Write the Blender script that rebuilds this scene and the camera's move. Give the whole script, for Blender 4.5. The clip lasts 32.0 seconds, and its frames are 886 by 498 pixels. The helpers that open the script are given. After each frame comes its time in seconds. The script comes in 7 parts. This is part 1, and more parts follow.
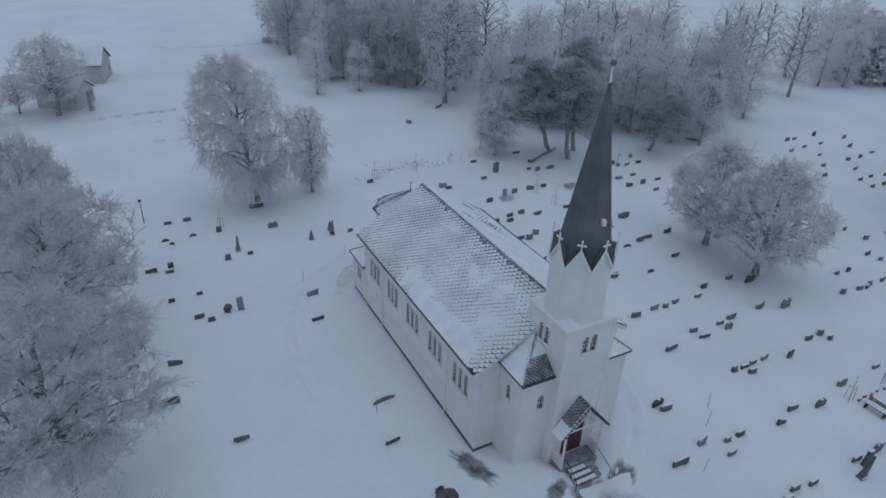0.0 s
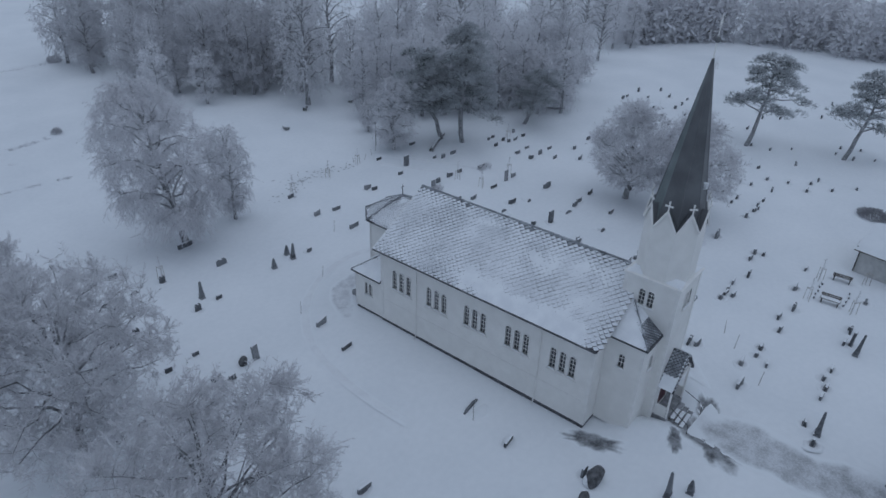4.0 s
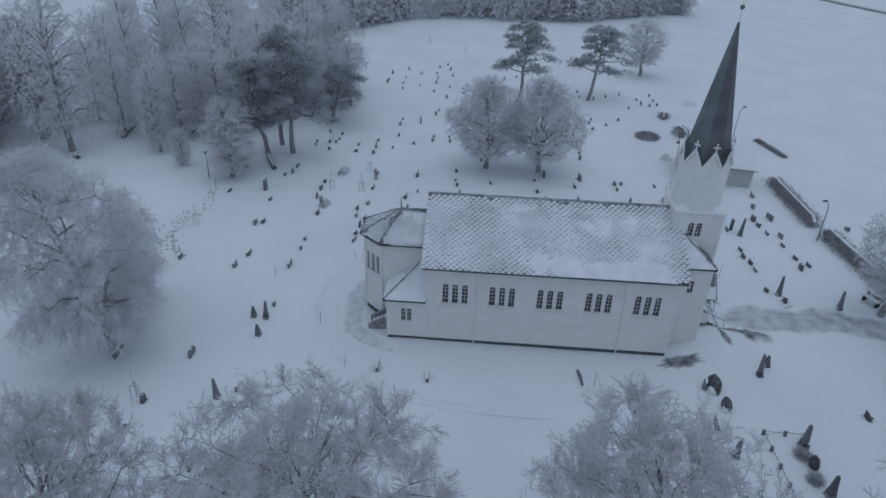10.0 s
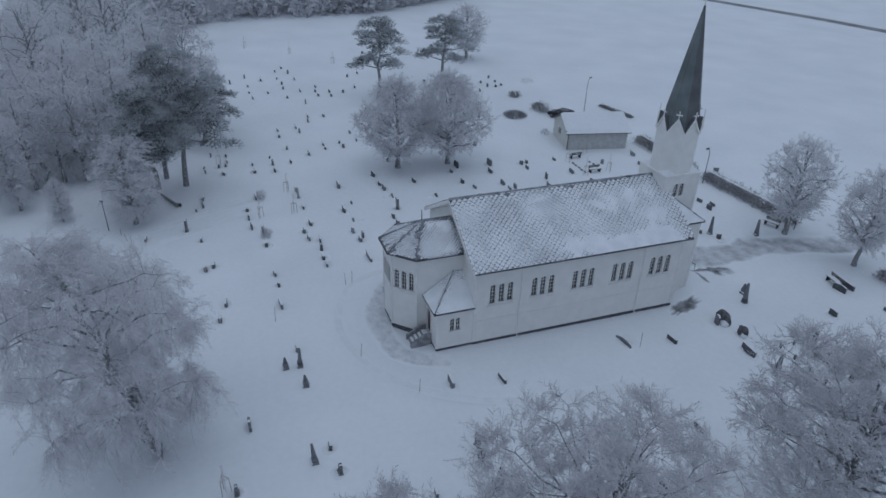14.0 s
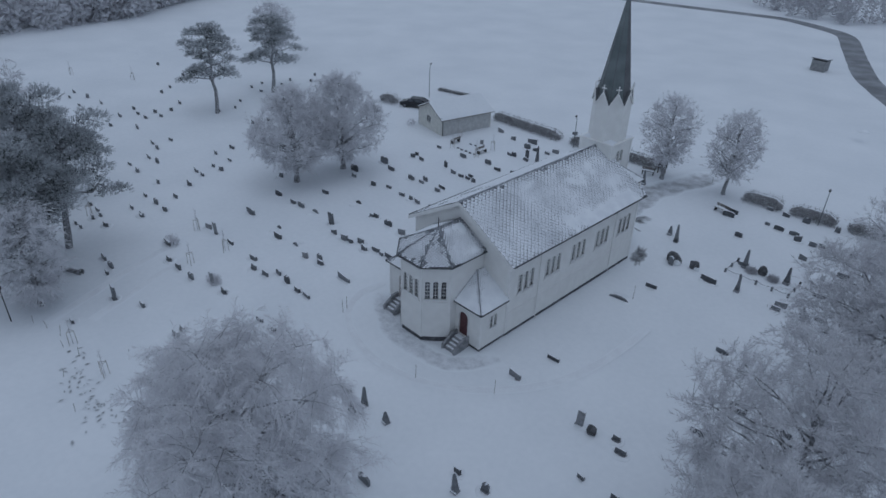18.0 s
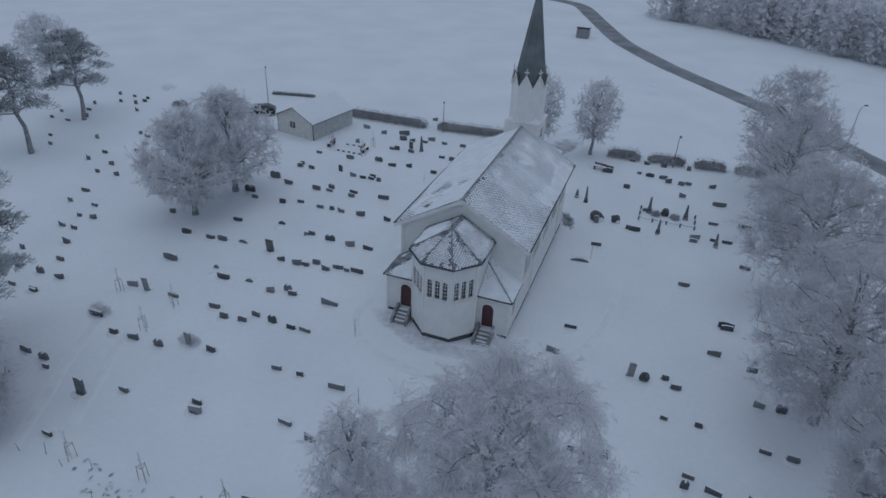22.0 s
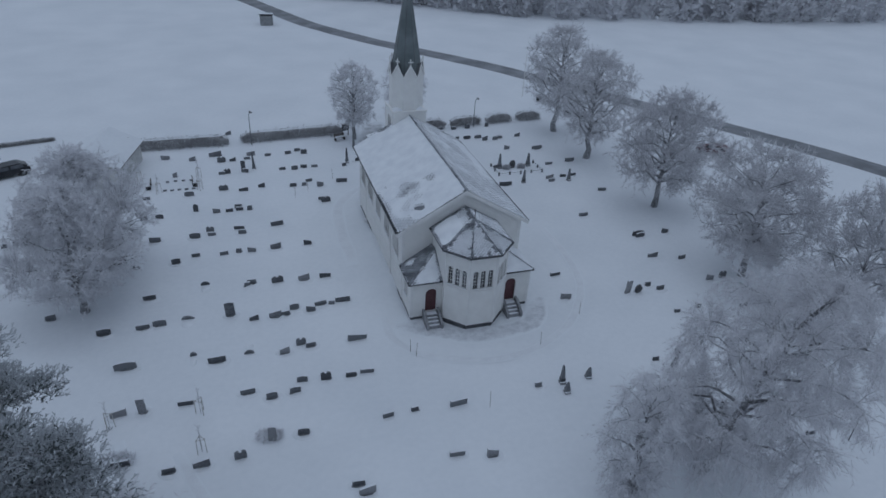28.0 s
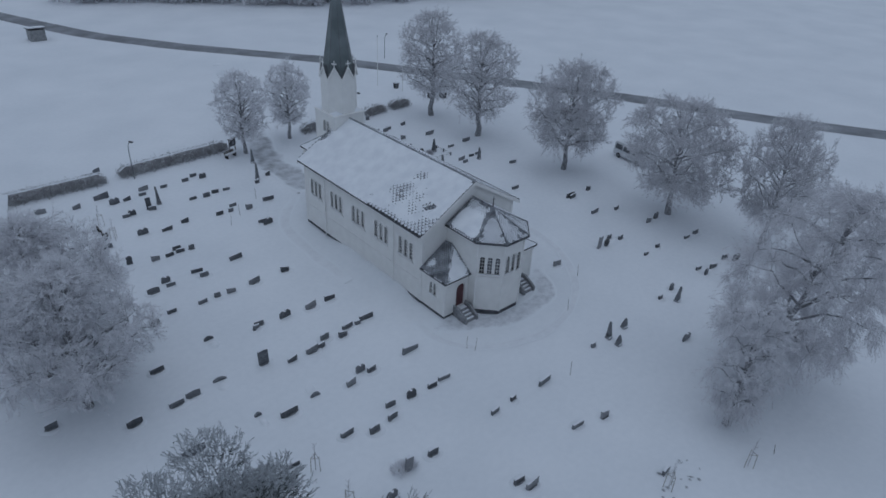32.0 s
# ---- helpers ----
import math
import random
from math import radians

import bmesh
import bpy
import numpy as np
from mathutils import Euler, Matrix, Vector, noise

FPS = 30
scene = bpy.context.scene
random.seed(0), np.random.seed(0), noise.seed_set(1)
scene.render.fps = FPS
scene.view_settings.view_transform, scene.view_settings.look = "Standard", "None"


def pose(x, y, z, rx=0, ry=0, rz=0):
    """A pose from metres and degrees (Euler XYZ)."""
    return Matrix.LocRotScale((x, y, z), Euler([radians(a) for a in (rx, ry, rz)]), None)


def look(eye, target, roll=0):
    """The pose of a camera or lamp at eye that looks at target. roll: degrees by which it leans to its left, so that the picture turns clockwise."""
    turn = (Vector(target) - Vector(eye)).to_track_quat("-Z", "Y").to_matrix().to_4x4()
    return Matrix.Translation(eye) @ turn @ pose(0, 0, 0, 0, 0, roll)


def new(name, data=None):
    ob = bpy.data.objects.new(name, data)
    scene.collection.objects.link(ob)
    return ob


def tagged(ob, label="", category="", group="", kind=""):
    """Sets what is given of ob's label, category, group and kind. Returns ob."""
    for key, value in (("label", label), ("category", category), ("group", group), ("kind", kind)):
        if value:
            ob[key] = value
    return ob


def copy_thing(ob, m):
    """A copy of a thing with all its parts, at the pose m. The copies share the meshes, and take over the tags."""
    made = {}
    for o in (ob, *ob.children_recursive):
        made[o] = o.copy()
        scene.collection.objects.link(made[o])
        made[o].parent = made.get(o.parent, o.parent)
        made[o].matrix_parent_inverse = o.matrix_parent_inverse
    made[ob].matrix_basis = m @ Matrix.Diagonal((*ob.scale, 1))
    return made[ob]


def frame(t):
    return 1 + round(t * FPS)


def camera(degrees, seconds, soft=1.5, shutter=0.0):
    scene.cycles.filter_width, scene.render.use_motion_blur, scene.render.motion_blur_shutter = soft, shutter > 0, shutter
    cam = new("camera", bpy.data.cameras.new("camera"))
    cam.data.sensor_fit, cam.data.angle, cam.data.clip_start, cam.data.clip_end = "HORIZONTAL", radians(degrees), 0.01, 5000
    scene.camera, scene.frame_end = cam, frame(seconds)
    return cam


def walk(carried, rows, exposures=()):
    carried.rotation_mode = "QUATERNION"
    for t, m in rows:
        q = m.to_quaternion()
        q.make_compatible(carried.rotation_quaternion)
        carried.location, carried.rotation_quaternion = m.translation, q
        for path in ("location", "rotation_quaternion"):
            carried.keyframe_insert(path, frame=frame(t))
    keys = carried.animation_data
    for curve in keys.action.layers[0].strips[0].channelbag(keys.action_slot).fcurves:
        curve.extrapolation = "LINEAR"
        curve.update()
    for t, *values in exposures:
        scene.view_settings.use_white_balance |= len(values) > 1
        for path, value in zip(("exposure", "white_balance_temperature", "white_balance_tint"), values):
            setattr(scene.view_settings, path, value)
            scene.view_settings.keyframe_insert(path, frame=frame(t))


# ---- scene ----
cam = camera(68.5, 32.0, soft=1.6)
METRES, EYE, TILT, LEAN, TURN = 161.4, 31.75, 0.0, 0.0, -28.6
ROWS = [
    (0.0, 0.0, 0.0, 0.0, 1.16, -29.55, -2.05),
    (0.5, -0.015, 0.0009, -0.0003, -1.72, -29.54, -1.99),
    (1.0, -0.0299, 0.0026, -0.0005, -4.62, -29.57, -1.9),
    (1.5, -0.0448, 0.0049, -0.0009, -7.5, -29.56, -1.87),
    (2.0, -0.0593, 0.0079, -0.0012, -10.39, -29.59, -1.78),
    (2.5, -0.074, 0.0115, -0.0014, -13.28, -29.62, -1.76),
    (3.0, -0.0886, 0.0158, -0.0015, -16.2, -29.65, -1.71),
    (3.5, -0.1027, 0.021, -0.0017, -19.08, -29.68, -1.67),
    (5.5, -0.1553, 0.0485, -0.0028, -30.65, -29.64, -1.62),
    (6.0, -0.1674, 0.0568, -0.0032, -33.58, -29.63, -1.59),
    (6.5, -0.1794, 0.066, -0.0033, -36.59, -29.62, -1.55),
    (7.0, -0.1909, 0.0759, -0.0032, -39.65, -29.61, -1.54),
    (7.5, -0.2017, 0.0863, -0.0037, -42.53, -29.57, -1.54),
    (8.0, -0.2123, 0.0976, -0.0038, -45.42, -29.53, -1.66),
    (8.5, -0.2224, 0.1093, -0.0039, -48.32, -29.54, -1.78),
    (9.0, -0.2322, 0.1215, -0.0041, -51.33, -29.51, -1.82),
    (9.5, -0.2413, 0.1344, -0.0041, -54.35, -29.52, -1.81),
    (10.0, -0.2498, 0.1479, -0.0042, -57.44, -29.52, -1.78),
    (10.5, -0.2575, 0.1619, -0.0041, -60.43, -29.51, -1.83),
    (11.0, -0.2642, 0.1759, -0.0041, -63.38, -29.51, -1.78),
    (11.5, -0.2699, 0.1901, -0.0039, -66.28, -29.52, -1.73),
    (12.0, -0.275, 0.2046, -0.0037, -69.22, -29.54, -1.67),
    (12.5, -0.2794, 0.2193, -0.0036, -72.13, -29.56, -1.63),
    (13.0, -0.2833, 0.2344, -0.0032, -75.02, -29.58, -1.69),
    (13.5, -0.2862, 0.2499, -0.0027, -77.99, -29.65, -1.65),
    (14.0, -0.2883, 0.2653, -0.0023, -80.93, -29.7, -1.6),
    (14.5, -0.2898, 0.2809, -0.002, -84.03, -29.72, -1.61),
    (16.5, -0.2871, 0.3449, 0.0011, -96.59, -30.14, -1.64),
    (17.0, -0.2842, 0.3603, 0.0011, -99.71, -30.14, -1.66),
    (17.5, -0.2806, 0.3755, 0.0014, -102.82, -30.19, -1.66),
    (18.0, -0.2763, 0.3903, 0.0016, -105.9, -30.21, -1.69),
    (18.5, -0.2715, 0.4051, 0.0019, -108.96, -30.24, -1.69),
    (19.0, -0.2659, 0.4194, 0.0018, -112.02, -30.24, -1.73),
    (19.5, -0.2593, 0.4338, 0.002, -115.15, -30.24, -1.76),
    (20.0, -0.2519, 0.4474, 0.0024, -118.28, -30.32, -1.76),
    (20.5, -0.2436, 0.4611, 0.0027, -121.48, -30.32, -1.93),
    (21.0, -0.2345, 0.4733, 0.003, -124.57, -30.37, -2.08),
    (21.5, -0.225, 0.486, 0.0033, -127.79, -30.4, -2.12),
    (22.0, -0.2152, 0.4986, 0.0033, -130.94, -30.42, -2.29),
    (22.5, -0.2045, 0.5113, 0.0035, -134.24, -30.43, -2.44),
    (23.0, -0.193, 0.5226, 0.0037, -137.44, -30.43, -2.53),
    (23.5, -0.1808, 0.5328, 0.004, -140.59, -30.47, -2.49),
    (24.0, -0.1681, 0.5422, 0.0044, -143.63, -30.51, -2.62),
    (24.5, -0.1549, 0.5513, 0.0047, -146.68, -30.53, -2.8),
    (25.0, -0.1413, 0.5594, 0.0051, -149.74, -30.57, -2.92),
    (25.5, -0.1275, 0.5668, 0.0055, -152.89, -30.66, -2.89),
    (26.0, -0.1132, 0.5738, 0.0054, -155.98, -30.62, -2.98),
    (26.5, -0.0982, 0.5804, 0.0057, -159.21, -30.59, -2.95),
    (28.5, -0.0363, 0.5974, 0.0043, -171.56, -30.48, -2.63),
    (29.0, -0.0201, 0.5991, 0.0043, -174.62, -30.49, -2.57),
    (29.5, -0.0041, 0.6004, 0.0042, -177.67, -30.52, -2.59),
    (30.0, 0.012, 0.6008, 0.0043, -180.66, -30.55, -2.58),
    (30.5, 0.0281, 0.6001, 0.0042, -183.59, -30.58, -2.56),
    (31.0, 0.0441, 0.5984, 0.0042, -186.57, -30.62, -2.54),
    (31.5, 0.06, 0.5958, 0.0041, -189.56, -30.65, -2.5),
    (32.0, 0.0751, 0.5926, 0.004, -192.39, -30.67, -2.55),
]
walk(cam, [(t, pose(0, 0, EYE, TILT, LEAN, TURN) @ pose(METRES * x, METRES * y, METRES * z, 90 + pitch, roll, yaw)) for t, x, y, z, yaw, pitch, roll in ROWS],
     exposures=[(0.0, -0.81, 5330, 8), (6.0, -0.78, 5320, 8), (13.0, -0.80, 5320, 8), (20.0, -0.92, 5320, 8), (32.0, -0.97, 5330, 8)])

# ---------------------------------------------------------------- light
world = bpy.data.worlds.new("overcast_sky")
world.use_nodes = True
scene.world = world
wn = world.node_tree.nodes
wl = world.node_tree.links
sky = wn.new("ShaderNodeTexSky")
sky.sky_type = "NISHITA"
sky.sun_disc = False
sky.sun_elevation = radians(84)
sky.sun_rotation = radians(200)
sky.altitude = 100
sky.air_density = 1.0
sky.dust_density = 1.0
sky.ozone_density = 2.0
pale = wn.new("ShaderNodeHueSaturation")
pale.inputs["Saturation"].default_value = 0.2
wl.new(sky.outputs["Color"], pale.inputs["Color"])
wl.new(pale.outputs["Color"], wn["Background"].inputs["Color"])
wn["Background"].inputs["Strength"].default_value = 0.15

sun_data = bpy.data.lights.new("sun", "SUN")
sun_data.energy, sun_data.angle, sun_data.color = 0.5, radians(90), (1.0, 0.98, 0.95)
sun = new("sun", sun_data)
sun.matrix_world = look((10, 4, 60), (0, 0, 0))


# ---------------------------------------------------------------- materials
def mat(name, dark, light, scale=4.0, rough=0.8, bump=0.0, bump_scale=30.0, metal=0.0, spread=(0.35, 0.65), fine=0.25, island=0.0, objrand=0.0, spec=0.3, sheer=0.0):
    """Two-scale noise between two colours, with fine relief."""
    m = bpy.data.materials.new(name)
    m.use_nodes = True
    n, l = m.node_tree.nodes, m.node_tree.links
    p = n["Principled BSDF"]
    p.inputs["Roughness"].default_value = rough
    p.inputs["Metallic"].default_value = metal
    p.inputs["Specular IOR Level"].default_value = spec
    co = n.new("ShaderNodeTexCoord")
    a = n.new("ShaderNodeTexNoise")
    a.inputs["Scale"].default_value, a.inputs["Detail"].default_value = scale, 5
    b = n.new("ShaderNodeTexNoise")
    b.inputs["Scale"].default_value, b.inputs["Detail"].default_value = bump_scale, 3
    l.new(co.outputs["Object"], a.inputs["Vector"])
    l.new(co.outputs["Object"], b.inputs["Vector"])
    mix = n.new("ShaderNodeMath")
    mix.operation = "MULTIPLY_ADD"
    mix.inputs[1].default_value = fine
    l.new(b.outputs["Fac"], mix.inputs[0])
    l.new(a.outputs["Fac"], mix.inputs[2])
    fac = mix.outputs[0]
    if island or objrand:
        src = n.new("ShaderNodeNewGeometry").outputs["Random Per Island"] if island else n.new("ShaderNodeObjectInfo").outputs["Random"]
        add = n.new("ShaderNodeMath")
        add.operation = "MULTIPLY_ADD"
        add.inputs[1].default_value = island or objrand
        l.new(src, add.inputs[0])
        l.new(fac, add.inputs[2])
        fac = add.outputs[0]
    ramp = n.new("ShaderNodeMapRange")
    off = fine * 0.5 + (island or objrand) * 0.5
    ramp.inputs["From Min"].default_value, ramp.inputs["From Max"].default_value = spread[0] + off, spread[1] + off
    l.new(fac, ramp.inputs["Value"])
    col = n.new("ShaderNodeMix")
    col.data_type = "RGBA"
    col.inputs[6].default_value, col.inputs[7].default_value = (*dark, 1), (*light, 1)
    l.new(ramp.outputs["Result"], col.inputs[0])
    l.new(col.outputs[2], p.inputs["Base Color"])
    if sheer:
        # thin ice crystals let light through
        thin = n.new("ShaderNodeBsdfTranslucent")
        l.new(col.outputs[2], thin.inputs["Color"])
        both = n.new("ShaderNodeMixShader")
        both.inputs[0].default_value = sheer
        l.new(p.outputs[0], both.inputs[1])
        l.new(thin.outputs[0], both.inputs[2])
        l.new(both.outputs[0], n["Material Output"].inputs["Surface"])
    if bump:
        bm_ = n.new("ShaderNodeBump")
        bm_.inputs["Strength"].default_value, bm_.inputs["Distance"].default_value = bump, 0.03
        l.new(b.outputs["Fac"], bm_.inputs["Height"])
        l.new(bm_.outputs["Normal"], p.inputs["Normal"])
    return m


def board_mat(name, dark, light, pitch=0.14):
    """White-painted vertical boarding: fine grooves and faint weathering."""
    m = mat(name, dark, light, 1.3, 0.55, 0.0, 14.0, spread=(0.25, 0.7))
    n, l = m.node_tree.nodes, m.node_tree.links
    pos = n.new("ShaderNodeNewGeometry")
    sep = n.new("ShaderNodeSeparateXYZ")
    l.new(pos.outputs["Position"], sep.inputs[0])
    add = n.new("ShaderNodeMath")
    l.new(sep.outputs[0], add.inputs[0])
    l.new(sep.outputs[1], add.inputs[1])
    saw = n.new("ShaderNodeMath")
    saw.operation = "PINGPONG"
    saw.inputs[1].default_value = pitch / 2
    l.new(add.outputs[0], saw.inputs[0])
    edge = n.new("ShaderNodeMapRange")
    edge.inputs["From Max"].default_value = 0.012
    l.new(saw.outputs[0], edge.inputs["Value"])
    b = n.new("ShaderNodeBump")
    b.inputs["Strength"].default_value, b.inputs["Distance"].default_value = 0.5, 0.012
    l.new(edge.outputs["Result"], b.inputs["Height"])
    l.new(b.outputs["Normal"], n["Principled BSDF"].inputs["Normal"])
    return m


def wear_mat(name, dark, light, scale):
    """Trodden snow: dirt, or a footprint's painted shade, shows where the wear attribute is high, broken up by noise,
    and fades into clean snow.
    """
    m = mat(name, dark, light, scale, 0.75, 0.3, 7.0, spread=(0.3, 0.65), fine=0.5)
    n, l = m.node_tree.nodes, m.node_tree.links
    p = n["Principled BSDF"]
    dirt = p.inputs["Base Color"].links[0].from_socket
    at = n.new("ShaderNodeAttribute")
    at.attribute_name = "wear"
    no = n.new("ShaderNodeTexNoise")
    no.inputs["Scale"].default_value, no.inputs["Detail"].default_value = scale * 0.9, 6
    co = n.new("ShaderNodeTexCoord")
    l.new(co.outputs["Object"], no.inputs["Vector"])
    add = n.new("ShaderNodeMath")
    l.new(at.outputs["Fac"], add.inputs[0])
    l.new(no.outputs["Fac"], add.inputs[1])
    r = n.new("ShaderNodeMapRange")
    r.interpolation_type = "SMOOTHSTEP"
    r.inputs["From Min"].default_value, r.inputs["From Max"].default_value = 0.72, 1.3
    l.new(add.outputs[0], r.inputs["Value"])
    mx = n.new("ShaderNodeMix")
    mx.data_type = "RGBA"
    mx.inputs[6].default_value = (0.81, 0.835, 0.858, 1)
    l.new(r.outputs["Result"], mx.inputs[0])
    l.new(dirt, mx.inputs[7])
    l.new(mx.outputs[2], p.inputs["Base Color"])
    return m


M = {
    # broad grey swells paint the soft shading of drifts into the snow's colour
    "snow": mat("snow", (0.75, 0.775, 0.80), (0.83, 0.85, 0.87), 0.10, 0.8, 0.06, 2.2, spread=(0.3, 0.7), fine=0.4),
    "roof_snow": mat("roof_snow", (0.77, 0.79, 0.82), (0.86, 0.88, 0.90), 1.0, 0.8, 0.15, 10.0),
    "white_boards": board_mat("white_boards", (0.78, 0.775, 0.75), (0.85, 0.845, 0.82)),
    "white_trim": mat("white_trim", (0.78, 0.775, 0.755), (0.85, 0.845, 0.825), 2.0, 0.5, 0.05),
    "plinth": mat("plinth", (0.06, 0.063, 0.07), (0.14, 0.142, 0.155), 3.0, 0.85, 0.4, 18.0),
    "slate": mat("slate", (0.035, 0.038, 0.045), (0.085, 0.09, 0.10), 3.0, 0.6, 0.2, 30.0, objrand=0.25),
    "rimed_slate": mat("rimed_slate", (0.62, 0.64, 0.67), (0.83, 0.85, 0.88), 0.5, 0.75, 0.3, 16.0, spread=(0.30, 0.60), fine=0.35),
    "dusted_slate": mat("dusted_slate", (0.10, 0.105, 0.118), (0.44, 0.46, 0.49), 1.4, 0.7, 0.3, 16.0, spread=(0.3, 0.66), fine=0.5),
    # the same copper with distance haze mixed into its colour
    "hazed_copper": mat("hazed_copper", (0.135, 0.158, 0.162), (0.20, 0.228, 0.232), 0.6, 0.55, 0.15, 25.0, metal=0.1, fine=0.3),
    "copper": mat("weathered_copper", (0.11, 0.114, 0.122), (0.165, 0.172, 0.18), 0.6, 0.45, 0.15, 25.0, metal=0.25, fine=0.3),
    "glass": mat("dark_glass", (0.085, 0.092, 0.104), (0.15, 0.16, 0.175), 2.0, 0.12, spec=0.6),
    "red_door": mat("red_door", (0.085, 0.04, 0.045), (0.12, 0.055, 0.06), 3.0, 0.5, 0.1, 40.0),
    "granite": mat("granite", (0.085, 0.09, 0.10), (0.19, 0.20, 0.215), 6.0, 0.45, 0.15, 60.0, objrand=0.45),
    "grey_granite": mat("grey_granite", (0.14, 0.147, 0.16), (0.30, 0.305, 0.32), 6.0, 0.6, 0.25, 60.0, objrand=0.4),
    "boulder": mat("boulder", (0.06, 0.062, 0.066), (0.17, 0.172, 0.18), 3.0, 0.85, 0.6, 20.0),
    "bark": mat("rimed_bark", (0.14, 0.14, 0.145), (0.42, 0.425, 0.44), 5.0, 0.9, 0.6, 30.0),
    "rimed_bough": mat("rimed_bough", (0.26, 0.258, 0.268), (0.50, 0.50, 0.515), 2.0, 0.9, spread=(0.3, 0.7)),
    "frost_twig": mat("frost_twig", (0.69, 0.688, 0.71), (0.85, 0.852, 0.87), 0.5, 0.9, spread=(0.2, 0.8), island=0.3, sheer=0.5),
    "birch_twig": mat("birch_twig", (0.66, 0.657, 0.678), (0.82, 0.818, 0.838), 0.5, 0.9, spread=(0.2, 0.8), island=0.3, sheer=0.5),
    "thin_frost_twig": mat("thin_frost_twig", (0.54, 0.538, 0.56), (0.70, 0.702, 0.725), 0.5, 0.9, spread=(0.2, 0.8), island=0.3, sheer=0.5),
    "rimed_twig": mat("rimed_twig", (0.60, 0.597, 0.615), (0.76, 0.758, 0.778), 0.5, 0.9, spread=(0.2, 0.8), island=0.3, sheer=0.5),
    "bare_twig": mat("bare_twig", (0.3, 0.3, 0.318), (0.44, 0.44, 0.462), 0.5, 0.9, spread=(0.2, 0.8), island=0.3, sheer=0.4),
    "needles": mat("needles", (0.108, 0.124, 0.122), (0.205, 0.225, 0.224), 0.8, 0.85, spread=(0.25, 0.85), island=0.5, sheer=0.3),
    "frost_needles": mat("frost_needles", (0.40, 0.415, 0.43), (0.62, 0.64, 0.66), 0.8, 0.85, spread=(0.2, 0.8), island=0.5, sheer=0.4),
    "hedge": mat("hedge_twigs", (0.24, 0.238, 0.245), (0.48, 0.48, 0.49), 1.0, 0.9, island=0.4, spread=(0.2, 0.8)),
    "asphalt": mat("asphalt", (0.19, 0.196, 0.207), (0.31, 0.32, 0.338), 0.25, 0.85, 0.2, 8.0),
    "slush": wear_mat("slush", (0.34, 0.35, 0.365), (0.64, 0.655, 0.68), 0.8),
    "scour_and_shade": wear_mat("scoured_ground_and_shade", (0.10, 0.103, 0.11), (0.34, 0.35, 0.365), 1.3),
    "trodden": wear_mat("trodden_snow", (0.56, 0.575, 0.60), (0.74, 0.755, 0.78), 1.6),
    "timber": mat("timber", (0.10, 0.09, 0.08), (0.24, 0.22, 0.20), 4.0, 0.8, 0.3, 30.0),
    "pale_wood": mat("pale_wood", (0.36, 0.34, 0.32), (0.55, 0.54, 0.52), 4.0, 0.8, 0.2, 30.0),
    "iron": mat("iron", (0.02, 0.02, 0.022), (0.06, 0.06, 0.065), 6.0, 0.5, 0.1, 40.0, metal=0.4),
    "steel": mat("galvanised_steel", (0.16, 0.17, 0.18), (0.28, 0.29, 0.30), 5.0, 0.45, 0.1, 40.0, metal=0.6),
    # grey farm boards; on the hut's sides this grey stands in for shade
    "pale_boards": mat("pale_grey_boards", (0.46, 0.465, 0.46), (0.58, 0.58, 0.57), 2.0, 0.75, 0.2, 25.0),
    "packed": wear_mat("packed_snow", (0.73, 0.745, 0.77), (0.80, 0.82, 0.84), 0.9),
    "grey_boards": mat("grey_boards", (0.24, 0.245, 0.25), (0.36, 0.365, 0.37), 2.0, 0.75, 0.2, 25.0),
    "yellow_wall": mat("cream_boards", (0.60, 0.60, 0.555), (0.72, 0.715, 0.67), 2.0, 0.6, 0.15, 25.0),
    "car_paint": mat("car_paint", (0.020, 0.022, 0.026), (0.035, 0.037, 0.042), 2.0, 0.25, spec=0.5),
    "van_paint": mat("van_paint", (0.62, 0.64, 0.66), (0.72, 0.73, 0.74), 2.0, 0.3, spec=0.5),
    "rubber": mat("rubber", (0.012, 0.012, 0.013), (0.03, 0.03, 0.03), 5.0, 0.85),
    "stone_step": mat("stone_step", (0.20, 0.205, 0.215), (0.38, 0.385, 0.40), 3.0, 0.85, 0.3, 22.0),
}


# ---------------------------------------------------------------- building helpers
def mesh_data(name, verts, faces, mats, smooth=False, slots=None):
    me = bpy.data.meshes.new(name)
    me.from_pydata([tuple(v) for v in verts], [], [tuple(f) for f in faces])
    for m in mats if isinstance(mats, (list, tuple)) else [mats]:
        me.materials.append(m)
    if smooth:
        me.shade_smooth()
    if slots is not None:
        me.polygons.foreach_set("material_index", slots)
    return me


def put(name, me, parent=None, label=""):
    ob = new(name, me)
    if parent is not None:
        ob.parent = parent
        ob.matrix_parent_inverse = Matrix.Translation(-parent.location) if parent.parent is None else Matrix()
    if label:
        tagged(ob, label)
    return ob


def part(name, bm, material, parent=None, label="", smooth=False):
    """One bmesh, in world coordinates, as one mesh object under a thing or a part."""
    me = bpy.data.meshes.new(name)
    bm.to_mesh(me)
    bm.free()
    for m in material if isinstance(material, (list, tuple)) else [material]:
        me.materials.append(m)
    if smooth:
        me.shade_smooth()
    return put(name, me, parent, label)


def empty(name, x, y, z, label, category, group="", kind=""):
    ob = new(name)
    ob.location = (x, y, z)
    ob.empty_display_size = 0.3
    return tagged(ob, label, category, group, kind)


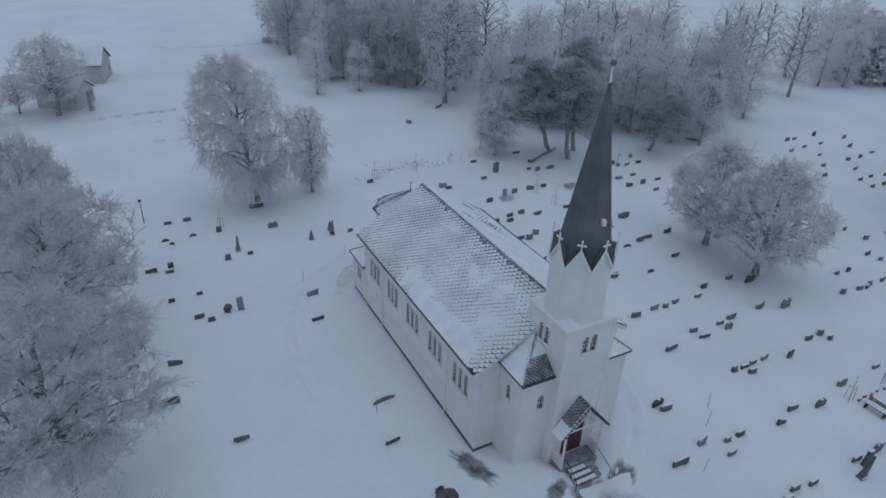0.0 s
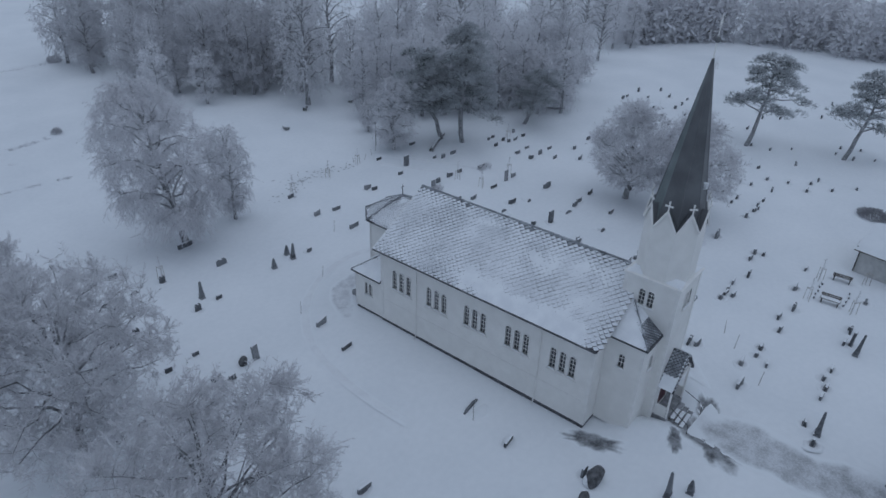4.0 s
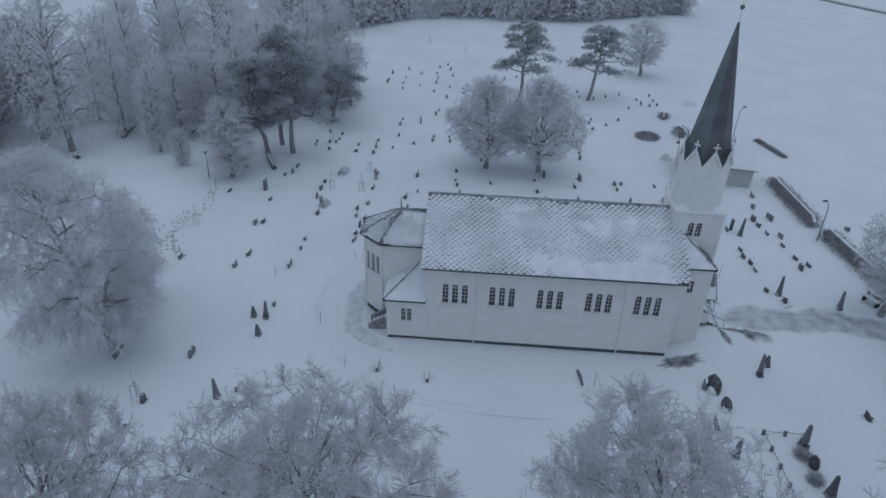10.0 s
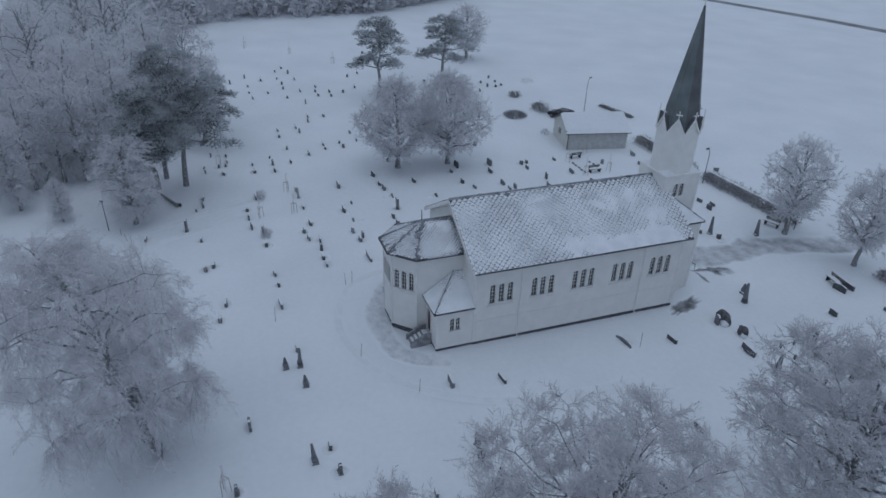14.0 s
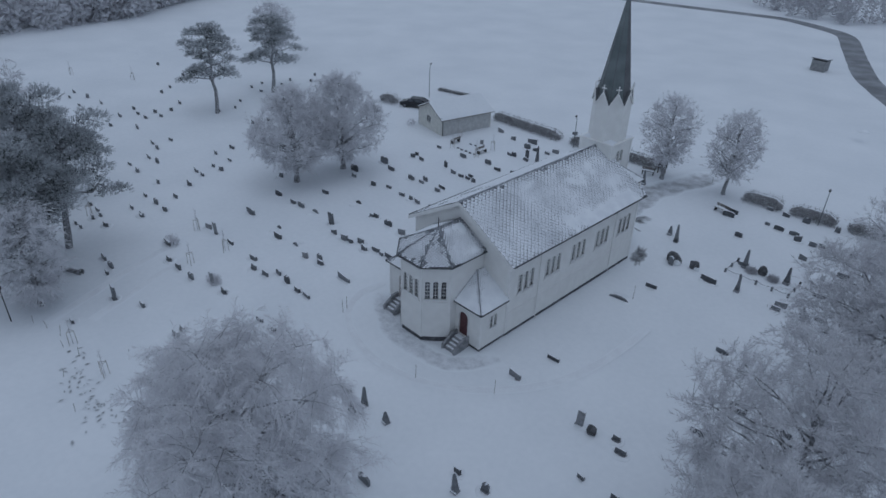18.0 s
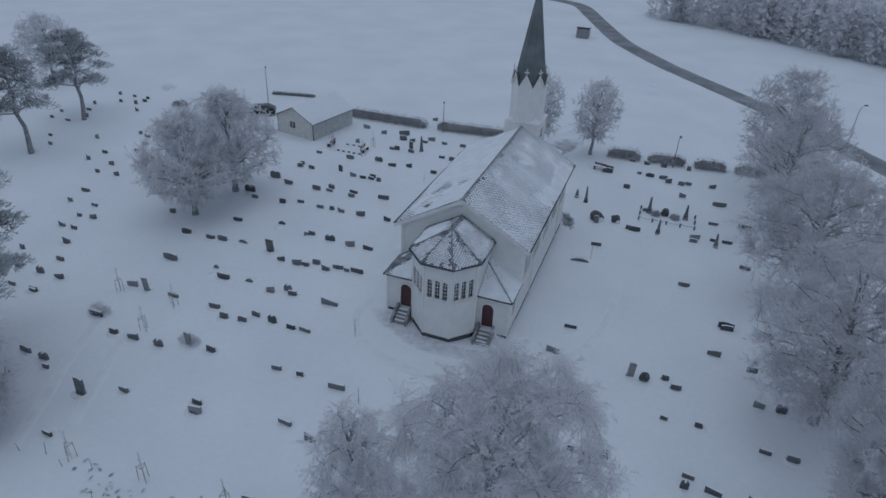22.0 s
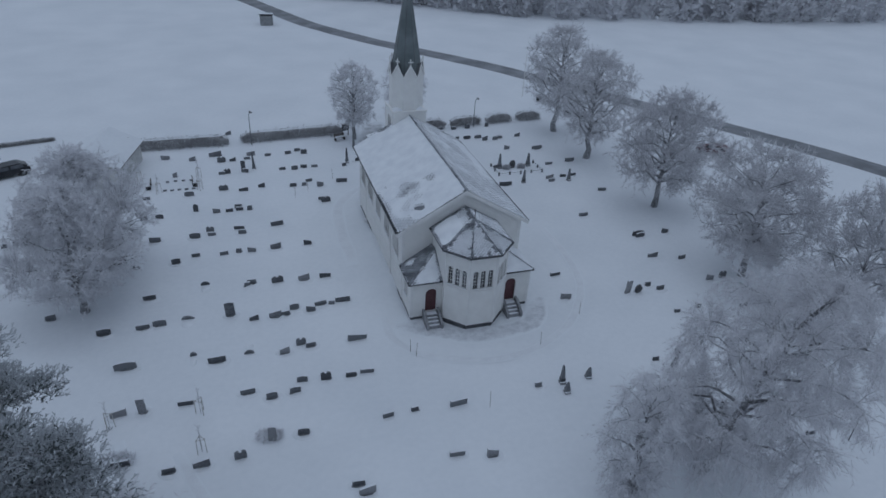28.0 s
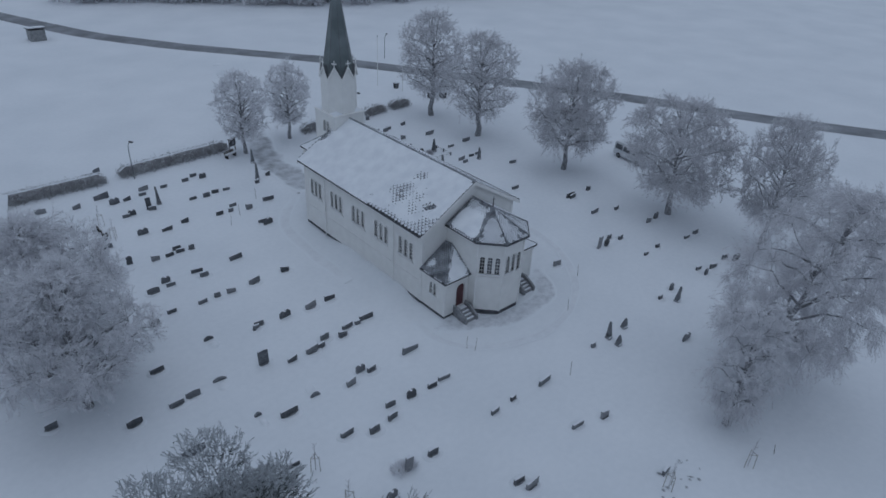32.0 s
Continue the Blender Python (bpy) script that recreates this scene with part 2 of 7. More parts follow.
def box(bm, x0, x1, y0, y1, z0, z1, bevel=0.0, m=None):
    v = [bm.verts.new((x, y, z)) for z in (z0, z1) for x, y in ((x0, y0), (x1, y0), (x1, y1), (x0, y1))]
    f = [bm.faces.new([v[i] for i in q]) for q in ((3, 2, 1, 0), (4, 5, 6, 7), (0, 1, 5, 4), (1, 2, 6, 5), (2, 3, 7, 6), (3, 0, 4, 7))]
    if bevel:
        es = list({e for q in f for e in q.edges})
        r = bmesh.ops.bevel(bm, geom=es, offset=bevel, segments=1, affect="EDGES", profile=0.5)
        v = list({w for q in r["faces"] for w in q.verts} | {w for w in v if w.is_valid})
    if m is not None:
        for w in v:
            w.co = m @ w.co
    return v


def one_box(*a, bevel=0.0, m=None):
    bm = bmesh.new()
    box(bm, *a, bevel=bevel, m=m)
    return bm


def prism(bm, poly, y0, y1, axis="y"):
    """A polygon in (u, z) pulled along an axis."""
    def at(u, z, d):
        return (u, d, z) if axis == "y" else (d, u, z) if axis == "x" else (u, z, d)
    a = [bm.verts.new(at(u, z, y0)) for u, z in poly]
    b = [bm.verts.new(at(u, z, y1)) for u, z in poly]
    n = len(poly)
    bm.faces.new(a)
    bm.faces.new(list(reversed(b)))
    for i in range(n):
        bm.faces.new((a[i], b[i], b[(i + 1) % n], a[(i + 1) % n]))
    bmesh.ops.recalc_face_normals(bm, faces=bm.faces)
    return bm


def plate(points, thick, up=(0, 0, 1)):
    """A flat slab: its top face through the points, its thickness below along up."""
    bm = bmesh.new()
    u = Vector(up) * thick
    a = [bm.verts.new(Vector(p)) for p in points]
    b = [bm.verts.new(Vector(p) - u) for p in points]
    n = len(a)
    bm.faces.new(a)
    bm.faces.new(list(reversed(b)))
    for i in range(n):
        bm.faces.new((a[i], b[i], b[(i + 1) % n], a[(i + 1) % n]))
    bmesh.ops.recalc_face_normals(bm, faces=bm.faces)
    return bm


def tube(verts, faces, pts, radii, sides=5):
    """Adds a tapered tube along points to lists of vertices and faces."""
    pts = [Vector(p) for p in pts]
    base = len(verts)
    for i, p in enumerate(pts):
        d = (pts[min(i + 1, len(pts) - 1)] - pts[max(i - 1, 0)]).normalized()
        a = d.cross(Vector((0.31, 0.94, 0.11))).normalized()
        b = d.cross(a)
        for k in range(sides):
            w = 2 * math.pi * k / sides
            verts.append(p + (a * math.cos(w) + b * math.sin(w)) * radii[i])
    for i in range(len(pts) - 1):
        for k in range(sides):
            q = base + i * sides
            faces.append((q + k, q + (k + 1) % sides, q + sides + (k + 1) % sides, q + sides + k))
    faces.append(tuple(base + (len(pts) - 1) * sides + k for k in range(sides)))


def tube_mesh(name, runs, material, sides=6, smooth=True):
    v, f = [], []
    for pts, radii in runs:
        tube(v, f, pts, radii, sides)
    return mesh_data(name, v, f, material, smooth)


def smooth01(a, b, x):
    t = min(max((x - a) / (b - a), 0.0), 1.0)
    return t * t * (3 - 2 * t)


# ---------------------------------------------------------------- ground
ROAD = [(220, -72), (165, -92), (125, -104), (85, -112), (56, -119), (38, -110), (29, -86), (21.5, -67), (10, -49.5), (-8, -28), (-29, 4), (-40, 22), (-47, 37), (-57, 53), (-80, 90), (-140, 180), (-300, 420)]
PATH = [(22.6, 19.6), (22.4, 17.0), (22.4, 14.0), (22.7, 11.0), (22.5, 8.5), (21.4, 5.0), (20.4, 1.5), (19.8, -1.5)]
RING = [(9.2, 34.0), (9.1, 38.0), (9.3, 41.0), (10.0, 44.2), (11.5, 47.2), (13.3, 49.4), (15.3, 51.1), (18.5, 52.6), (22.5, 53.0), (26.0, 51.8), (28.2, 50.2), (29.3, 48.0), (29.0, 45.4)]


def near_line(x, y, line):
    best = 1e9
    for (ax, ay), (bx, by) in zip(line, line[1:]):
        dx, dy = bx - ax, by - ay
        t = min(max(((x - ax) * dx + (y - ay) * dy) / (dx * dx + dy * dy), 0), 1)
        best = min(best, math.hypot(x - ax - t * dx, y - ay - t * dy))
    return best


def height(x, y):
    """The snow's height: soft drifts, a rise towards the woods, banks round the church, wheel ruts."""
    far = smooth01(70, 105, 0.45 * x + 0.9 * y)
    h = 0.8 * far
    d = math.hypot(x - 22, y - 35)
    if d > 260:
        return h
    h += (0.10 * noise.noise((x * 0.05, y * 0.05, 3.0)) + 0.018 * noise.noise((x * 0.3, y * 0.3, 7.0))) * (1 - smooth01(60, 110, d))
    h -= 0.05
    if d < 40:
        # bank against the east wall, drifts in front of the tower corner
        h += 0.62 * math.exp(-((x - 27.0) / 1.1) ** 2) * smooth01(29, 33, y) * (1 - smooth01(40.5, 43, y)) * (0.8 + 0.3 * noise.noise((y * 0.5, 1.0, 4.0)))
        h += 0.75 * math.exp(-((x - 18.4) / 1.4) ** 2 - ((y - 22.4) / 1.3) ** 2)
        h += 0.5 * math.exp(-((x - 25.2) / 1.6) ** 2 - ((y - 22.0) / 1.3) ** 2)
        h += 0.85 * math.exp(-((x - 19.2) / 1.0) ** 2 - ((y - 20.9) / 1.1) ** 2)
        h += 0.8 * math.exp(-((x - 24.4) / 1.1) ** 2 - ((y - 20.8) / 1.1) ** 2)
        r = near_line(x, y, RING)
        h -= 0.1 * math.exp(-((r - 0.75) / 0.25) ** 2)
        h += 0.05 * math.exp(-((r - 1.35) / 0.25) ** 2)
        # hollow kept open by the wind round the choir
        w = math.hypot(max(abs(x - 21.7) - 4.5, 0), max(y - 46, 0))
        h -= 0.12 * math.exp(-((w - 1.8) / 0.9) ** 2) * smooth01(43, 46, y)
    p = near_line(x, y, PATH)
    if p < 6:
        h -= 0.15 * (1 - smooth01(1.2, 2.2, p)) - 0.16 * math.exp(-((p - 2.6) / 0.5) ** 2)
    return h


def axis_steps(lo, hi, step, far):
    mid = list(np.arange(lo, hi + step / 2, step))
    out, s = [], step
    x = hi
    while x < far:
        s *= 1.16
        x += s
        out.append(x)
    left, s, x = [], step, lo
    while x > -far:
        s *= 1.16
        x -= s
        left.append(x)
    return list(reversed(left)) + mid + out


def snow_ground():
    xs, ys = axis_steps(-6, 56, 0.5, 3500), axis_steps(-2, 74, 0.5, 3500)
    verts = [(x, y, height(x, y)) for y in ys for x in xs]
    nx = len(xs)
    faces = [(j * nx + i, j * nx + i + 1, (j + 1) * nx + i + 1, (j + 1) * nx + i) for j in range(len(ys) - 1) for i in range(nx - 1)]
    return tagged(new("ground", mesh_data("ground", verts, faces, M["snow"], True)), "snow-covered churchyard and open fields", "ground", kind="structure")


snow_ground()


def strip(name, line, half, lift, material, label, wobble=0.3, step=2.0, seed=1.0, cross=4):
    """A ribbon along a line that follows the snow, with uneven edges."""
    pts = []
    for (ax, ay), (bx, by) in zip(line, line[1:]):
        n = max(1, int(math.hypot(bx - ax, by - ay) / step))
        pts += [(ax + (bx - ax) * i / n, ay + (by - ay) * i / n) for i in range(n)]
    pts.append(line[-1])
    for _ in range(6):
        pts = [pts[0]] + [((a[0] + 2 * b[0] + c[0]) / 4, (a[1] + 2 * b[1] + c[1]) / 4) for a, b, c in zip(pts, pts[1:], pts[2:])] + [pts[-1]]
    v, f, wear = [], [], []
    for i, (x, y) in enumerate(pts):
        a, b = pts[max(i - 1, 0)], pts[min(i + 1, len(pts) - 1)]
        L = math.hypot(b[0] - a[0], b[1] - a[1])
        ox, oy = -(b[1] - a[1]) / L, (b[0] - a[0]) / L
        for k in range(cross + 1):
            u = 2 * k / cross - 1
            ends = min(i, len(pts) - 1 - i) * step
            wear.append((1 - abs(u) ** 2.2) * min(1, 0.35 + ends / 4))
            w = half * u * (1 + wobble * noise.noise((x * 0.35, y * 0.35, seed + (u > 0))))
            px, py = x + ox * w, y + oy * w
            v.append((px, py, height(px, py) + lift * (1 - 0.9 * abs(u) ** 4)))
    c = cross + 1
    for i in range(len(pts) - 1):
        for k in range(cross):
            f.append((i * c + k, i * c + k + 1, (i + 1) * c + k + 1, (i + 1) * c + k))
    me = mesh_data(name, v, f, material, True)
    me.attributes.new("wear", "FLOAT", "POINT").data.foreach_set("value", wear)
    return tagged(new(name, me), label, name.split("_")[-1], kind="structure")


strip("road", ROAD, 2.25, 0.12, M["asphalt"], "dark asphalt country road thinly dusted with snow", 0.08)


def slush_patch(name, cx, cy, rx, ry, turn, label):
    """Wind-scoured, trampled snow with a ragged outline."""
    v, f, wear = [(cx, cy, height(cx, cy) + 0.035)], [], [1.0]
    rings, spokes = 7, 40
    for r in range(1, rings + 1):
        for k in range(spokes):
            w = 2 * math.pi * k / spokes
            e = r / rings * (1 + 0.35 * noise.noise((math.cos(w) * 2.2 + cx, math.sin(w) * 2.2 + cy, 2.0)) + 0.2 * noise.noise((math.cos(w) * 6, math.sin(w) * 6, cx)))
            a, b = rx * e * math.cos(w), ry * e * math.sin(w)
            x, y = cx + a * math.cos(turn) - b * math.sin(turn), cy + a * math.sin(turn) + b * math.cos(turn)
            wear.append(1 - (r / rings) ** 2)
            v.append((x, y, height(x, y) + (0.03 + 0.02 * noise.noise((x * 1.4, y * 1.4, 5.0)) if r < rings else -0.03)))
    for k in range(spokes):
        f.append((0, 1 + k, 1 + (k + 1) % spokes))
        for r in range(rings - 1):
            a, b = 1 + r * spokes, 1 + (r + 1) * spokes
            f.append((a + k, b + k, b + (k + 1) % spokes, a + (k + 1) % spokes))
    me = mesh_data(name, v, f, M["scour_and_shade"], True)
    me.attributes.new("wear", "FLOAT", "POINT").data.foreach_set("value", wear)
    return tagged(new(name, me), label, "path", kind="structure")


strip("path", PATH, 2.1, 0.05, M["slush"], "trampled grey slush path from the porch to the road", 0.5, 0.8, 4.0, 8)
strip("trodden_path", RING, 0.42, 0.03, M["packed"], "faint trodden path round the choir", 0.3, 0.8, 9.0, 6)
strip("side_path", [(25.6, 20.4), (28.0, 22.0), (29.6, 25.0), (30.0, 30.0), (29.8, 37.0)], 0.7, 0.03, M["packed"], "faint trodden path along the nave", 0.4, 0.8, 3.0, 6)
for k, line in enumerate(([(42.0, 69.3), (43.3, 66.1), (45.4, 62.5), (46.6, 59.4), (48.2, 54.6)], [(40.2, 66.5), (42.0, 62.4), (43.3, 60.0), (44.5, 56.5)])):
    strip("rut_path", line, 0.45, 0.03, M["packed"], "old wheel rut half filled with snow", 0.4, 1.2, 20.0 + k, 6)
strip("scoured_path", [(14.9, 45.8), (15.6, 47.8), (17.2, 49.2), (20.1, 49.9), (23.0, 49.7), (25.0, 48.6), (28.0, 46.5)], 1.05, 0.03, M["trodden"], "trodden snow below the choir windows", 0.5, 0.5, 5.0, 8)
slush_patch("path_slush_corner", 15.9, 24.0, 2.5, 0.9, -1.25, "dark scoured slush at the corner of the nave")
slush_patch("path_slush_porch", 23.6, 19.3, 1.5, 1.0, 0.3, "grey scoured slush in front of the porch")
slush_patch("path_slush_side", 19.2, 19.9, 1.2, 0.6, 0.4, "dark scoured slush beside the porch steps")
slush_patch("path_slush_steps", 20.8, 18.4, 3.4, 1.5, 1.0, "grey trodden slush below the porch steps")

# ---------------------------------------------------------------- church
CX = 21.7
church = empty("church", CX, 34.0, 0.0, "white wooden church with snowy slate roof and copper spire", "church")


def arch_loop(c, z0, z1, w, n=8):
    r = w / 2
    return [(c - r, z0), (c + r, z0)] + [(c + r * math.cos(math.pi * k / n), z1 - r + r * math.sin(math.pi * k / n)) for k in range(n + 1)]


def wall(name, o, u, n, outer, holes=(), thick=0.2, material=None, label="", parent=None):
    """A wall panel in a vertical plane through o, with openings cut right through it."""
    o, u, n = Vector(o), Vector(u).normalized(), Vector(n).normalized()
    bm = bmesh.new()
    edges = []
    for loop in [outer, *holes]:
        vs = [bm.verts.new(o + u * a + Vector((0, 0, z))) for a, z in loop]
        edges += [bm.edges.new((vs[i], vs[(i + 1) % len(vs)])) for i in range(len(vs))]
    bmesh.ops.triangle_fill(bm, use_beauty=True, use_dissolve=False, edges=edges, normal=n)
    r = bmesh.ops.extrude_face_region(bm, geom=list(bm.faces))
    bmesh.ops.translate(bm, verts=[g for g in r["geom"] if isinstance(g, bmesh.types.BMVert)], vec=-n * thick)
    bmesh.ops.recalc_face_normals(bm, faces=bm.faces)
    return part(name, bm, material or M["white_boards"], parent or church, label)


def facing(o, u, n, a, z):
    """The pose of a thing on a wall: its x along the wall, its y outward."""
    u, n = Vector(u).normalized(), Vector(n).normalized()
    p = Vector(o) + u * a + Vector((0, 0, z))
    m = Matrix((u, n, Vector((0, 0, 1)))).transposed().to_4x4()
    if m.determinant() < 0:
        m = Matrix((-u, n, Vector((0, 0, 1)))).transposed().to_4x4()
    m.translation = p
    return m


PROTO = {}


def arched_window(w, h, m):
    """Round-headed window: moulded casing, dark glass, glazing bars, snowy sill."""
    key = (w, h)
    if key in PROTO:
        return copy_thing(PROTO[key], m)
    bm = bmesh.new()
    inner, outer = arch_loop(0, 0, h, w), arch_loop(0, -0.05, h + 0.07, w + 0.14)
    for d0, d1 in ((-0.12, 0.045),):
        ring = [[bm.verts.new((a, d, z)) for a, z in loop] for loop in (inner, outer) for d in (d0, d1)]
        k = len(inner)
        for i in range(k):
            j = (i + 1) % k
            bm.faces.new((ring[1][i], ring[1][j], ring[3][j], ring[3][i]))
            bm.faces.new((ring[0][i], ring[0][j], ring[1][j], ring[1][i]))
            bm.faces.new((ring[3][i], ring[3][j], ring[2][j], ring[2][i]))
    bmesh.ops.recalc_face_normals(bm, faces=bm.faces)
    win = part("window", bm, M["white_trim"], church, "round-headed window with white casing and dark panes")
    bm = bmesh.new()
    bm.faces.new([bm.verts.new((a, -0.09, z)) for a, z in arch_loop(0, 0.0, h, w)])
    bmesh.ops.solidify(bm, geom=bm.faces, thickness=0.02)
    part("pane", bm, M["glass"], win, "dark window glass")
    bm = bmesh.new()
    t = 0.014
    box(bm, -t, t, -0.085, -0.045, 0.0, h)
    rows = max(3, round(h / 0.32))
    for r in range(1, rows):
        box(bm, -w / 2, w / 2, -0.083, -0.05, h * r / rows - t, h * r / rows + t)
    for s in (-1, 1):
        box(bm, s * w / 2 - 0.02, s * w / 2 + 0.02, -0.084, -0.04, 0.0, h - w / 2)
    part("glazing_lattice", bm, M["white_trim"], win, "thin white glazing bars")
    part("sill", one_box(-w / 2 - 0.1, w / 2 + 0.1, -0.02, 0.11, -0.12, -0.05, bevel=0.01), M["white_trim"], win)
    part("sill_snow", one_box(-w / 2 - 0.07, w / 2 + 0.07, 0.0, 0.1, -0.05, -0.015, bevel=0.012), M["roof_snow"], win, "strip of snow on the sill")
    win.matrix_basis = m
    PROTO[key] = win
    return win


WB = 0.22
XW, XE, YS, YN = 16.48, 2 * CX - 16.48, 25.1, 43.5
EAVE, RIDGE = 7.08, 10.12


def triple(c, w, gap):
    return [c - gap, c, c + gap]


def corner_post(x, y, sx, sy, z0, z1, w=0.25):
    """A white corner board that wraps the corner (x, y), proud of both walls."""
    xs, ys = sorted((x + sx * 0.035, x - sx * w)), sorted((y + sy * 0.035, y - sy * w))
    part("corner_board", one_box(*xs, *ys, z0, z1, bevel=0.012), M["white_trim"], church, "white corner board")


# long nave walls with five groups of three windows
GROUPS = [41.33, 37.85, 34.32, 30.75, 27.2]
for name, x, n in (("wall_west", XW, (-1, 0, 0)), ("wall_east", XE, (1, 0, 0))):
    o = (x, 0, 0)
    spots = [a for c in GROUPS for a in triple(c, 0.45, 0.72)]
    wall(name, o, (0, 1, 0), n, [(YS, WB), (YN, WB), (YN, EAVE), (YS, EAVE)], [arch_loop(a, 3.62, 5.22, 0.45) for a in spots])
    for a in spots:
        arched_window(0.45, 1.6, facing(o, (0, 1, 0), n, a, 3.62))
    s = n[0]
    for c in GROUPS:
        part("sill_board", one_box(min(x, x + s * 0.06), max(x, x + s * 0.06), c - 1.15, c + 1.15, 3.3, 3.38, bevel=0.01), M["white_trim"], church)
    for a in (YS, YN):
        corner_post(x, a, s, 1 if a == YN else -1, WB, EAVE - 0.1)
    part("string_board", one_box(min(x, x + s * 0.035), max(x, x + s * 0.035), YS + 0.25, YN - 0.25, 2.1, 2.16), M["white_trim"], church)
    for a in (39.75, 28.9):
        q = x + s * 0.12
        runs = [([(x + s * 0.5, a, EAVE - 0.32), (q, a, EAVE - 0.75), (q, a, 0.25), (q + s * 0.22, a, 0.05)], [0.045] * 4)]
        put("downpipe", tube_mesh("downpipe", runs, M["white_trim"], 8), church, "white round downpipe")
    part("plinth", one_box(min(x - s * 0.25, x - s * 0.0), max(x - s * 0.25, x), YS + 0.02, YN - 0.02, -0.9, WB), M["plinth"], church, "dark stone plinth")

GABLE = [(XW, WB), (XE, WB), (XE, EAVE), (CX, RIDGE - 0.15), (XW, EAVE)]
wall("wall_south", (0, YS, 0), (1, 0, 0), (0, -1, 0), GABLE)
wall("wall_north", (0, YN, 0), (1, 0, 0), (0, 1, 0), GABLE)
part("plinth", one_box(XW + 0.3, XE - 0.3, YS + 0.03, YS + 0.3, -0.9, WB), M["plinth"], church, "dark stone plinth")


# ------------------------------------------------ roofs
SL = 0.44


def slate_mesh(name, inset, faced):
    """A diamond slate laid point down: rimed face, bare dark lower edges, thickness."""
    h = SL / 2
    lift = 0.03
    v = [(0, h, 0.004), (-h, 0, 0.018), (0, -h, lift), (h, 0, 0.018), (inset * 0.35, -h + inset, lift - 0.004), (-h, 0, -0.01), (0, -h, 0.0), (h, 0, -0.01)]
    f = [(0, 1, 4, 3), (1, 2, 4), (4, 2, 3), (1, 5, 6, 2), (2, 6, 7, 3)]
    return mesh_data(name, v, f, [M["rimed_slate"], M["slate"], M["dusted_slate"]], False, [faced, 1, 1, 1, 1])


# from fully rimed to swept bare
GRADES = [(0.008, 0), (0.035, 0), (0.065, 0), (0.105, 0), (0.12, 2)]
SLATES = [slate_mesh("slate", *g) for g in GRADES]


def inside(p, poly):
    r = False
    for (ax, ay), (bx, by) in zip(poly, poly[1:] + poly[:1]):
        if (ay > p[1]) != (by > p[1]) and p[0] < (bx - ax) * (p[1] - ay) / (by - ay) + ax:
            r = not r
    return r


def roof_side(name, o, a, u, poly, bare, snow, parent=None, single=0, spot=None, seed=1.0, label="", expose=None, depth=None, size=1.0):
    """A roof surface: boards, diamond slates and lying snow. o: origin, a: along the eave, u: up the slope,
    poly: outline in (along, up). bare: how far the slates show; snow: how much lies; expose, depth: more of either by place; single: slates built singly inside spot."""
    o, a, u = Vector(o), Vector(a).normalized(), Vector(u).normalized()
    n = a.cross(u)
    if n.z < 0:
        n = -n
    top = [o + a * s + u * t for s, t in poly]
    base = part(name, plate([p - n * 0.02 for p in top], 0.13, n), M["slate"], parent or church, label or "slate roof side under patchy snow")
    m0 = Matrix((a, u, n)).transposed().to_4x4()
    verts, faces, slots, count = [], [], [], 0
    pitch = SL * size
    smax, tmax = max(p[0] for p in poly), max(p[1] for p in poly)
    smin = min(p[0] for p in poly)
    for r in range(1, int(tmax / (pitch / 2)) + 1):
        for i in range(int(smin / pitch) - 1, int(smax / pitch) + 2):
            s, t = i * pitch + (r % 2) * pitch / 2, r * pitch / 2
            if not (inside((s, t), poly) and inside((s, t - pitch * 0.4), poly)):
                continue
            e = bare + 0.45 * noise.noise((s * 0.3 + seed * 9, t * 0.4, seed)) + 0.3 * noise.noise((s * 2.7, t * 2.7, seed))
            if expose:
                e += expose(s, t)
            k = min(max(int(e * 4.5), 0), 4)
            p = o + a * s + u * t
            if single and count < single and spot[0] < s < spot[1]:
                ob = put("slate", SLATES[k], base)
                m = m0.copy()
                m.translation = p
                ob.matrix_basis = m @ Matrix.Scale(size, 4)
                count += 1
                continue
            b = len(verts)
            me = SLATES[k]
            verts += [p + a * w.co.x * size + u * w.co.y * size + n * w.co.z for w in me.vertices]
            faces += [tuple(b + q for q in f.vertices) for f in me.polygons]
            slots += [GRADES[k][1], 1, 1, 1, 1]
    if verts:
        tagged(put("slate_covering", mesh_data("slate_covering", verts, faces, [M["rimed_slate"], M["slate"], M["dusted_slate"]], False, slots), base), "diamond slates rimed with frost", kind="stuff")
    # lying snow
    g = 0.16
    ns, nt = int((smax - smin) / g) + 2, int(tmax / g) + 2
    idx, sv, sf = {}, [], []
    def sh(s, t):
        e = noise.noise((s * 0.22 + seed * 5, t * 0.45, seed * 3)) + 0.45 * noise.noise((s * 0.9, t * 0.9, seed * 7)) + 0.2 * noise.noise((s * 3.5, t * 2.5, seed))
        if depth:
            e += depth(s, t)
        return 0.05 * (e + snow)
    for j in range(nt):
        for i in range(ns):
            s, t = smin + i * g, j * g
            h = sh(s, t)
            if inside((s, t + 0.001), poly) and h > -0.025:
                idx[i, j] = len(sv)
                sv.append(o + a * s + u * t + n * (min(h, 0.04) + 0.012))
    for (i, j) in idx:
        q = [(i, j), (i + 1, j), (i + 1, j + 1), (i, j + 1)]
        if all(k in idx for k in q):
            sf.append([idx[k] for k in q])
    if sf:
        put("lying_snow", mesh_data("lying_snow", sv, sf, M["roof_snow"], True), base, "thin patchy snow lying on the slates")["kind"] = "stuff"
    return base


ov = 0.55
slope = Vector((CX - XW, 0, RIDGE - EAVE)).normalized()
drop = ov / slope.x * slope.z
LS = math.hypot(CX - XW + ov, RIDGE - EAVE + drop)
Y0, Y1 = YS - 0.32, YN + 0.34


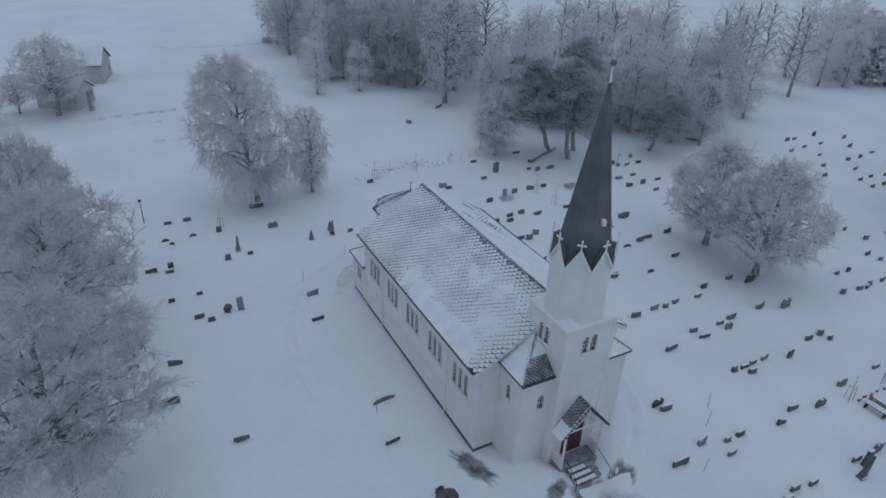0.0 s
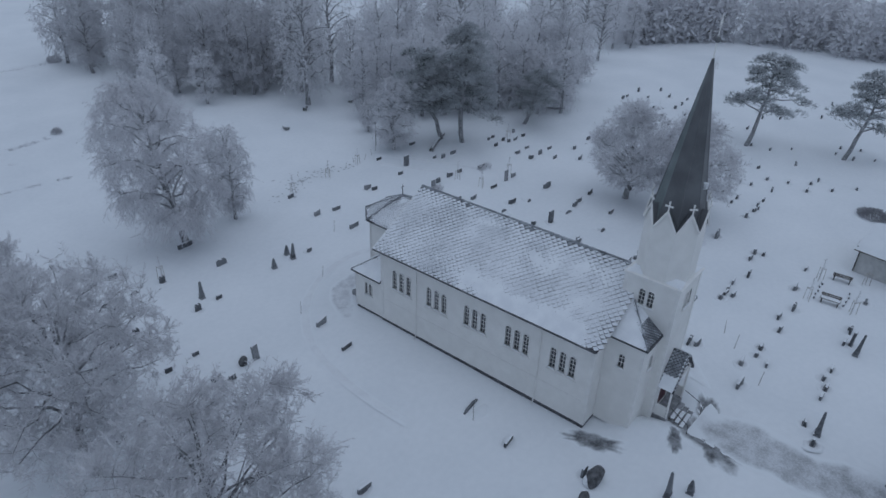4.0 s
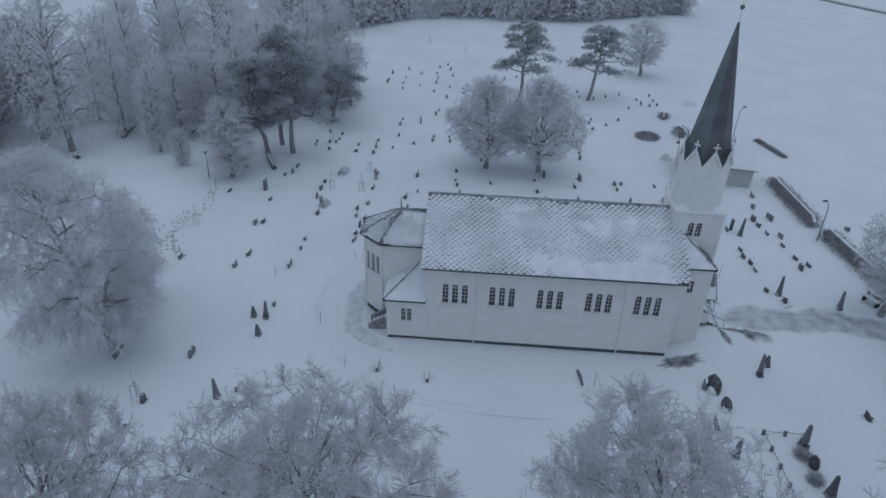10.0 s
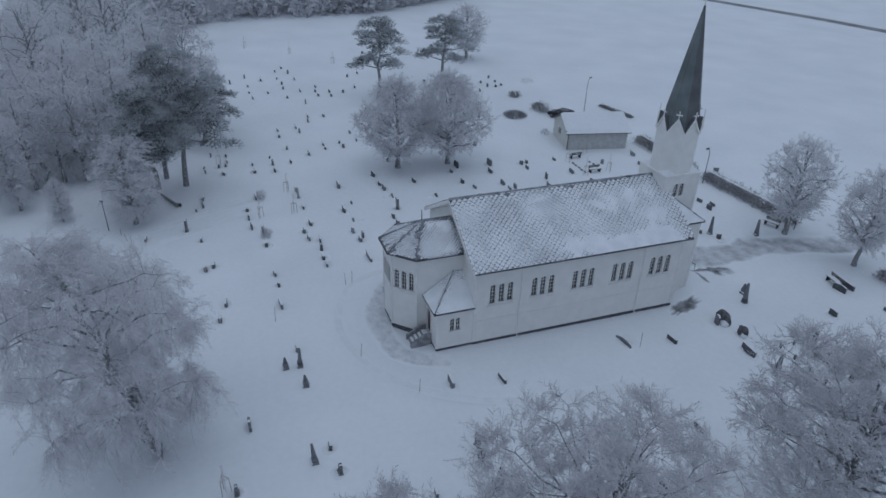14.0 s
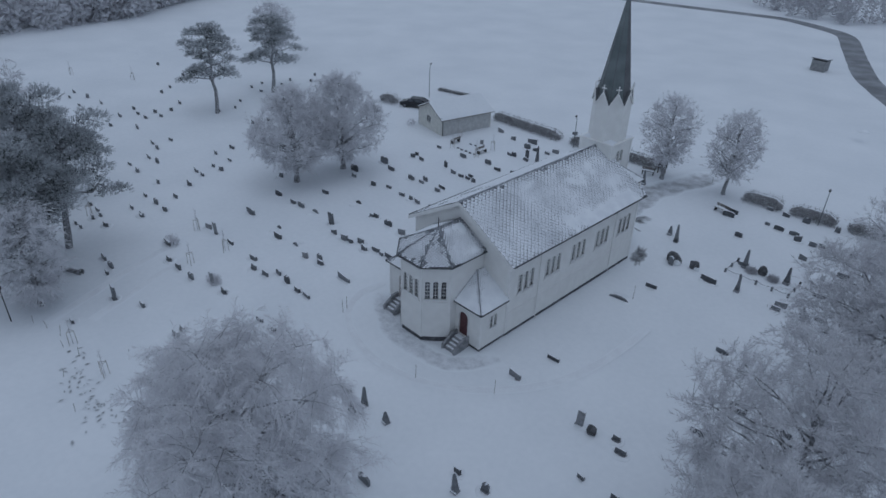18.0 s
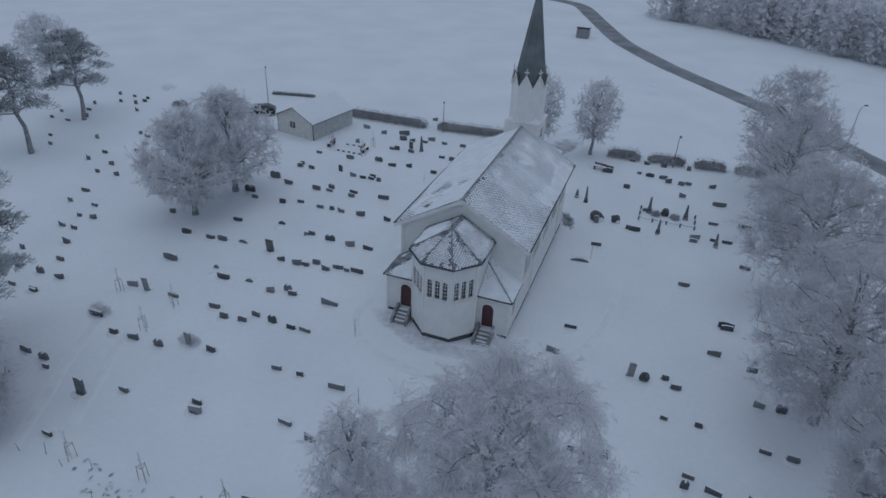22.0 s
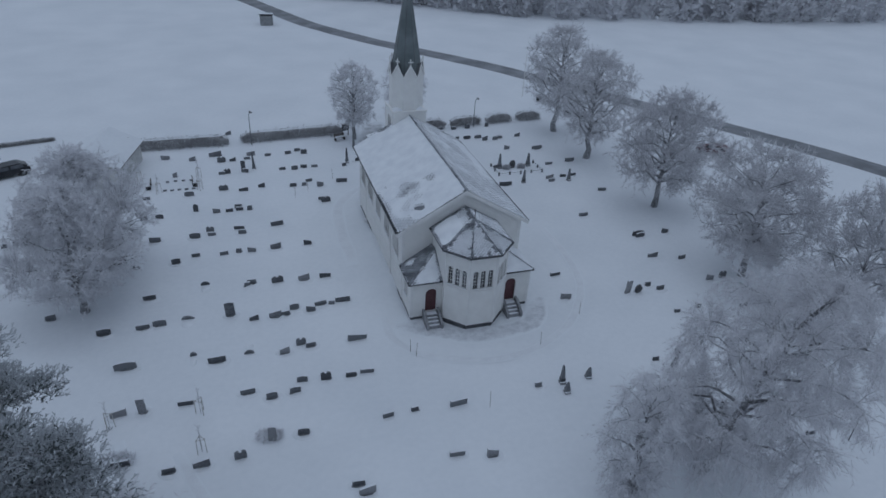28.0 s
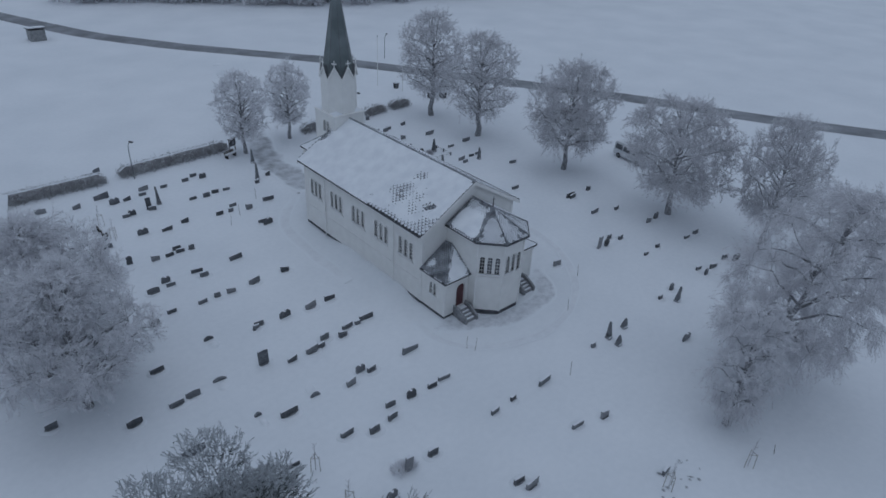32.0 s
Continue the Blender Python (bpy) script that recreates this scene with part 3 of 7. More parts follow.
def blob(s, t, cs, ct, rs, rt):
    return math.exp(-((s - cs) / rs) ** 2 - ((t - ct) / rt) ** 2)


def west_expose(s, t):
    return 0.5 * math.exp(-((LS - t) / 0.55) ** 2) + 0.3 * math.exp(-(t / 0.6) ** 2) * smooth01(8, 11, s) + 0.4 * math.exp(-(s / 1.0) ** 2) + 0.08 * smooth01(12, 17, s)


def west_snow(s, t):
    return 1.2 * blob(s, t, 5.5, 0.2, 4.2, 1.2) + 0.5 * blob(s, t, 4.5, 3.6, 2.6, 1.2) - 1.3 * math.exp(-(s / 0.9) ** 2) - 0.8 * math.exp(-((LS - t) / 0.6) ** 2)


def east_expose(s, t):
    return 0.5 * smooth01(10, 15, s) + 0.6 * blob(s, t, 17.4, 2.7, 0.35, 0.3) + 0.4 * blob(s, t, 11.3, 1.0, 0.35, 0.25) + 0.9 * math.exp(-(s / 0.6) ** 2) + 0.7 * blob(s, t, 19.4, LS, 1.2, 0.8)


def east_snow(s, t):
    d = 0.75 - 0.8 * smooth01(9.5, 15, s) * (1 - 0.6 * smooth01(3.0, 5.0, t)) - (0.9 + 2.4 * noise.noise((s * 3.1, t * 4.0, 8.0))) * (blob(s, t, 17.4, 2.7, 0.55, 0.4) + blob(s, t, 11.3, 1.0, 0.5, 0.35))
    return d - 1.9 * math.exp(-(s / 0.55) ** 2) * smooth01(2.0, 4.0, t) - 1.2 * math.exp(-(t / 0.35) ** 2) * smooth01(5, 9, s) - 1.5 * blob(s, t, 19.4, LS, 1.0, 0.6) - 1.2 * math.exp(-((s - 19.6) / 0.5) ** 2)


roof_side("roof_west", (XW - ov, Y0, EAVE - drop), (0, 1, 0), (slope.x, 0, slope.z), [(0, 0), (Y1 - Y0, 0), (Y1 - Y0, LS), (0, LS)], 0.28, -0.2, single=300, spot=(0.0, 4.6), seed=1.0, expose=west_expose, depth=west_snow)
roof_side("roof_east", (XE + ov, Y0, EAVE - drop), (0, 1, 0), (-slope.x, 0, slope.z), [(0, 0), (Y1 - Y0, 0), (Y1 - Y0, LS), (0, LS)], 0.2, 0.3, single=250, spot=(14.5, 19.2), seed=2.3, expose=east_expose, depth=east_snow)
put("ridge_cap", tube_mesh("ridge_cap", [([(CX, Y0, RIDGE + 0.0), (CX, Y1, RIDGE + 0.0)], [0.085, 0.085])], M["dusted_slate"], 8), church, "dark ridge capping")
for x, s in ((XW - ov, 1), (XE + ov, -1)):
    z = EAVE - drop
    put("gutter", tube_mesh("gutter", [([(x - s * 0.05, Y0 + 0.1, z - 0.03), (x - s * 0.05, Y1 - 0.1, z - 0.03)], [0.06, 0.06])], M["plinth"], 8), church, "dark eaves gutter")
for y, t in ((Y0, -0.05), (Y1, 0.05)):
    for s in (-1, 1):
        d = Vector((s * slope.x, 0, -slope.z))
        e = Vector((CX, y, RIDGE - 0.02))
        bm = plate([e, e + d * LS, e + d * LS + Vector((0, t, 0)), e + Vector((0, t, 0))], 0.34)
        part("bargeboard", bm, M["white_trim"], church, "white bargeboard")

# ------------------------------------------------ choir
CE = 7.0
CW = [(CX - 2.62, YN), (CX - 2.62, 47.2), (CX - 1.12, 48.75), (CX + 1.12, 48.75), (CX + 2.62, 47.2), (CX + 2.62, YN)]
for i, (p, q) in enumerate(zip(CW, CW[1:])):
    u = Vector((q[0] - p[0], q[1] - p[1], 0))
    L = u.length
    n = Vector((-u.y, u.x, 0))
    spots = triple(L / 2, 0.42, 0.62) if i in (1, 2, 3) else []
    o = (p[0], p[1], 0)
    wall("choir_wall", o, u, n, [(0, WB + 0.15), (L, WB + 0.15), (L, CE), (0, CE)], [arch_loop(a, 3.92, 5.5, 0.4) for a in spots], 0.18)
    for a in spots:
        arched_window(0.4, 1.58, facing(o, u, n, a, 3.92))
    un, nn = u.normalized(), n.normalized()
    if i:
        c = Vector(o)
        part("corner_board", one_box(-0.08, 0.08, -0.05, 0.05, WB + 0.15, CE - 0.1, bevel=0.01, m=Matrix.Translation(c) @ Matrix.Rotation(math.atan2(un.y, un.x), 4, "Z")), M["white_trim"], church)
    base = [(Vector(o) - nn * 0.06), (Vector(o) + u - nn * 0.06), (Vector(o) + u - nn * 0.3), (Vector(o) - nn * 0.3)]
    part("plinth", plate([b + Vector((0, 0, WB + 0.15)) for b in base], 1.2), M["plinth"], church, "dark stone plinth")
    if spots:
        w = [(Vector(o) + un * 0.15 + nn * 0.05), (Vector(o) + un * (L - 0.15) + nn * 0.05), (Vector(o) + un * (L - 0.15)), (Vector(o) + un * 0.15)]
        part("sill_board", plate([b + Vector((0, 0, 3.66)) for b in w], 0.07), M["white_trim"], church)

CEV = [(CX - 2.95, YN + 0.1), (CX - 2.95, 47.35), (CX - 1.27, 49.1), (CX + 1.27, 49.1), (CX + 2.95, 47.35), (CX + 2.95, YN + 0.1)]
apex, back = Vector((CX, 46.0, 8.62)), Vector((CX, YN + 0.1, 8.62))
CZ = 6.92


def facet(name, p, q, tops, bare, snow, seed, label="", single=0, swept=0.0, hollow=0.0, bald=None):
    """A roof facet over the eave p-q, closed by the points in tops (from q's side to p's).
    swept: how bare the wind left its edges; hollow: how much snow stays in its middle."""
    p, q = Vector(p), Vector(q)
    a = (q - p).normalized()
    t = Vector(tops[0]) - p
    u = (t - a * t.dot(a)).normalized()
    poly = [(0.0, 0.0), ((q - p).length, 0.0)] + [((Vector(w) - p).dot(a), (Vector(w) - p).dot(u)) for w in tops]

    def rim(s, t):
        best = 9.0
        for (ax, ay), (bx, by) in zip(poly[1:], poly[2:] + poly[:1]):
            dx, dy = bx - ax, by - ay
            k = min(max(((s - ax) * dx + (t - ay) * dy) / (dx * dx + dy * dy), 0), 1)
            best = min(best, math.hypot(s - ax - k * dx, t - ay - k * dy))
        return math.exp(-(best / 0.3) ** 2) + 0.6 * math.exp(-(t / 0.3) ** 2)

    return roof_side(name, p, a, u, poly, bare, snow, None, single, (-9, 99), seed, label, lambda s, t: swept * rim(s, t) + (2.0 * bald(s, t) if bald else 0.0), lambda s, t: hollow * (0.6 - 1.6 * rim(s, t)) - (3.5 * bald(s, t) if bald else 0.0), 0.6)


CHOIR = [(0.55, -0.1, 0.4, 0.7), (0.66, -1.0, 0.25, 0.0), (0.72, -1.2, 0.22, 0.0), (0.70, -1.1, 0.22, 0.0), (0.75, 0.1, 0.4, 0.9)]
for i, (p, q) in enumerate(zip(CEV, CEV[1:])):
    tops = [apex, back] if i == 0 else ([back, apex] if i == 4 else [apex])
    e, d, sw, ho = CHOIR[i]
    facet("choir_roof", (*p, CZ), (*q, CZ), tops, e, d, 4.0 + i, single=(0, 60, 60, 60, 0)[i], swept=sw, hollow=ho)
hips = [([apex + Vector((0, 0, 0.03)), Vector((*c, CZ + 0.03))], [0.05, 0.05]) for c in CEV[1:5]] + [([apex + Vector((0, 0, 0.03)), back + Vector((0, 0, 0.03))], [0.06, 0.06])]
for run in hips:
    put("hip_cap", tube_mesh("hip_cap", [run], M["dusted_slate"], 6), church, "dark hip capping")
ring = [Vector((x, y, CZ - 0.06)) for x, y in CEV]
for p, q in zip(ring, ring[1:]):
    put("gutter", tube_mesh("gutter", [([p, q], [0.05, 0.05])], M["plinth"], 6), church)
put("finial", tube_mesh("finial", [([apex, apex + Vector((0, 0, 0.55)), apex + Vector((0, 0, 0.95))], [0.05, 0.03, 0.012]), ([apex + Vector((-0.16, 0, 0.7)), apex + Vector((0.16, 0, 0.7))], [0.02, 0.02])], M["iron"], 6), church, "small iron cross on the choir roof")

# ------------------------------------------------ sacristies beside the choir
SE = 3.62
for s in (-1, 1):
    xi, xo = CX + s * 2.62, CX + s * 5.2
    yo = 46.45
    side = 1 if s > 0 else -1
    dx = CX + s * 3.5
    lo, hi = min(xi, xo), max(xi, xo)
    wall("sacristy_wall", (0, yo, 0), (1, 0, 0), (0, 1, 0), [(lo, WB), (hi, WB), (hi, SE), (lo, SE)], [arch_loop(dx, 0.66, 2.86, 0.95)], 0.18)
    wall("sacristy_wall", (xo, 0, 0), (0, 1, 0), (s, 0, 0), [(YN, WB), (yo, WB), (yo, SE), (YN, SE)], [arch_loop(a, 1.72, 2.82, 0.34) for a in (45.2, 44.75)], 0.18)
    for a in (45.2, 44.75):
        arched_window(0.34, 1.1, facing((xo, 0, 0), (0, 1, 0), (s, 0, 0), a, 1.72))
    part("plinth", one_box(lo + 0.04, hi - 0.04, YN, yo - 0.04, -0.9, WB), M["plinth"], church, "dark stone plinth")
    corner_post(xo, yo, s, 1, WB, SE - 0.06, 0.2)
    # door
    bm = prism(bmesh.new(), arch_loop(dx, 0.66, 2.86, 0.95, 12), yo - 0.14, yo - 0.1)
    door = part("door", bm, M["red_door"], church, "dark red round-headed door")
    for k in (-1, 1):
        for z0, z1 in ((0.8, 1.4), (1.5, 2.2)):
            part("door_panel", one_box(dx + k * 0.22 - 0.15, dx + k * 0.22 + 0.15, yo - 0.099, yo - 0.08, z0, z1, bevel=0.008), M["red_door"], door)
    put("door_handle", tube_mesh("door_handle", [([(dx + 0.38, yo - 0.03, 1.6), (dx + 0.28, yo - 0.03, 1.6)], [0.014, 0.014])], M["iron"], 6), door, "iron door handle")
    bm = bmesh.new()
    inner, outer = arch_loop(dx, 0.66, 2.86, 0.95, 12), arch_loop(dx, 0.66, 2.95, 1.13, 12)
    for i in range(1, len(inner) - 0):
        j = (i + 1) % len(inner)
        bm.faces.new([bm.verts.new((w[0], yo + 0.035, w[1])) for w in (inner[i], inner[j], outer[j], outer[i])])
    bmesh.ops.remove_doubles(bm, verts=bm.verts, dist=0.0005)
    bmesh.ops.solidify(bm, geom=bm.faces, thickness=-0.03)
    part("door_casing", bm, M["white_trim"], church)
    # roof: a quarter pyramid leaning into the corner
    xr, yr = xo + s * 0.24, yo + 0.26
    tip = Vector((xi, YN + 0.75, 5.35))
    tip2 = Vector((xi, YN, 5.2))
    side_a, side_b = (0.3, 0.5) if s < 0 else (1.0, -0.35)
    f1 = [(xr, YN, SE - 0.02), (xr, yr, SE - 0.02)]
    f2 = [(xr, yr, SE - 0.02), (xi, yr, SE - 0.02)]
    facet("sacristy_roof", f1[0], f1[1], [tip, tip2], side_a, side_b, 11 + s, "sacristy roof side with slates showing through snow", 0, 0.3 if s > 0 else 0.1, 0.3 if s > 0 else 0.05)
    facet("sacristy_roof", f2[0], f2[1], [tip], 0.5 if s > 0 else 0.15, 0.75, 13 + s, "snow-covered sacristy roof side", 0, 0.5 if s > 0 else 0.1, 0.55 if s > 0 else 0.0)
    put("hip_cap", tube_mesh("hip_cap", [([tip + Vector((0, 0, 0.03)), Vector((xr, yr, SE + 0.02))], [0.035, 0.035])], M["dusted_slate"], 6), church)
    for e in (f1, f2):
        put("gutter", tube_mesh("gutter", [([Vector(e[0]) - Vector((0, 0, 0.07)), Vector(e[1]) - Vector((0, 0, 0.07))], [0.045, 0.045])], M["plinth"], 6), church)
    # stone steps, a thing beside the wall
    steps = empty("door_steps", dx, yo + 0.9, 0, "stone steps with side cheeks dusted with snow", "steps", "steps below the sacristy doors")
    for k in range(4):
        z = 0.62 - k * 0.16
        y = yo + 0.04 + (0.55 if k else 0.0) + 0.3 * max(k - 1, 0)
        part("step", one_box(dx - 0.5, dx + 0.5, y, y + (0.55 if k == 0 else 0.32), -0.3, z, bevel=0.015), M["stone_step"], steps)
        part("step_snow", one_box(dx - 0.44, dx + 0.44, y + 0.03, y + (0.48 if k == 0 else 0.24), z + 0.001, z + 0.035, bevel=0.015), M["roof_snow"], steps, "snow on the tread")
    for k in (-1, 1):
        xx = dx + k * 0.6
        bm = bmesh.new()
        prism(bm, [(yo + 0.03, -0.3), (yo + 1.65, -0.3), (yo + 1.65, 0.32), (yo + 0.6, 0.95), (yo + 0.03, 0.95)], xx - 0.09, xx + 0.09, "x")
        part("cheek_wall", bm, M["stone_step"], steps, "grey stone cheek wall")

# ------------------------------------------------ tower
TX0, TX1, TY0, TY1, TZ = CX - 1.75, CX + 1.75, 21.98, 25.5, 10.45
TYC = (TY0 + TY1) / 2
for name, o, u, n, L, holes in (
    ("tower_wall", (TX0, TY0, 0), (0, 1, 0), (-1, 0, 0), TY1 - TY0, [1.66, 2.24]),
    ("tower_wall", (TX1, TY0, 0), (0, 1, 0), (1, 0, 0), TY1 - TY0, [1.66, 2.24]),
    ("tower_wall", (TX0, TY0, 0), (1, 0, 0), (0, -1, 0), 3.5, [1.46, 2.04]),
    ("tower_wall", (TX0, TY1, 0), (1, 0, 0), (0, 1, 0), 3.5, []),
):
    openings = [arch_loop(a, 8.6, 9.72, 0.42) for a in holes]
    if n[1] < 0:
        openings.append([(0.95, 0.62), (2.55, 0.62), (2.55, 2.85), (0.95, 2.85)])
    wall(name, o, u, n, [(0, 0.1), (L, 0.1), (L, TZ), (0, TZ)], openings, 0.2)
    for a in holes:
        arched_window(0.42, 1.12, facing(o, u, n, a, 8.6))
for s in (-1, 1):
    for y, t in ((TY0, -1), (TY1, 1)):
        corner_post(CX + s * 1.75, y, s, t, 0.1, TZ - 0.01, 0.22)
part("cornice", one_box(TX0 - 0.12, TX1 + 0.12, TY0 - 0.12, TY1 + 0.12, TZ, TZ + 0.12, bevel=0.03), M["white_trim"], church, "white moulded cornice")

OC, OZ0, OZ1, GZ = 1.78, TZ + 0.12, 14.0, 15.1


def octo(r, z, k, half=True):
    w = math.radians(45 * k + (22.5 if half else 0))
    return Vector((CX + r * math.cos(w), TYC + r * math.sin(w), z))


# snowy broaches from the square to the octagon
for k in range(4):
    w = math.radians(45 + 90 * k)
    sx, sy = (1 if math.cos(w) > 0 else -1), (1 if math.sin(w) > 0 else -1)
    corner = Vector((CX + sx * 1.8, TYC + sy * 1.8, OZ0 + 0.02))
    a, b = octo(OC + 0.01, OZ0 + 0.02, 2 * k), octo(OC + 0.01, OZ0 + 0.02, 2 * k + 1)
    t = (a + b) / 2 + Vector((0, 0, 0.28))
    bm = bmesh.new()
    vs = [bm.verts.new(p) for p in (corner, a, b, t)]
    for f in ((0, 1, 3), (0, 3, 2), (0, 2, 1)):
        bm.faces.new([vs[i] for i in f])
    bmesh.ops.recalc_face_normals(bm, faces=bm.faces)
    part("broach", bm, M["roof_snow"], church, "snow-covered sloping tower shoulder")

for k in range(8):
    a, b = octo(OC, 0, k), octo(OC, 0, k + 1)
    u = (b - a)
    n = Vector((u.y, -u.x, 0))
    L = u.length
    wall("belfry_wall", (a.x, a.y, 0), u, n, [(0, OZ0), (L, OZ0), (L, OZ1), (L / 2, GZ), (0, OZ1)], [], 0.16)
    nn, uu = n.normalized(), u.normalized()
    mid = (a + b) / 2 + nn * 0.1
    peak = Vector((mid.x, mid.y, GZ + 0.06))
    # gable trim, small roofs and a cross
    for e in (a, b):
        foot = Vector((e.x, e.y, OZ1 - 0.02)) + nn * 0.1
        put("gable_board", tube_mesh("gable_board", [([foot, peak], [0.075, 0.075])], M["white_trim"], 4, False), church, "white gable board")
        sp = octo(1.52, GZ + 0.05, k + 0.5)
        ft = Vector((e.x, e.y, OZ1 + 0.02)) + (Vector((e.x, e.y, 0)) - Vector((CX, TYC, 0))).normalized() * 0.06
        inner = Vector((CX, TYC, OZ1)) + (ft - Vector((CX, TYC, OZ1))) * 0.8
        bm = plate([peak + Vector((0, 0, 0.05)), ft + Vector((0, 0, 0.05)), inner + Vector((0, 0, 0.2)), sp + Vector((0, 0, 0.05)) - nn * 0.5], 0.05)
        part("gable_roof", bm, M["copper"], church, "small dark copper gable roof")
    bm = bmesh.new()
    box(bm, -0.035, 0.035, -0.03, 0.03, 0.0, 0.62)
    box(bm, -0.19, 0.19, -0.028, 0.028, 0.33, 0.41)
    for q in ((-0.19, 0.37), (0.19, 0.37), (0.0, 0.62)):
        box(bm, q[0] - 0.05, q[0] + 0.05, -0.026, 0.026, q[1] - 0.05, q[1] + 0.05)
    c = part("gable_cross", bm, M["white_trim"], church, "white wooden cross on the gable")
    c.matrix_basis = Matrix.Translation(peak) @ Matrix.Rotation(math.atan2(uu.y, uu.x), 4, "Z")

# spire: eight copper faces with standing seams, north and east ones coloured paler for haze
SB, ST = 13.6, 23.6
for k in range(8):
    a, b, t = octo(1.7, SB, k), octo(1.7, SB, k + 1), octo(0.05, ST, k)
    t2 = octo(0.05, ST, k + 1)
    part("spire_face", plate([a, b, t2, t], 0.04, (b - a).cross(t - a).normalized()), M["copper"] if k in (3, 4, 5, 6) else M["hazed_copper"], church, "weathered copper spire face")
    put("spire_seam", tube_mesh("spire_seam", [([a, t], [0.035, 0.015])], M["copper"], 5), church)
    for q in (0.33, 0.66):
        p = a.lerp(b, q)
        put("spire_seam", tube_mesh("spire_seam", [([p, Vector((CX, TYC, ST)) .lerp(p, 0.5 - abs(q - 0.5) * 0.6)], [0.016, 0.012])], M["copper"], 4), church)
part("spire_hatch", one_box(-0.14, 0.14, -0.1, 0.12, -0.18, 0.18, bevel=0.02, m=Matrix.Translation(octo(1.17, 16.6, 5.5)) @ Matrix.Rotation(math.radians(-90), 4, "Z")), M["roof_snow"], church, "small snowy hatch on the spire")
tip = Vector((CX, TYC, ST))
ball = Vector((CX, TYC, 24.55))
put("spire_finial", tube_mesh("spire_finial", [([tip - Vector((0, 0, 0.2)), ball, ball + Vector((0, 0, 0.6))], [0.06, 0.03, 0.02])], M["white_trim"], 8), church, "slim rimed finial rod")
bm = bmesh.new()
bmesh.ops.create_uvsphere(bm, u_segments=16, v_segments=10, radius=0.16, matrix=Matrix.Translation(ball))
part("spire_ball", bm, M["copper"], church, "weathered copper ball", True)
runs = [([ball + Vector((0, 0, 0.55)), ball + Vector((s * 0.09, 0, 0.8)), ball + Vector((s * 0.12, 0, 1.25))], [0.02, 0.028, 0.014]) for s in (-1, 1)]
runs.append(([ball + Vector((-0.16, 0, 0.8)), ball + Vector((0.3, 0, 0.85))], [0.018, 0.018]))
put("weather_vane", tube_mesh("weather_vane", runs, M["white_trim"], 5), church, "small forked weather vane white with rime")

# ------------------------------------------------ stair annexes beside the tower
AE = 7.08
for s in (-1, 1):
    xi, xo = CX + s * 1.75, CX + s * 3.8
    y0 = 22.58
    lo, hi = min(xi, xo), max(xi, xo)
    wa = CX + s * 2.45 if s < 0 else CX + 2.2
    wall("annex_wall", (0, y0, 0), (1, 0, 0), (0, -1, 0), [(lo, 0.1), (hi, 0.1), (hi, AE), (lo, AE)], [arch_loop(wa, 4.75, 5.75, 0.42)], 0.18)
    wall("annex_wall", (xo, 0, 0), (0, 1, 0), (s, 0, 0), [(y0, 0.1), (YS, 0.1), (YS, AE), (y0, AE)], [arch_loop(23.93, 4.95, 5.95, 0.42)], 0.18)
    arched_window(0.42, 1.0, facing((0, y0, 0), (1, 0, 0), (0, -1, 0), wa, 4.75))
    arched_window(0.42, 1.0, facing((xo, 0, 0), (0, 1, 0), (s, 0, 0), 23.93, 4.95))
    corner_post(xo, y0, s, -1, 0.1, AE - 0.05, 0.2)
    xr, yr = xo + s * 0.2, y0 - 0.2
    top = Vector((xi, YS - 0.5, 8.75))
    top2 = Vector((xi, YS - 0.02, 8.72))
    z = AE - 0.02
    facet("annex_roof", (xr, YS - 0.02, z), (xr, yr, z), [top, top2], 0.4, 0.55, 21 + s, "snow-covered annex roof side")
    facet("annex_roof", (xr, yr, z), (xi, yr, z), [top], 0.5 if s < 0 else 0.4, 0.6, 23 + s, "slate annex roof side swept by the wind", bald=(lambda a, t: 1 - smooth01(1.05, 1.6, t)) if s < 0 else None)
    put("hip_cap", tube_mesh("hip_cap", [([top, Vector((xr, yr, z + 0.03))], [0.04, 0.04])], M["dusted_slate"], 6), church)
    for p, q in (((xr, YS - 0.02, z - 0.07), (xr, yr, z - 0.07)), ((xr, yr, z - 0.07), (xi, yr, z - 0.07))):
        put("gutter", tube_mesh("gutter", [([p, q], [0.045, 0.045])], M["plinth"], 6), church)

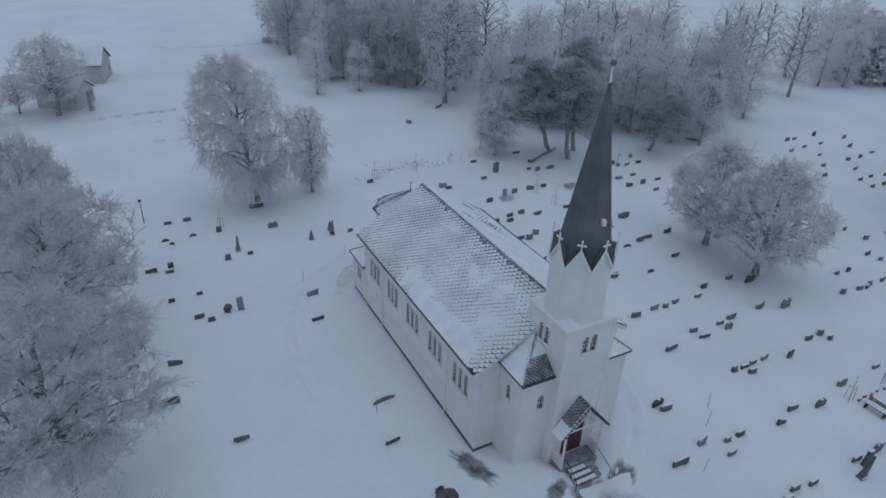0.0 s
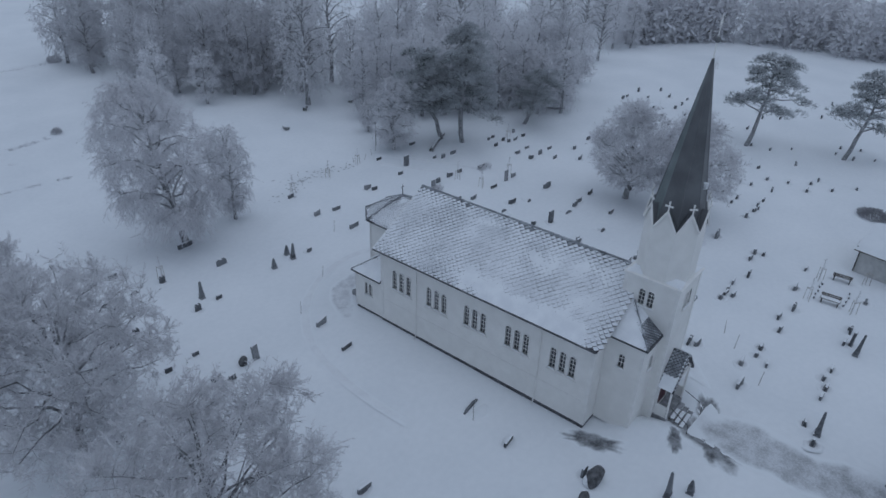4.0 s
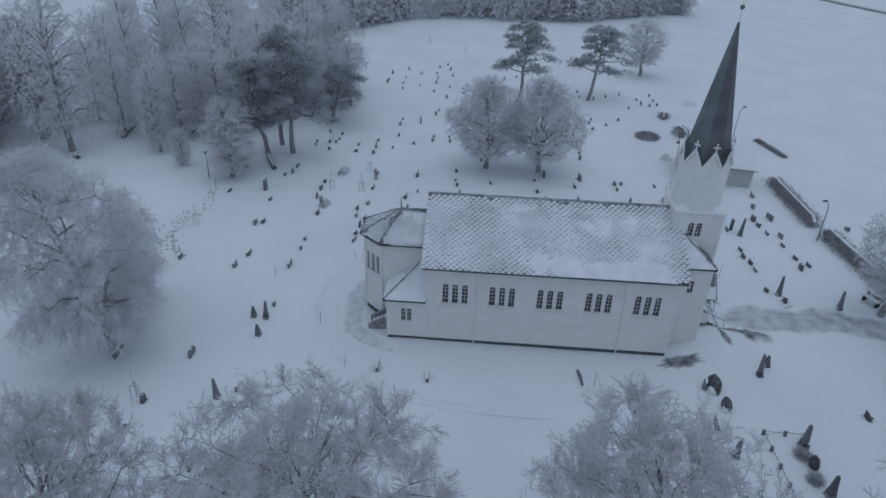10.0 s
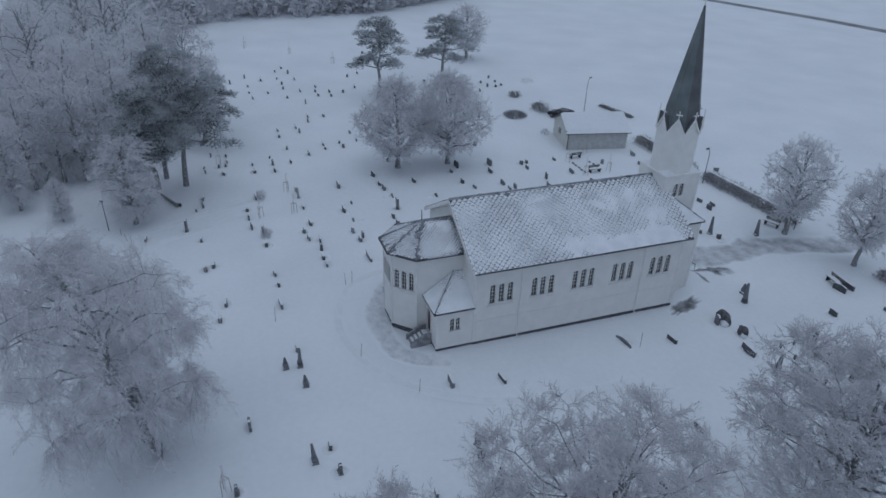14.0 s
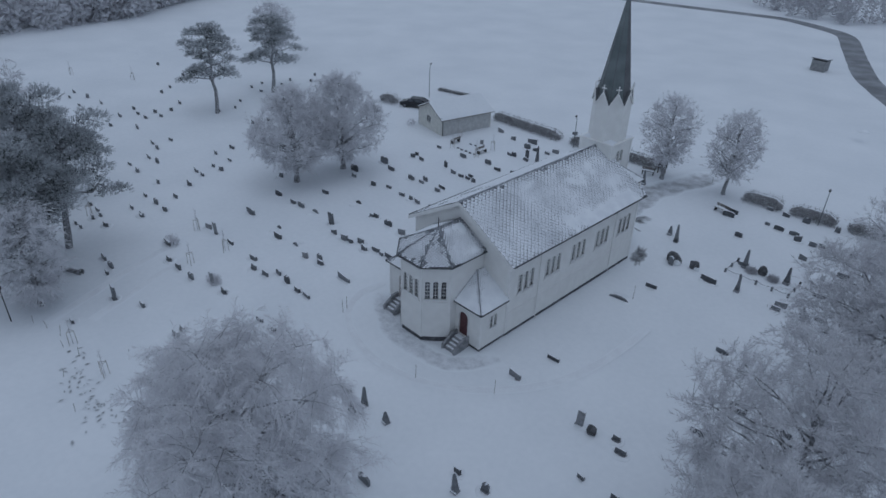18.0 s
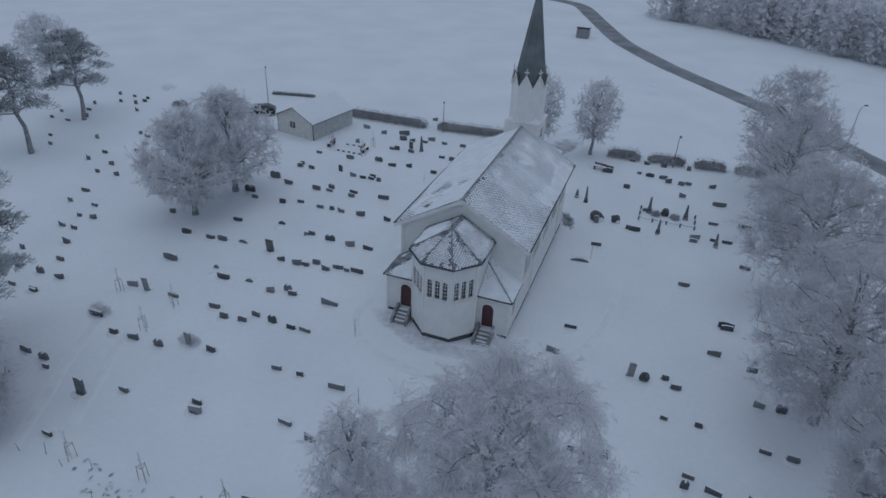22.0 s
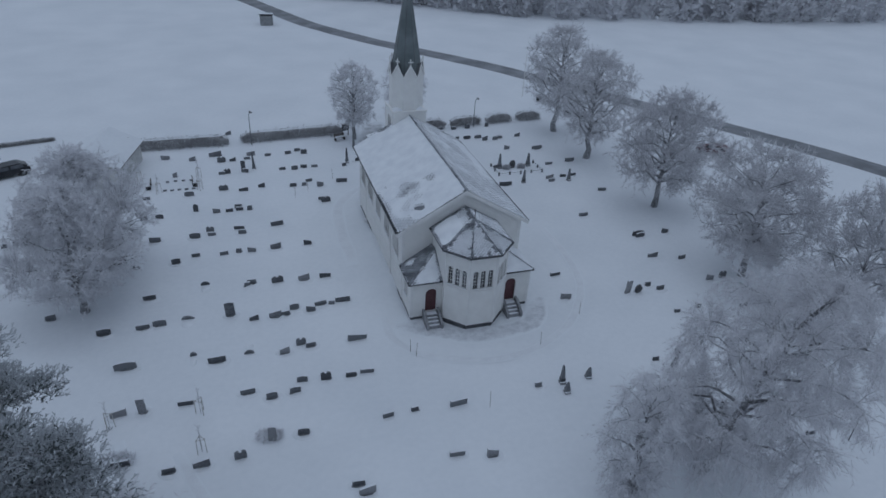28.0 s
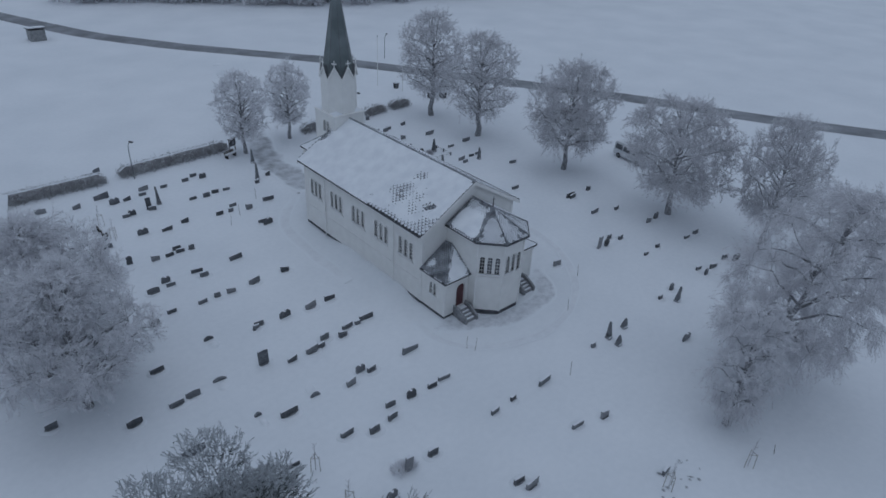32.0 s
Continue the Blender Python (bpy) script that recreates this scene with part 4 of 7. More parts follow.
# ------------------------------------------------ porch
PX0, PX1, PY0, PEZ, PRZ = CX - 1.72, CX + 1.72, 20.95, 3.15, 5.25
for s in (-1, 1):
    xe = CX + s * 1.8
    facet("porch_roof", (xe, PY0, PEZ), (xe, TY0, PEZ), [(CX, TY0, PRZ), (CX, PY0, PRZ)], 0.3, 0.9, 31 + s, "porch roof side with snow slipping off dark slates", bald=(lambda a, t: smooth01(0.9, 1.15, t) * smooth01(0.0, 0.12, a)) if s < 0 else None)
    put("rafter", tube_mesh("rafter", [([(CX, PY0 - 0.03, PRZ - 0.06), (xe, PY0 - 0.03, PEZ - 0.06)], [0.075, 0.075])], M["plinth"], 4, False), church, "dark verge rafter")
    put("brace", tube_mesh("brace", [([(CX + s * 1.1, PY0 + 0.03, PEZ + 0.55), (CX - s * 0.2, PY0 + 0.03, PRZ - 0.45)], [0.05, 0.05])], M["white_trim"], 4, False), church, "white porch brace")
    put("porch_post", tube_mesh("porch_post", [([(CX + s * 1.35, PY0 + 0.12, 0.2), (CX + s * 1.35, PY0 + 0.12, PEZ + 0.45)], [0.085, 0.085])], M["white_trim"], 4, False), church, "white porch post")
    part("porch_side", one_box(CX + s * 1.38 - 0.03, CX + s * 1.38 + 0.03, PY0 + 0.2, TY0, 0.5, 1.5), M["white_boards"], church)
    put("handrail", tube_mesh("handrail", [([(CX + s * 1.2, PY0 - 0.05, 1.45), (CX + s * 1.3, PY0 - 1.35, 0.85), (CX + s * 1.3, PY0 - 1.4, 0.0)], [0.025] * 3)], M["iron"], 6), church, "iron handrail")
put("tie_beam", tube_mesh("tie_beam", [([(CX - 1.25, PY0 + 0.03, PEZ + 0.5), (CX + 1.25, PY0 + 0.03, PEZ + 0.5)], [0.06, 0.06])], M["white_trim"], 4, False), church, "white tie beam")
put("king_post", tube_mesh("king_post", [([(CX, PY0 + 0.03, PEZ + 0.5), (CX, PY0 + 0.03, PRZ - 0.1)], [0.05, 0.05])], M["white_trim"], 4, False), church, "white king post")
for s in (-1, 1):
    leaf = part("main_door", one_box(CX + (0.01 if s > 0 else -0.8), CX + (0.8 if s > 0 else -0.01), TY0 + 0.05, TY0 + 0.12, 0.62, 2.85, bevel=0.01), M["red_door"], church, "dark red double door leaf")
    for z0, z1 in ((0.75, 1.45), (1.6, 2.7)):
        part("door_panel", one_box(CX + s * 0.4 - 0.26, CX + s * 0.4 + 0.26, TY0 + 0.03, TY0 + 0.05, z0, z1, bevel=0.01), M["red_door"], leaf)
part("porch_floor", one_box(PX0 + 0.25, PX1 - 0.25, PY0 + 0.05, TY0, -0.3, 0.6, bevel=0.02), M["stone_step"], church, "stone porch floor")
porch_steps = empty("porch_steps", CX, PY0 - 0.6, 0, "worn wooden porch steps, half cleared of snow", "steps")
for k in range(3):
    z = 0.45 - k * 0.17
    part("step", one_box(CX - 0.95, CX + 1.05, PY0 - 0.32 - k * 0.34, PY0 - k * 0.34 + 0.02, z - 0.06, z, bevel=0.012), M["stone_step"], porch_steps)
    part("riser", one_box(CX - 0.9, CX + 1.0, PY0 - 0.02 - k * 0.34, PY0 + 0.0 - k * 0.34, z - 0.3, z - 0.06), M["timber"], porch_steps)
    part("step_snow", one_box(CX - 0.92, CX + 0.25 + 0.2 * k, PY0 - 0.31 - k * 0.34, PY0 - 0.05 - k * 0.34, z + 0.001, z + 0.06, bevel=0.025), M["roof_snow"], porch_steps, "snow left on the tread")

# ---------------------------------------------------------------- trees
def ribbons(starts, dirs, lengths, widths, droop, rng):
    """Twigs as thin tapering blades, all at once."""
    n = len(starts)
    dirs = dirs / np.linalg.norm(dirs, axis=1, keepdims=True)
    side = np.cross(dirs, rng.normal(size=(n, 3)))
    side /= np.linalg.norm(side, axis=1, keepdims=True) + 1e-9
    end = starts + dirs * lengths[:, None]
    end[:, 2] -= droop * lengths
    w = widths[:, None]
    v = np.stack([starts - side * w * 0.5, starts + side * w * 0.5, end + side * w * 0.22, end - side * w * 0.22], axis=1).reshape(-1, 3)
    return v, np.arange(n * 4).reshape(-1, 4)


def blade_mesh(name, v, quads, material, slots=None):
    me = bpy.data.meshes.new(name)
    nq = len(quads)
    me.vertices.add(len(v))
    me.vertices.foreach_set("co", v.astype(np.float32).ravel())
    me.loops.add(nq * 4)
    me.loops.foreach_set("vertex_index", quads.ravel().astype(np.int32))
    me.polygons.add(nq)
    me.polygons.foreach_set("loop_start", (np.arange(nq) * 4).astype(np.int32))
    for m in material if isinstance(material, (list, tuple)) else [material]:
        me.materials.append(m)
    if slots is not None:
        me.polygons.foreach_set("material_index", slots.astype(np.int32))
    me.update()
    me.validate()
    return me


def bent(p, q, rise, rng, n=5, wob=0.06):
    """Points from p to q, bowed upward by rise, with a slight wander."""
    p, q = np.array(p, float), np.array(q, float)
    L = np.linalg.norm(q - p)
    out = []
    for i in range(n + 1):
        t = i / n
        w = p + (q - p) * t
        w = w + np.array([0, 0, rise * 4 * t * (1 - t)])
        if 0 < i < n:
            w = w + rng.normal(size=3) * wob * L * 0.5
        out.append(w)
    return np.array(out)


def crown_radius(kind, q):
    """Outline of a crown: radius as a share of the widest, at height share q."""
    if kind == "birch":
        return max(math.sqrt(max(1 - ((q - 0.5) / 0.53) ** 2, 0.0)), 0.3 * (1 - smooth01(0.9, 1.0, q)))
    if kind == "beech" and q < 0.42:
        return 0.45 + 0.55 * smooth01(0.1, 0.42, q)
    c, k = (0.52, 0.49) if kind == "beech" else (0.58, 0.44)
    return math.sqrt(max(1 - ((q - c) / k) ** 2, 0.0))


def along(b, n, rng):
    """Points and directions at random places along a bough of four points."""
    t = (0.25 + 0.75 * rng.uniform(0.0, 1.0, n)) * 3
    k = np.minimum(t.astype(int), 2)
    d = b[k + 1] - b[k]
    return b[k] + d * (t - k)[:, None], d / (np.linalg.norm(d, axis=1, keepdims=True) + 1e-6)


def sprays(boughs, twigs, blade, width, down, droop, rng, m=10):
    """Feathery sprays: a side shoot with short twigs to either hand, thick with rime."""
    per = max(1, twigs // (len(boughs) * (m + 1)))
    S, D = zip(*(along(b, per, rng) for b in boughs))
    S, D = np.concatenate(S), np.concatenate(D)
    n = len(S)
    D = D * 0.75 + rng.normal(size=(n, 3)) * 0.55
    D[:, 2] += down
    D /= np.linalg.norm(D, axis=1, keepdims=True)
    S = S + rng.normal(size=(n, 3)) * 0.08
    L = rng.uniform(0.8, 2.0, n) * blade
    side = np.cross(D, rng.normal(size=(n, 3)) * 0.5 + np.array([0, 0, 1.0]))
    side /= np.linalg.norm(side, axis=1, keepdims=True) + 1e-9
    f = np.tile(np.linspace(0.08, 1.0, m), n)
    rep = lambda w: np.repeat(w, m, axis=0)
    s2 = rep(S) + rep(D) * (rep(L) * f)[:, None]
    s2[:, 2] -= droop * rep(L) * f * f
    hand = np.tile(np.where(np.arange(m) % 2, 1.0, -1.0), n)
    d2 = rep(D) * 0.75 + rep(side) * (hand * 0.75)[:, None] + rng.normal(size=(n * m, 3)) * 0.28
    l2 = rep(L) * (0.5 - 0.28 * f) * rng.uniform(0.6, 1.2, n * m)
    v1, q1 = ribbons(S, D, L, np.full(n, width * 0.7), droop, rng)
    v2, q2 = ribbons(s2, d2, l2, rng.uniform(0.6, 1.15, n * m) * width, droop, rng)
    return np.concatenate([v1, v2]), np.concatenate([q1, q2 + len(v1)])


def frost_tree(name, seed, h, r, kind, label, twigs=22000, twig_mat="frost_twig", width=0.05, lean=(0.0, 0.0), detail=True, category="tree", blade=0.5, boughs_n=760):
    """A leafless broad tree: trunk, limbs, boughs and a crown of hoar-frosted twigs, at the origin."""
    rng = np.random.default_rng(seed)
    base = {"birch": 0.16, "beech": 0.1, "oak": 0.2}[kind]
    tv, tf = [], []
    lx, ly = lean
    fork = h * {"birch": 0.8, "beech": 0.45, "oak": 0.68}[kind]
    tr = h * {"birch": 0.018, "beech": 0.028, "oak": 0.023}[kind]
    trunk = bent((0, 0, -0.4), (lx * fork, ly * fork, fork), 0, rng, 7, 0.02)
    trunk[0, :2] = 0
    tube(tv, tf, trunk, [tr * 1.45, tr * 1.05] + [tr * (1 - 0.75 * i / 6) for i in range(1, 7)], 8)

    def outline(w, q):
        lump = 1 + 0.26 * noise.noise((math.cos(w) * 1.4 + seed, math.sin(w) * 1.4, q * 3.2)) + 0.12 * noise.noise((math.cos(w) * 4 + seed, math.sin(w) * 4, q * 8))
        return r * crown_radius(kind, q) * lump

    limbs = []
    nl = 26 if detail else 12
    ga = rng.uniform(0, 6.28)
    for i in range(nl):
        f = (i + 0.5) / nl
        zs = h * (base + (fork / h - base) * f ** 0.9)
        p = np.array([np.interp(zs, trunk[:, 2], trunk[:, k]) for k in range(3)])
        w = ga + i * 2.39996 + rng.normal() * 0.25
        q = min(zs / h + rng.uniform(0.08, 0.3) * (1.1 - 0.3 * f), 0.96)
        if kind == "birch":
            q = min(zs / h + rng.uniform(0.04, 0.2), 0.97)
        rad = outline(w, q) * rng.uniform(0.72, 0.9)
        e = np.array([lx * q * h + rad * math.cos(w), ly * q * h + rad * math.sin(w), q * h])
        L = np.linalg.norm(e - p)
        pts = bent(p, e, L * (0.13 if kind == "birch" else 0.06), rng)
        lr = tr * ((0.46 - 0.26 * f) if kind == "birch" else (0.38 - 0.2 * f))
        tube(tv, tf, pts, [lr * (1 - 0.88 * k / 5) + 0.008 for k in range(6)], 5)
        limbs.append(pts)
    for i in range(4 if detail else 2):
        w = rng.uniform(0, 6.28)
        e = np.array([lx * h + 0.15 * r * math.cos(w), ly * h + 0.15 * r * math.sin(w), h * rng.uniform(0.9, 0.98)])
        pts = bent(trunk[-1], e, 0, rng)
        tube(tv, tf, pts, [tr * 0.28 * (1 - 0.8 * k / 5) + 0.006 for k in range(6)], 5)
        limbs.append(pts)
    nodes = np.concatenate([np.array([pts[int(t)] + (pts[min(int(t) + 1, 5)] - pts[int(t)]) * (t - int(t)) for t in np.linspace(1.2, 5, 9)]) for pts in limbs])
    # boughs reach from the nearest limb to points spread through the crown
    thick = len(tf)
    boughs = []
    lowest = {"birch": 0.07, "beech": 0.15, "oak": 0.19}[kind]
    while len(boughs) < boughs_n:
        q = rng.uniform(lowest, 1.0)
        w = rng.uniform(0, 6.283)
        if rng.uniform() > crown_radius(kind, q) ** 1.1 + 0.05:
            continue
        rad = outline(w, q) * rng.uniform(0.02, 1.0) ** 0.52
        e = np.array([lx * q * h + rad * math.cos(w), ly * q * h + rad * math.sin(w), q * h])
        gap = nodes - e
        cost = np.linalg.norm(gap, axis=1) + np.maximum(gap[:, 2], 0) * (0.1 if kind == "birch" else 0.9)
        s = nodes[int(np.argmin(cost))]
        L = np.linalg.norm(e - s)
        b = bent(s, e, L * (0.14 if kind == "birch" else 0.05), rng, 3, 0.1)
        if detail:
            tube(tv, tf, b, [0.016, 0.013, 0.01, 0.006], 3)
        boughs.append(b)
    down = {"birch": -0.12, "beech": 0.12, "oak": 0.28}[kind]
    if detail:
        v, q = sprays(boughs, twigs, blade, width, down, 0.25 if kind == "birch" else 0.03, rng)
    else:
        per = max(1, twigs // len(boughs))
        S, D = [], []
        for b in boughs:
            s, d = along(b, per, rng)
            out = d * 0.7 + rng.normal(size=(per, 3)) * 0.62
            out[:, 2] += down
            S.append(s + rng.normal(size=(per, 3)) * 0.35)
            D.append(out)
        S, D = np.concatenate(S), np.concatenate(D)
        ln = rng.uniform(0.35, 1.0, len(S)) * blade
        v, q = ribbons(S, D, ln, rng.uniform(0.6, 1.2, len(S)) * width, 0.08, rng)
    tree = empty(name, 0, 0, 0, label, category)
    put("trunk", mesh_data("trunk", tv, tf, [M["bark"], M["rimed_bough"]], True, [0] * thick + [1] * (len(tf) - thick)), tree, "dark rimed trunk with spreading limbs")
    put("crown", blade_mesh("crown", v, q, M[twig_mat]), tree, "crown of hoar-frosted twigs")
    return tree


def pine_tree(name, seed, h, r, label, limbs_n=17, frost=0.35, low=0.36, lean=(0.0, 0.0), shoots=44, side=0.0, reach=0.22):
    """A pine: crooked bare trunk, a few long limbs, and separate flat pads of upturned shoots, dark inside and rimed outside."""
    rng = np.random.default_rng(seed)
    tv, tf = [], []
    lx, ly = lean
    trunk = bent((0, 0, -0.4), (lx * h, ly * h, h * 0.93), 0, rng, 7, 0.035)
    trunk[:, 0] += 0.3 * lx * h * np.sin(np.linspace(0, math.pi, 8))
    tr = h * 0.021
    tube(tv, tf, trunk, [tr * (1.25 - 1.1 * i / 7) for i in range(8)], 8)
    centres, sizes, outs = [], [], []
    for i in range(limbs_n):
        f = (i + 0.5) / limbs_n
        zs = h * (low + (0.93 - low) * f)
        p = np.array([np.interp(zs, trunk[:, 2], trunk[:, k]) for k in range(3)])
        w = i * 2.4 + rng.normal() * 0.45
        rad = r * (0.55 + 0.55 * math.sin(math.pi * min(0.25 + f * 0.7, 1))) * rng.uniform(0.5, 1.12) * (1 - 0.42 * f) * (1 + reach * math.cos(w - side))
        e = p + np.array([rad * math.cos(w), rad * math.sin(w), rad * rng.uniform(-0.22, 0.30)])
        pts = bent(p, e, rad * 0.1, rng, 5, 0.09)
        tube(tv, tf, pts, [tr * 0.42 * (1 - 0.8 * k / 5) for k in range(6)], 5)
        out = np.array([math.cos(w), math.sin(w), 0.0])
        across = np.array([-out[1], out[0], 0.0])
        for t in (0.42, 0.62, 0.78, 0.9, 1.0):
            if t < 0.5 and rng.uniform() < 0.4:
                continue
            k = min(int(t * 5), 4)
            q = pts[k] + (pts[k + 1] - pts[k]) * (t * 5 - k)
            q = q + across * rng.normal() * 0.42 * (0.6 + rad * 0.14) + np.array([0, 0, rng.normal() * 0.22])
            centres.append(q)
            sizes.append(rng.uniform(0.6, 1.1) * (0.7 + 0.07 * h / 2))
            outs.append(out)
            tube(tv, tf, [pts[k], q], [tr * 0.1, tr * 0.05], 3)
    for i in range(5):
        w = rng.uniform(0, 6.28)
        o = np.array([math.cos(w), math.sin(w), 0.0])
        centres.append(trunk[-1] + o * rng.uniform(0.1, 0.26) * r + np.array([0, 0, rng.uniform(-0.05, 0.05) * h]))
        sizes.append(rng.uniform(0.6, 0.95))
        outs.append(o)
    m = 7
    n = len(centres)
    C, R, O = np.repeat(np.array(centres), shoots, axis=0), np.repeat(np.array(sizes), shoots), np.repeat(np.array(outs), shoots, axis=0)
    ns = n * shoots
    an, q = rng.uniform(0, 6.283, ns), np.sqrt(rng.uniform(0, 1, ns))
    off = np.stack([np.cos(an) * q * R, np.sin(an) * q * R, 0.46 * R * (1 - q * q) - 0.3 * R * rng.uniform(0, 1, ns)], axis=1)
    S = C + off
    d = np.stack([np.cos(an) * q * 0.75, np.sin(an) * q * 0.75, 0.75 - 0.3 * q], axis=1) + O * 0.35 + rng.normal(size=(ns, 3)) * 0.28
    d /= np.linalg.norm(d, axis=1, keepdims=True)
    f = np.tile(np.linspace(0.0, 0.42, m), ns)
    rep = lambda w: np.repeat(w, m, axis=0)
    start = rep(S) + rep(d) * f[:, None]
    v, quads = ribbons(start, rep(d) + rng.normal(size=(ns * m, 3)) * 0.5, rng.uniform(0.13, 0.22, ns * m), rng.uniform(0.045, 0.075, ns * m), 0.0, rng)
    # rime sits on the shoots that face the wind and on their tips
    wind = (off[:, 0] * 0.5 - off[:, 1] * 0.85) / (R + 0.01)
    pad = np.repeat(rng.uniform(size=n), shoots)
    rimed = (rep(0.5 * pad + 0.3 * wind + 0.3 * q + 0.14 * rng.uniform(size=ns)) + (f - 0.18) * 0.9 + rng.uniform(-0.05, 0.05, ns * m)) > (1 - frost) * 0.8
    tree = empty(name, 0, 0, 0, label, "tree")
    put("trunk", mesh_data("trunk", tv, tf, M["bark"], True), tree, "slender dark trunk with crooked limbs")
    put("crown", blade_mesh("crown", v, quads, [M["needles"], M["frost_needles"]], rimed.astype(np.int32)), tree, "flat pads of dark needles edged with rime")
    return tree


def plant(proto, x, y, turn, scale=1.0, scale_z=None, sink=0.0):
    ob = copy_thing(proto, pose(x, y, height(x, y) - sink, 0, 0, turn))
    ob.scale = (scale, scale, scale_z or scale)
    return ob


def place(proto, x, y, turn=0.0):
    proto.matrix_basis = pose(x, y, height(x, y), 0, 0, turn)
    return proto


# the row of old trees along the western edge
lime_a = frost_tree("lime_tree", 11, 13.5, 6.2, "oak", "old broad tree thick with hoar frost", 50000, "rimed_twig", 0.056, blade=0.6, boughs_n=540)
lime_b = frost_tree("lime_tree", 12, 12.8, 6.6, "oak", "old broad tree thick with hoar frost", 50000, "rimed_twig", 0.056, lean=(-0.04, 0.04), blade=0.6, boughs_n=540)
lime_c = frost_tree("lime_tree", 13, 14.8, 5.1, "oak", "tall narrow tree thick with hoar frost", 34000, "rimed_twig", 0.052, blade=0.6, boughs_n=540)
for ob in (lime_a, lime_b, lime_c):
    tagged(ob, group="row of old trees along the churchyard")
place(lime_a, -5.8, 31.9, 20).scale = (1.06, 0.87, 0.98)
place(lime_b, -5.8, 47.0, 150)
place(lime_c, -5.0, 7.0, 80)
plant(lime_c, -4.8, 17.2, 250, 0.98, 0.94)
plant(lime_a, -7.1, 57.0, 200, 0.68, 1.0)

birch = frost_tree("birch_tree", 21, 15.8, 5.6, "birch", "large weeping birch white with hoar frost", 70000, "birch_twig", 0.044, lean=(-0.09, 0.15), boughs_n=700, blade=0.6)
place(birch, 12.9, 66.1, 0)
small_birch = frost_tree("birch_tree", 22, 10.0, 2.2, "birch", "small slender birch white with hoar frost", 19000, boughs_n=360)
place(small_birch, 19.3, 67.4, 0)

beech = frost_tree("beech_tree", 31, 11.4, 5.2, "beech", "round-crowned tree with fine frosted twigs", 50000, width=0.06, boughs_n=820)
tagged(beech, group="pair of round trees")
place(beech, 51.9, 32.7, 10)
plant(beech, 52.2, 39.2, 130, 0.95, 0.98)

young = frost_tree("young_tree", 41, 10.2, 3.5, "oak", "young frosted tree beside the entrance path", 17000, width=0.065, boughs_n=380)
tagged(young, group="pair of young trees by the path")
place(young, 24.0, 5.3, 60)
plant(young, 16.8, 3.6, 200, 0.9, 0.97)
plant(young, 102.5, 10.5, 100, 1.3, 1.0)

pine_a = pine_tree("pine_tree", 51, 12.6, 5.0, "tall leaning pine with dark needles edged with rime", 23, 0.62, 0.30, (-0.27, -0.03), 42, math.pi, 0.6)
pine_b = pine_tree("pine_tree", 52, 13.5, 4.9, "tall pine with dark needles edged with rime", 23, 0.62, 0.32, (-0.13, -0.09), 46, 3.6, 0.35)
pine_c = pine_tree("pine_tree", 53, 12.6, 5.1, "spreading pine with a leaning trunk standing alone", 22, 0.55, 0.32, (0.13, 0.0), 42)
for ob in (pine_a, pine_b):
    tagged(ob, group="stand of pines by the graves")
place(pine_a, 52.4, 66.8, 0)
place(pine_b, 53.3, 63.9, 0)
place(pine_c, 80.4, 34.4, -30)
plant(pine_c, 84.1, 22.7, -55, 0.98, 0.94)
plant(pine_b, 55.8, 66.0, 0, 0.9, 1.14)
plant(pine_b, 65.5, 61.9, 70, 0.85, 0.6)

# frosted birches and thin woodland behind the pines
wood_birch = frost_tree("wood_birch", 61, 16.0, 4.6, "birch", "birch at the wood's edge, white with frost", 5200, width=0.10, blade=0.75, boughs_n=260)
tagged(wood_birch, group="frosted trees at the wood's edge")
place(wood_birch, 52.0, 96.0, 0)
wood_thin = frost_tree("wood_tree", 62, 12.5, 3.3, "birch", "slender leafless tree rimed with frost", 2500, "frost_twig", 0.12, detail=False, blade=0.85, boughs_n=170)
tagged(wood_thin, group="frosted trees at the wood's edge")
place(wood_thin, 57.0, 74.5, 0)
plant(small_birch, 44.7, 68.8, 120, 1.3, 0.92)
edge_birch = frost_tree("wood_birch", 64, 17.5, 4.8, "birch", "tall birch white with hoar frost at the wood's edge", 17000, width=0.075, blade=0.6, boughs_n=420)
tagged(edge_birch, group="frosted trees at the wood's edge")
place(edge_birch, 48.3, 90.0, 40)
plant(small_birch, 50.2, 79.8, 30, 0.9, 1.05)
plant(small_birch, 46.8, 75.5, 200, 0.55, 0.45)
wood_dark = frost_tree("wood_tree", 63, 13.5, 4.2, "birch", "leafless tree deep in the wood, lightly rimed", 2400, "thin_frost_twig", 0.135, detail=False, blade=0.95, boughs_n=160)
tagged(wood_dark, group="dark trees deep in the wood")
place(wood_dark, 47.0, 112.0, 0)
rw = random.Random(7)


def grove(protos, n, x0, x1, y0, y1, keep, s0=0.8, s1=1.2, apart=3.2):
    """Scatters trees in a rectangle where keep() allows, no two too close."""
    done = []
    for _ in range(n * 30):
        if len(done) >= n:
            break
        x, y = rw.uniform(x0, x1), rw.uniform(y0, y1)
        if not keep(x, y) or any(math.hypot(x - a, y - b) < apart for a, b in done):
            continue
        done.append((x, y))
        s = rw.uniform(s0, s1)
        plant(protos[len(done) % len(protos)], x, y, rw.uniform(0, 360), s, s * rw.uniform(0.9, 1.15), 0.1)


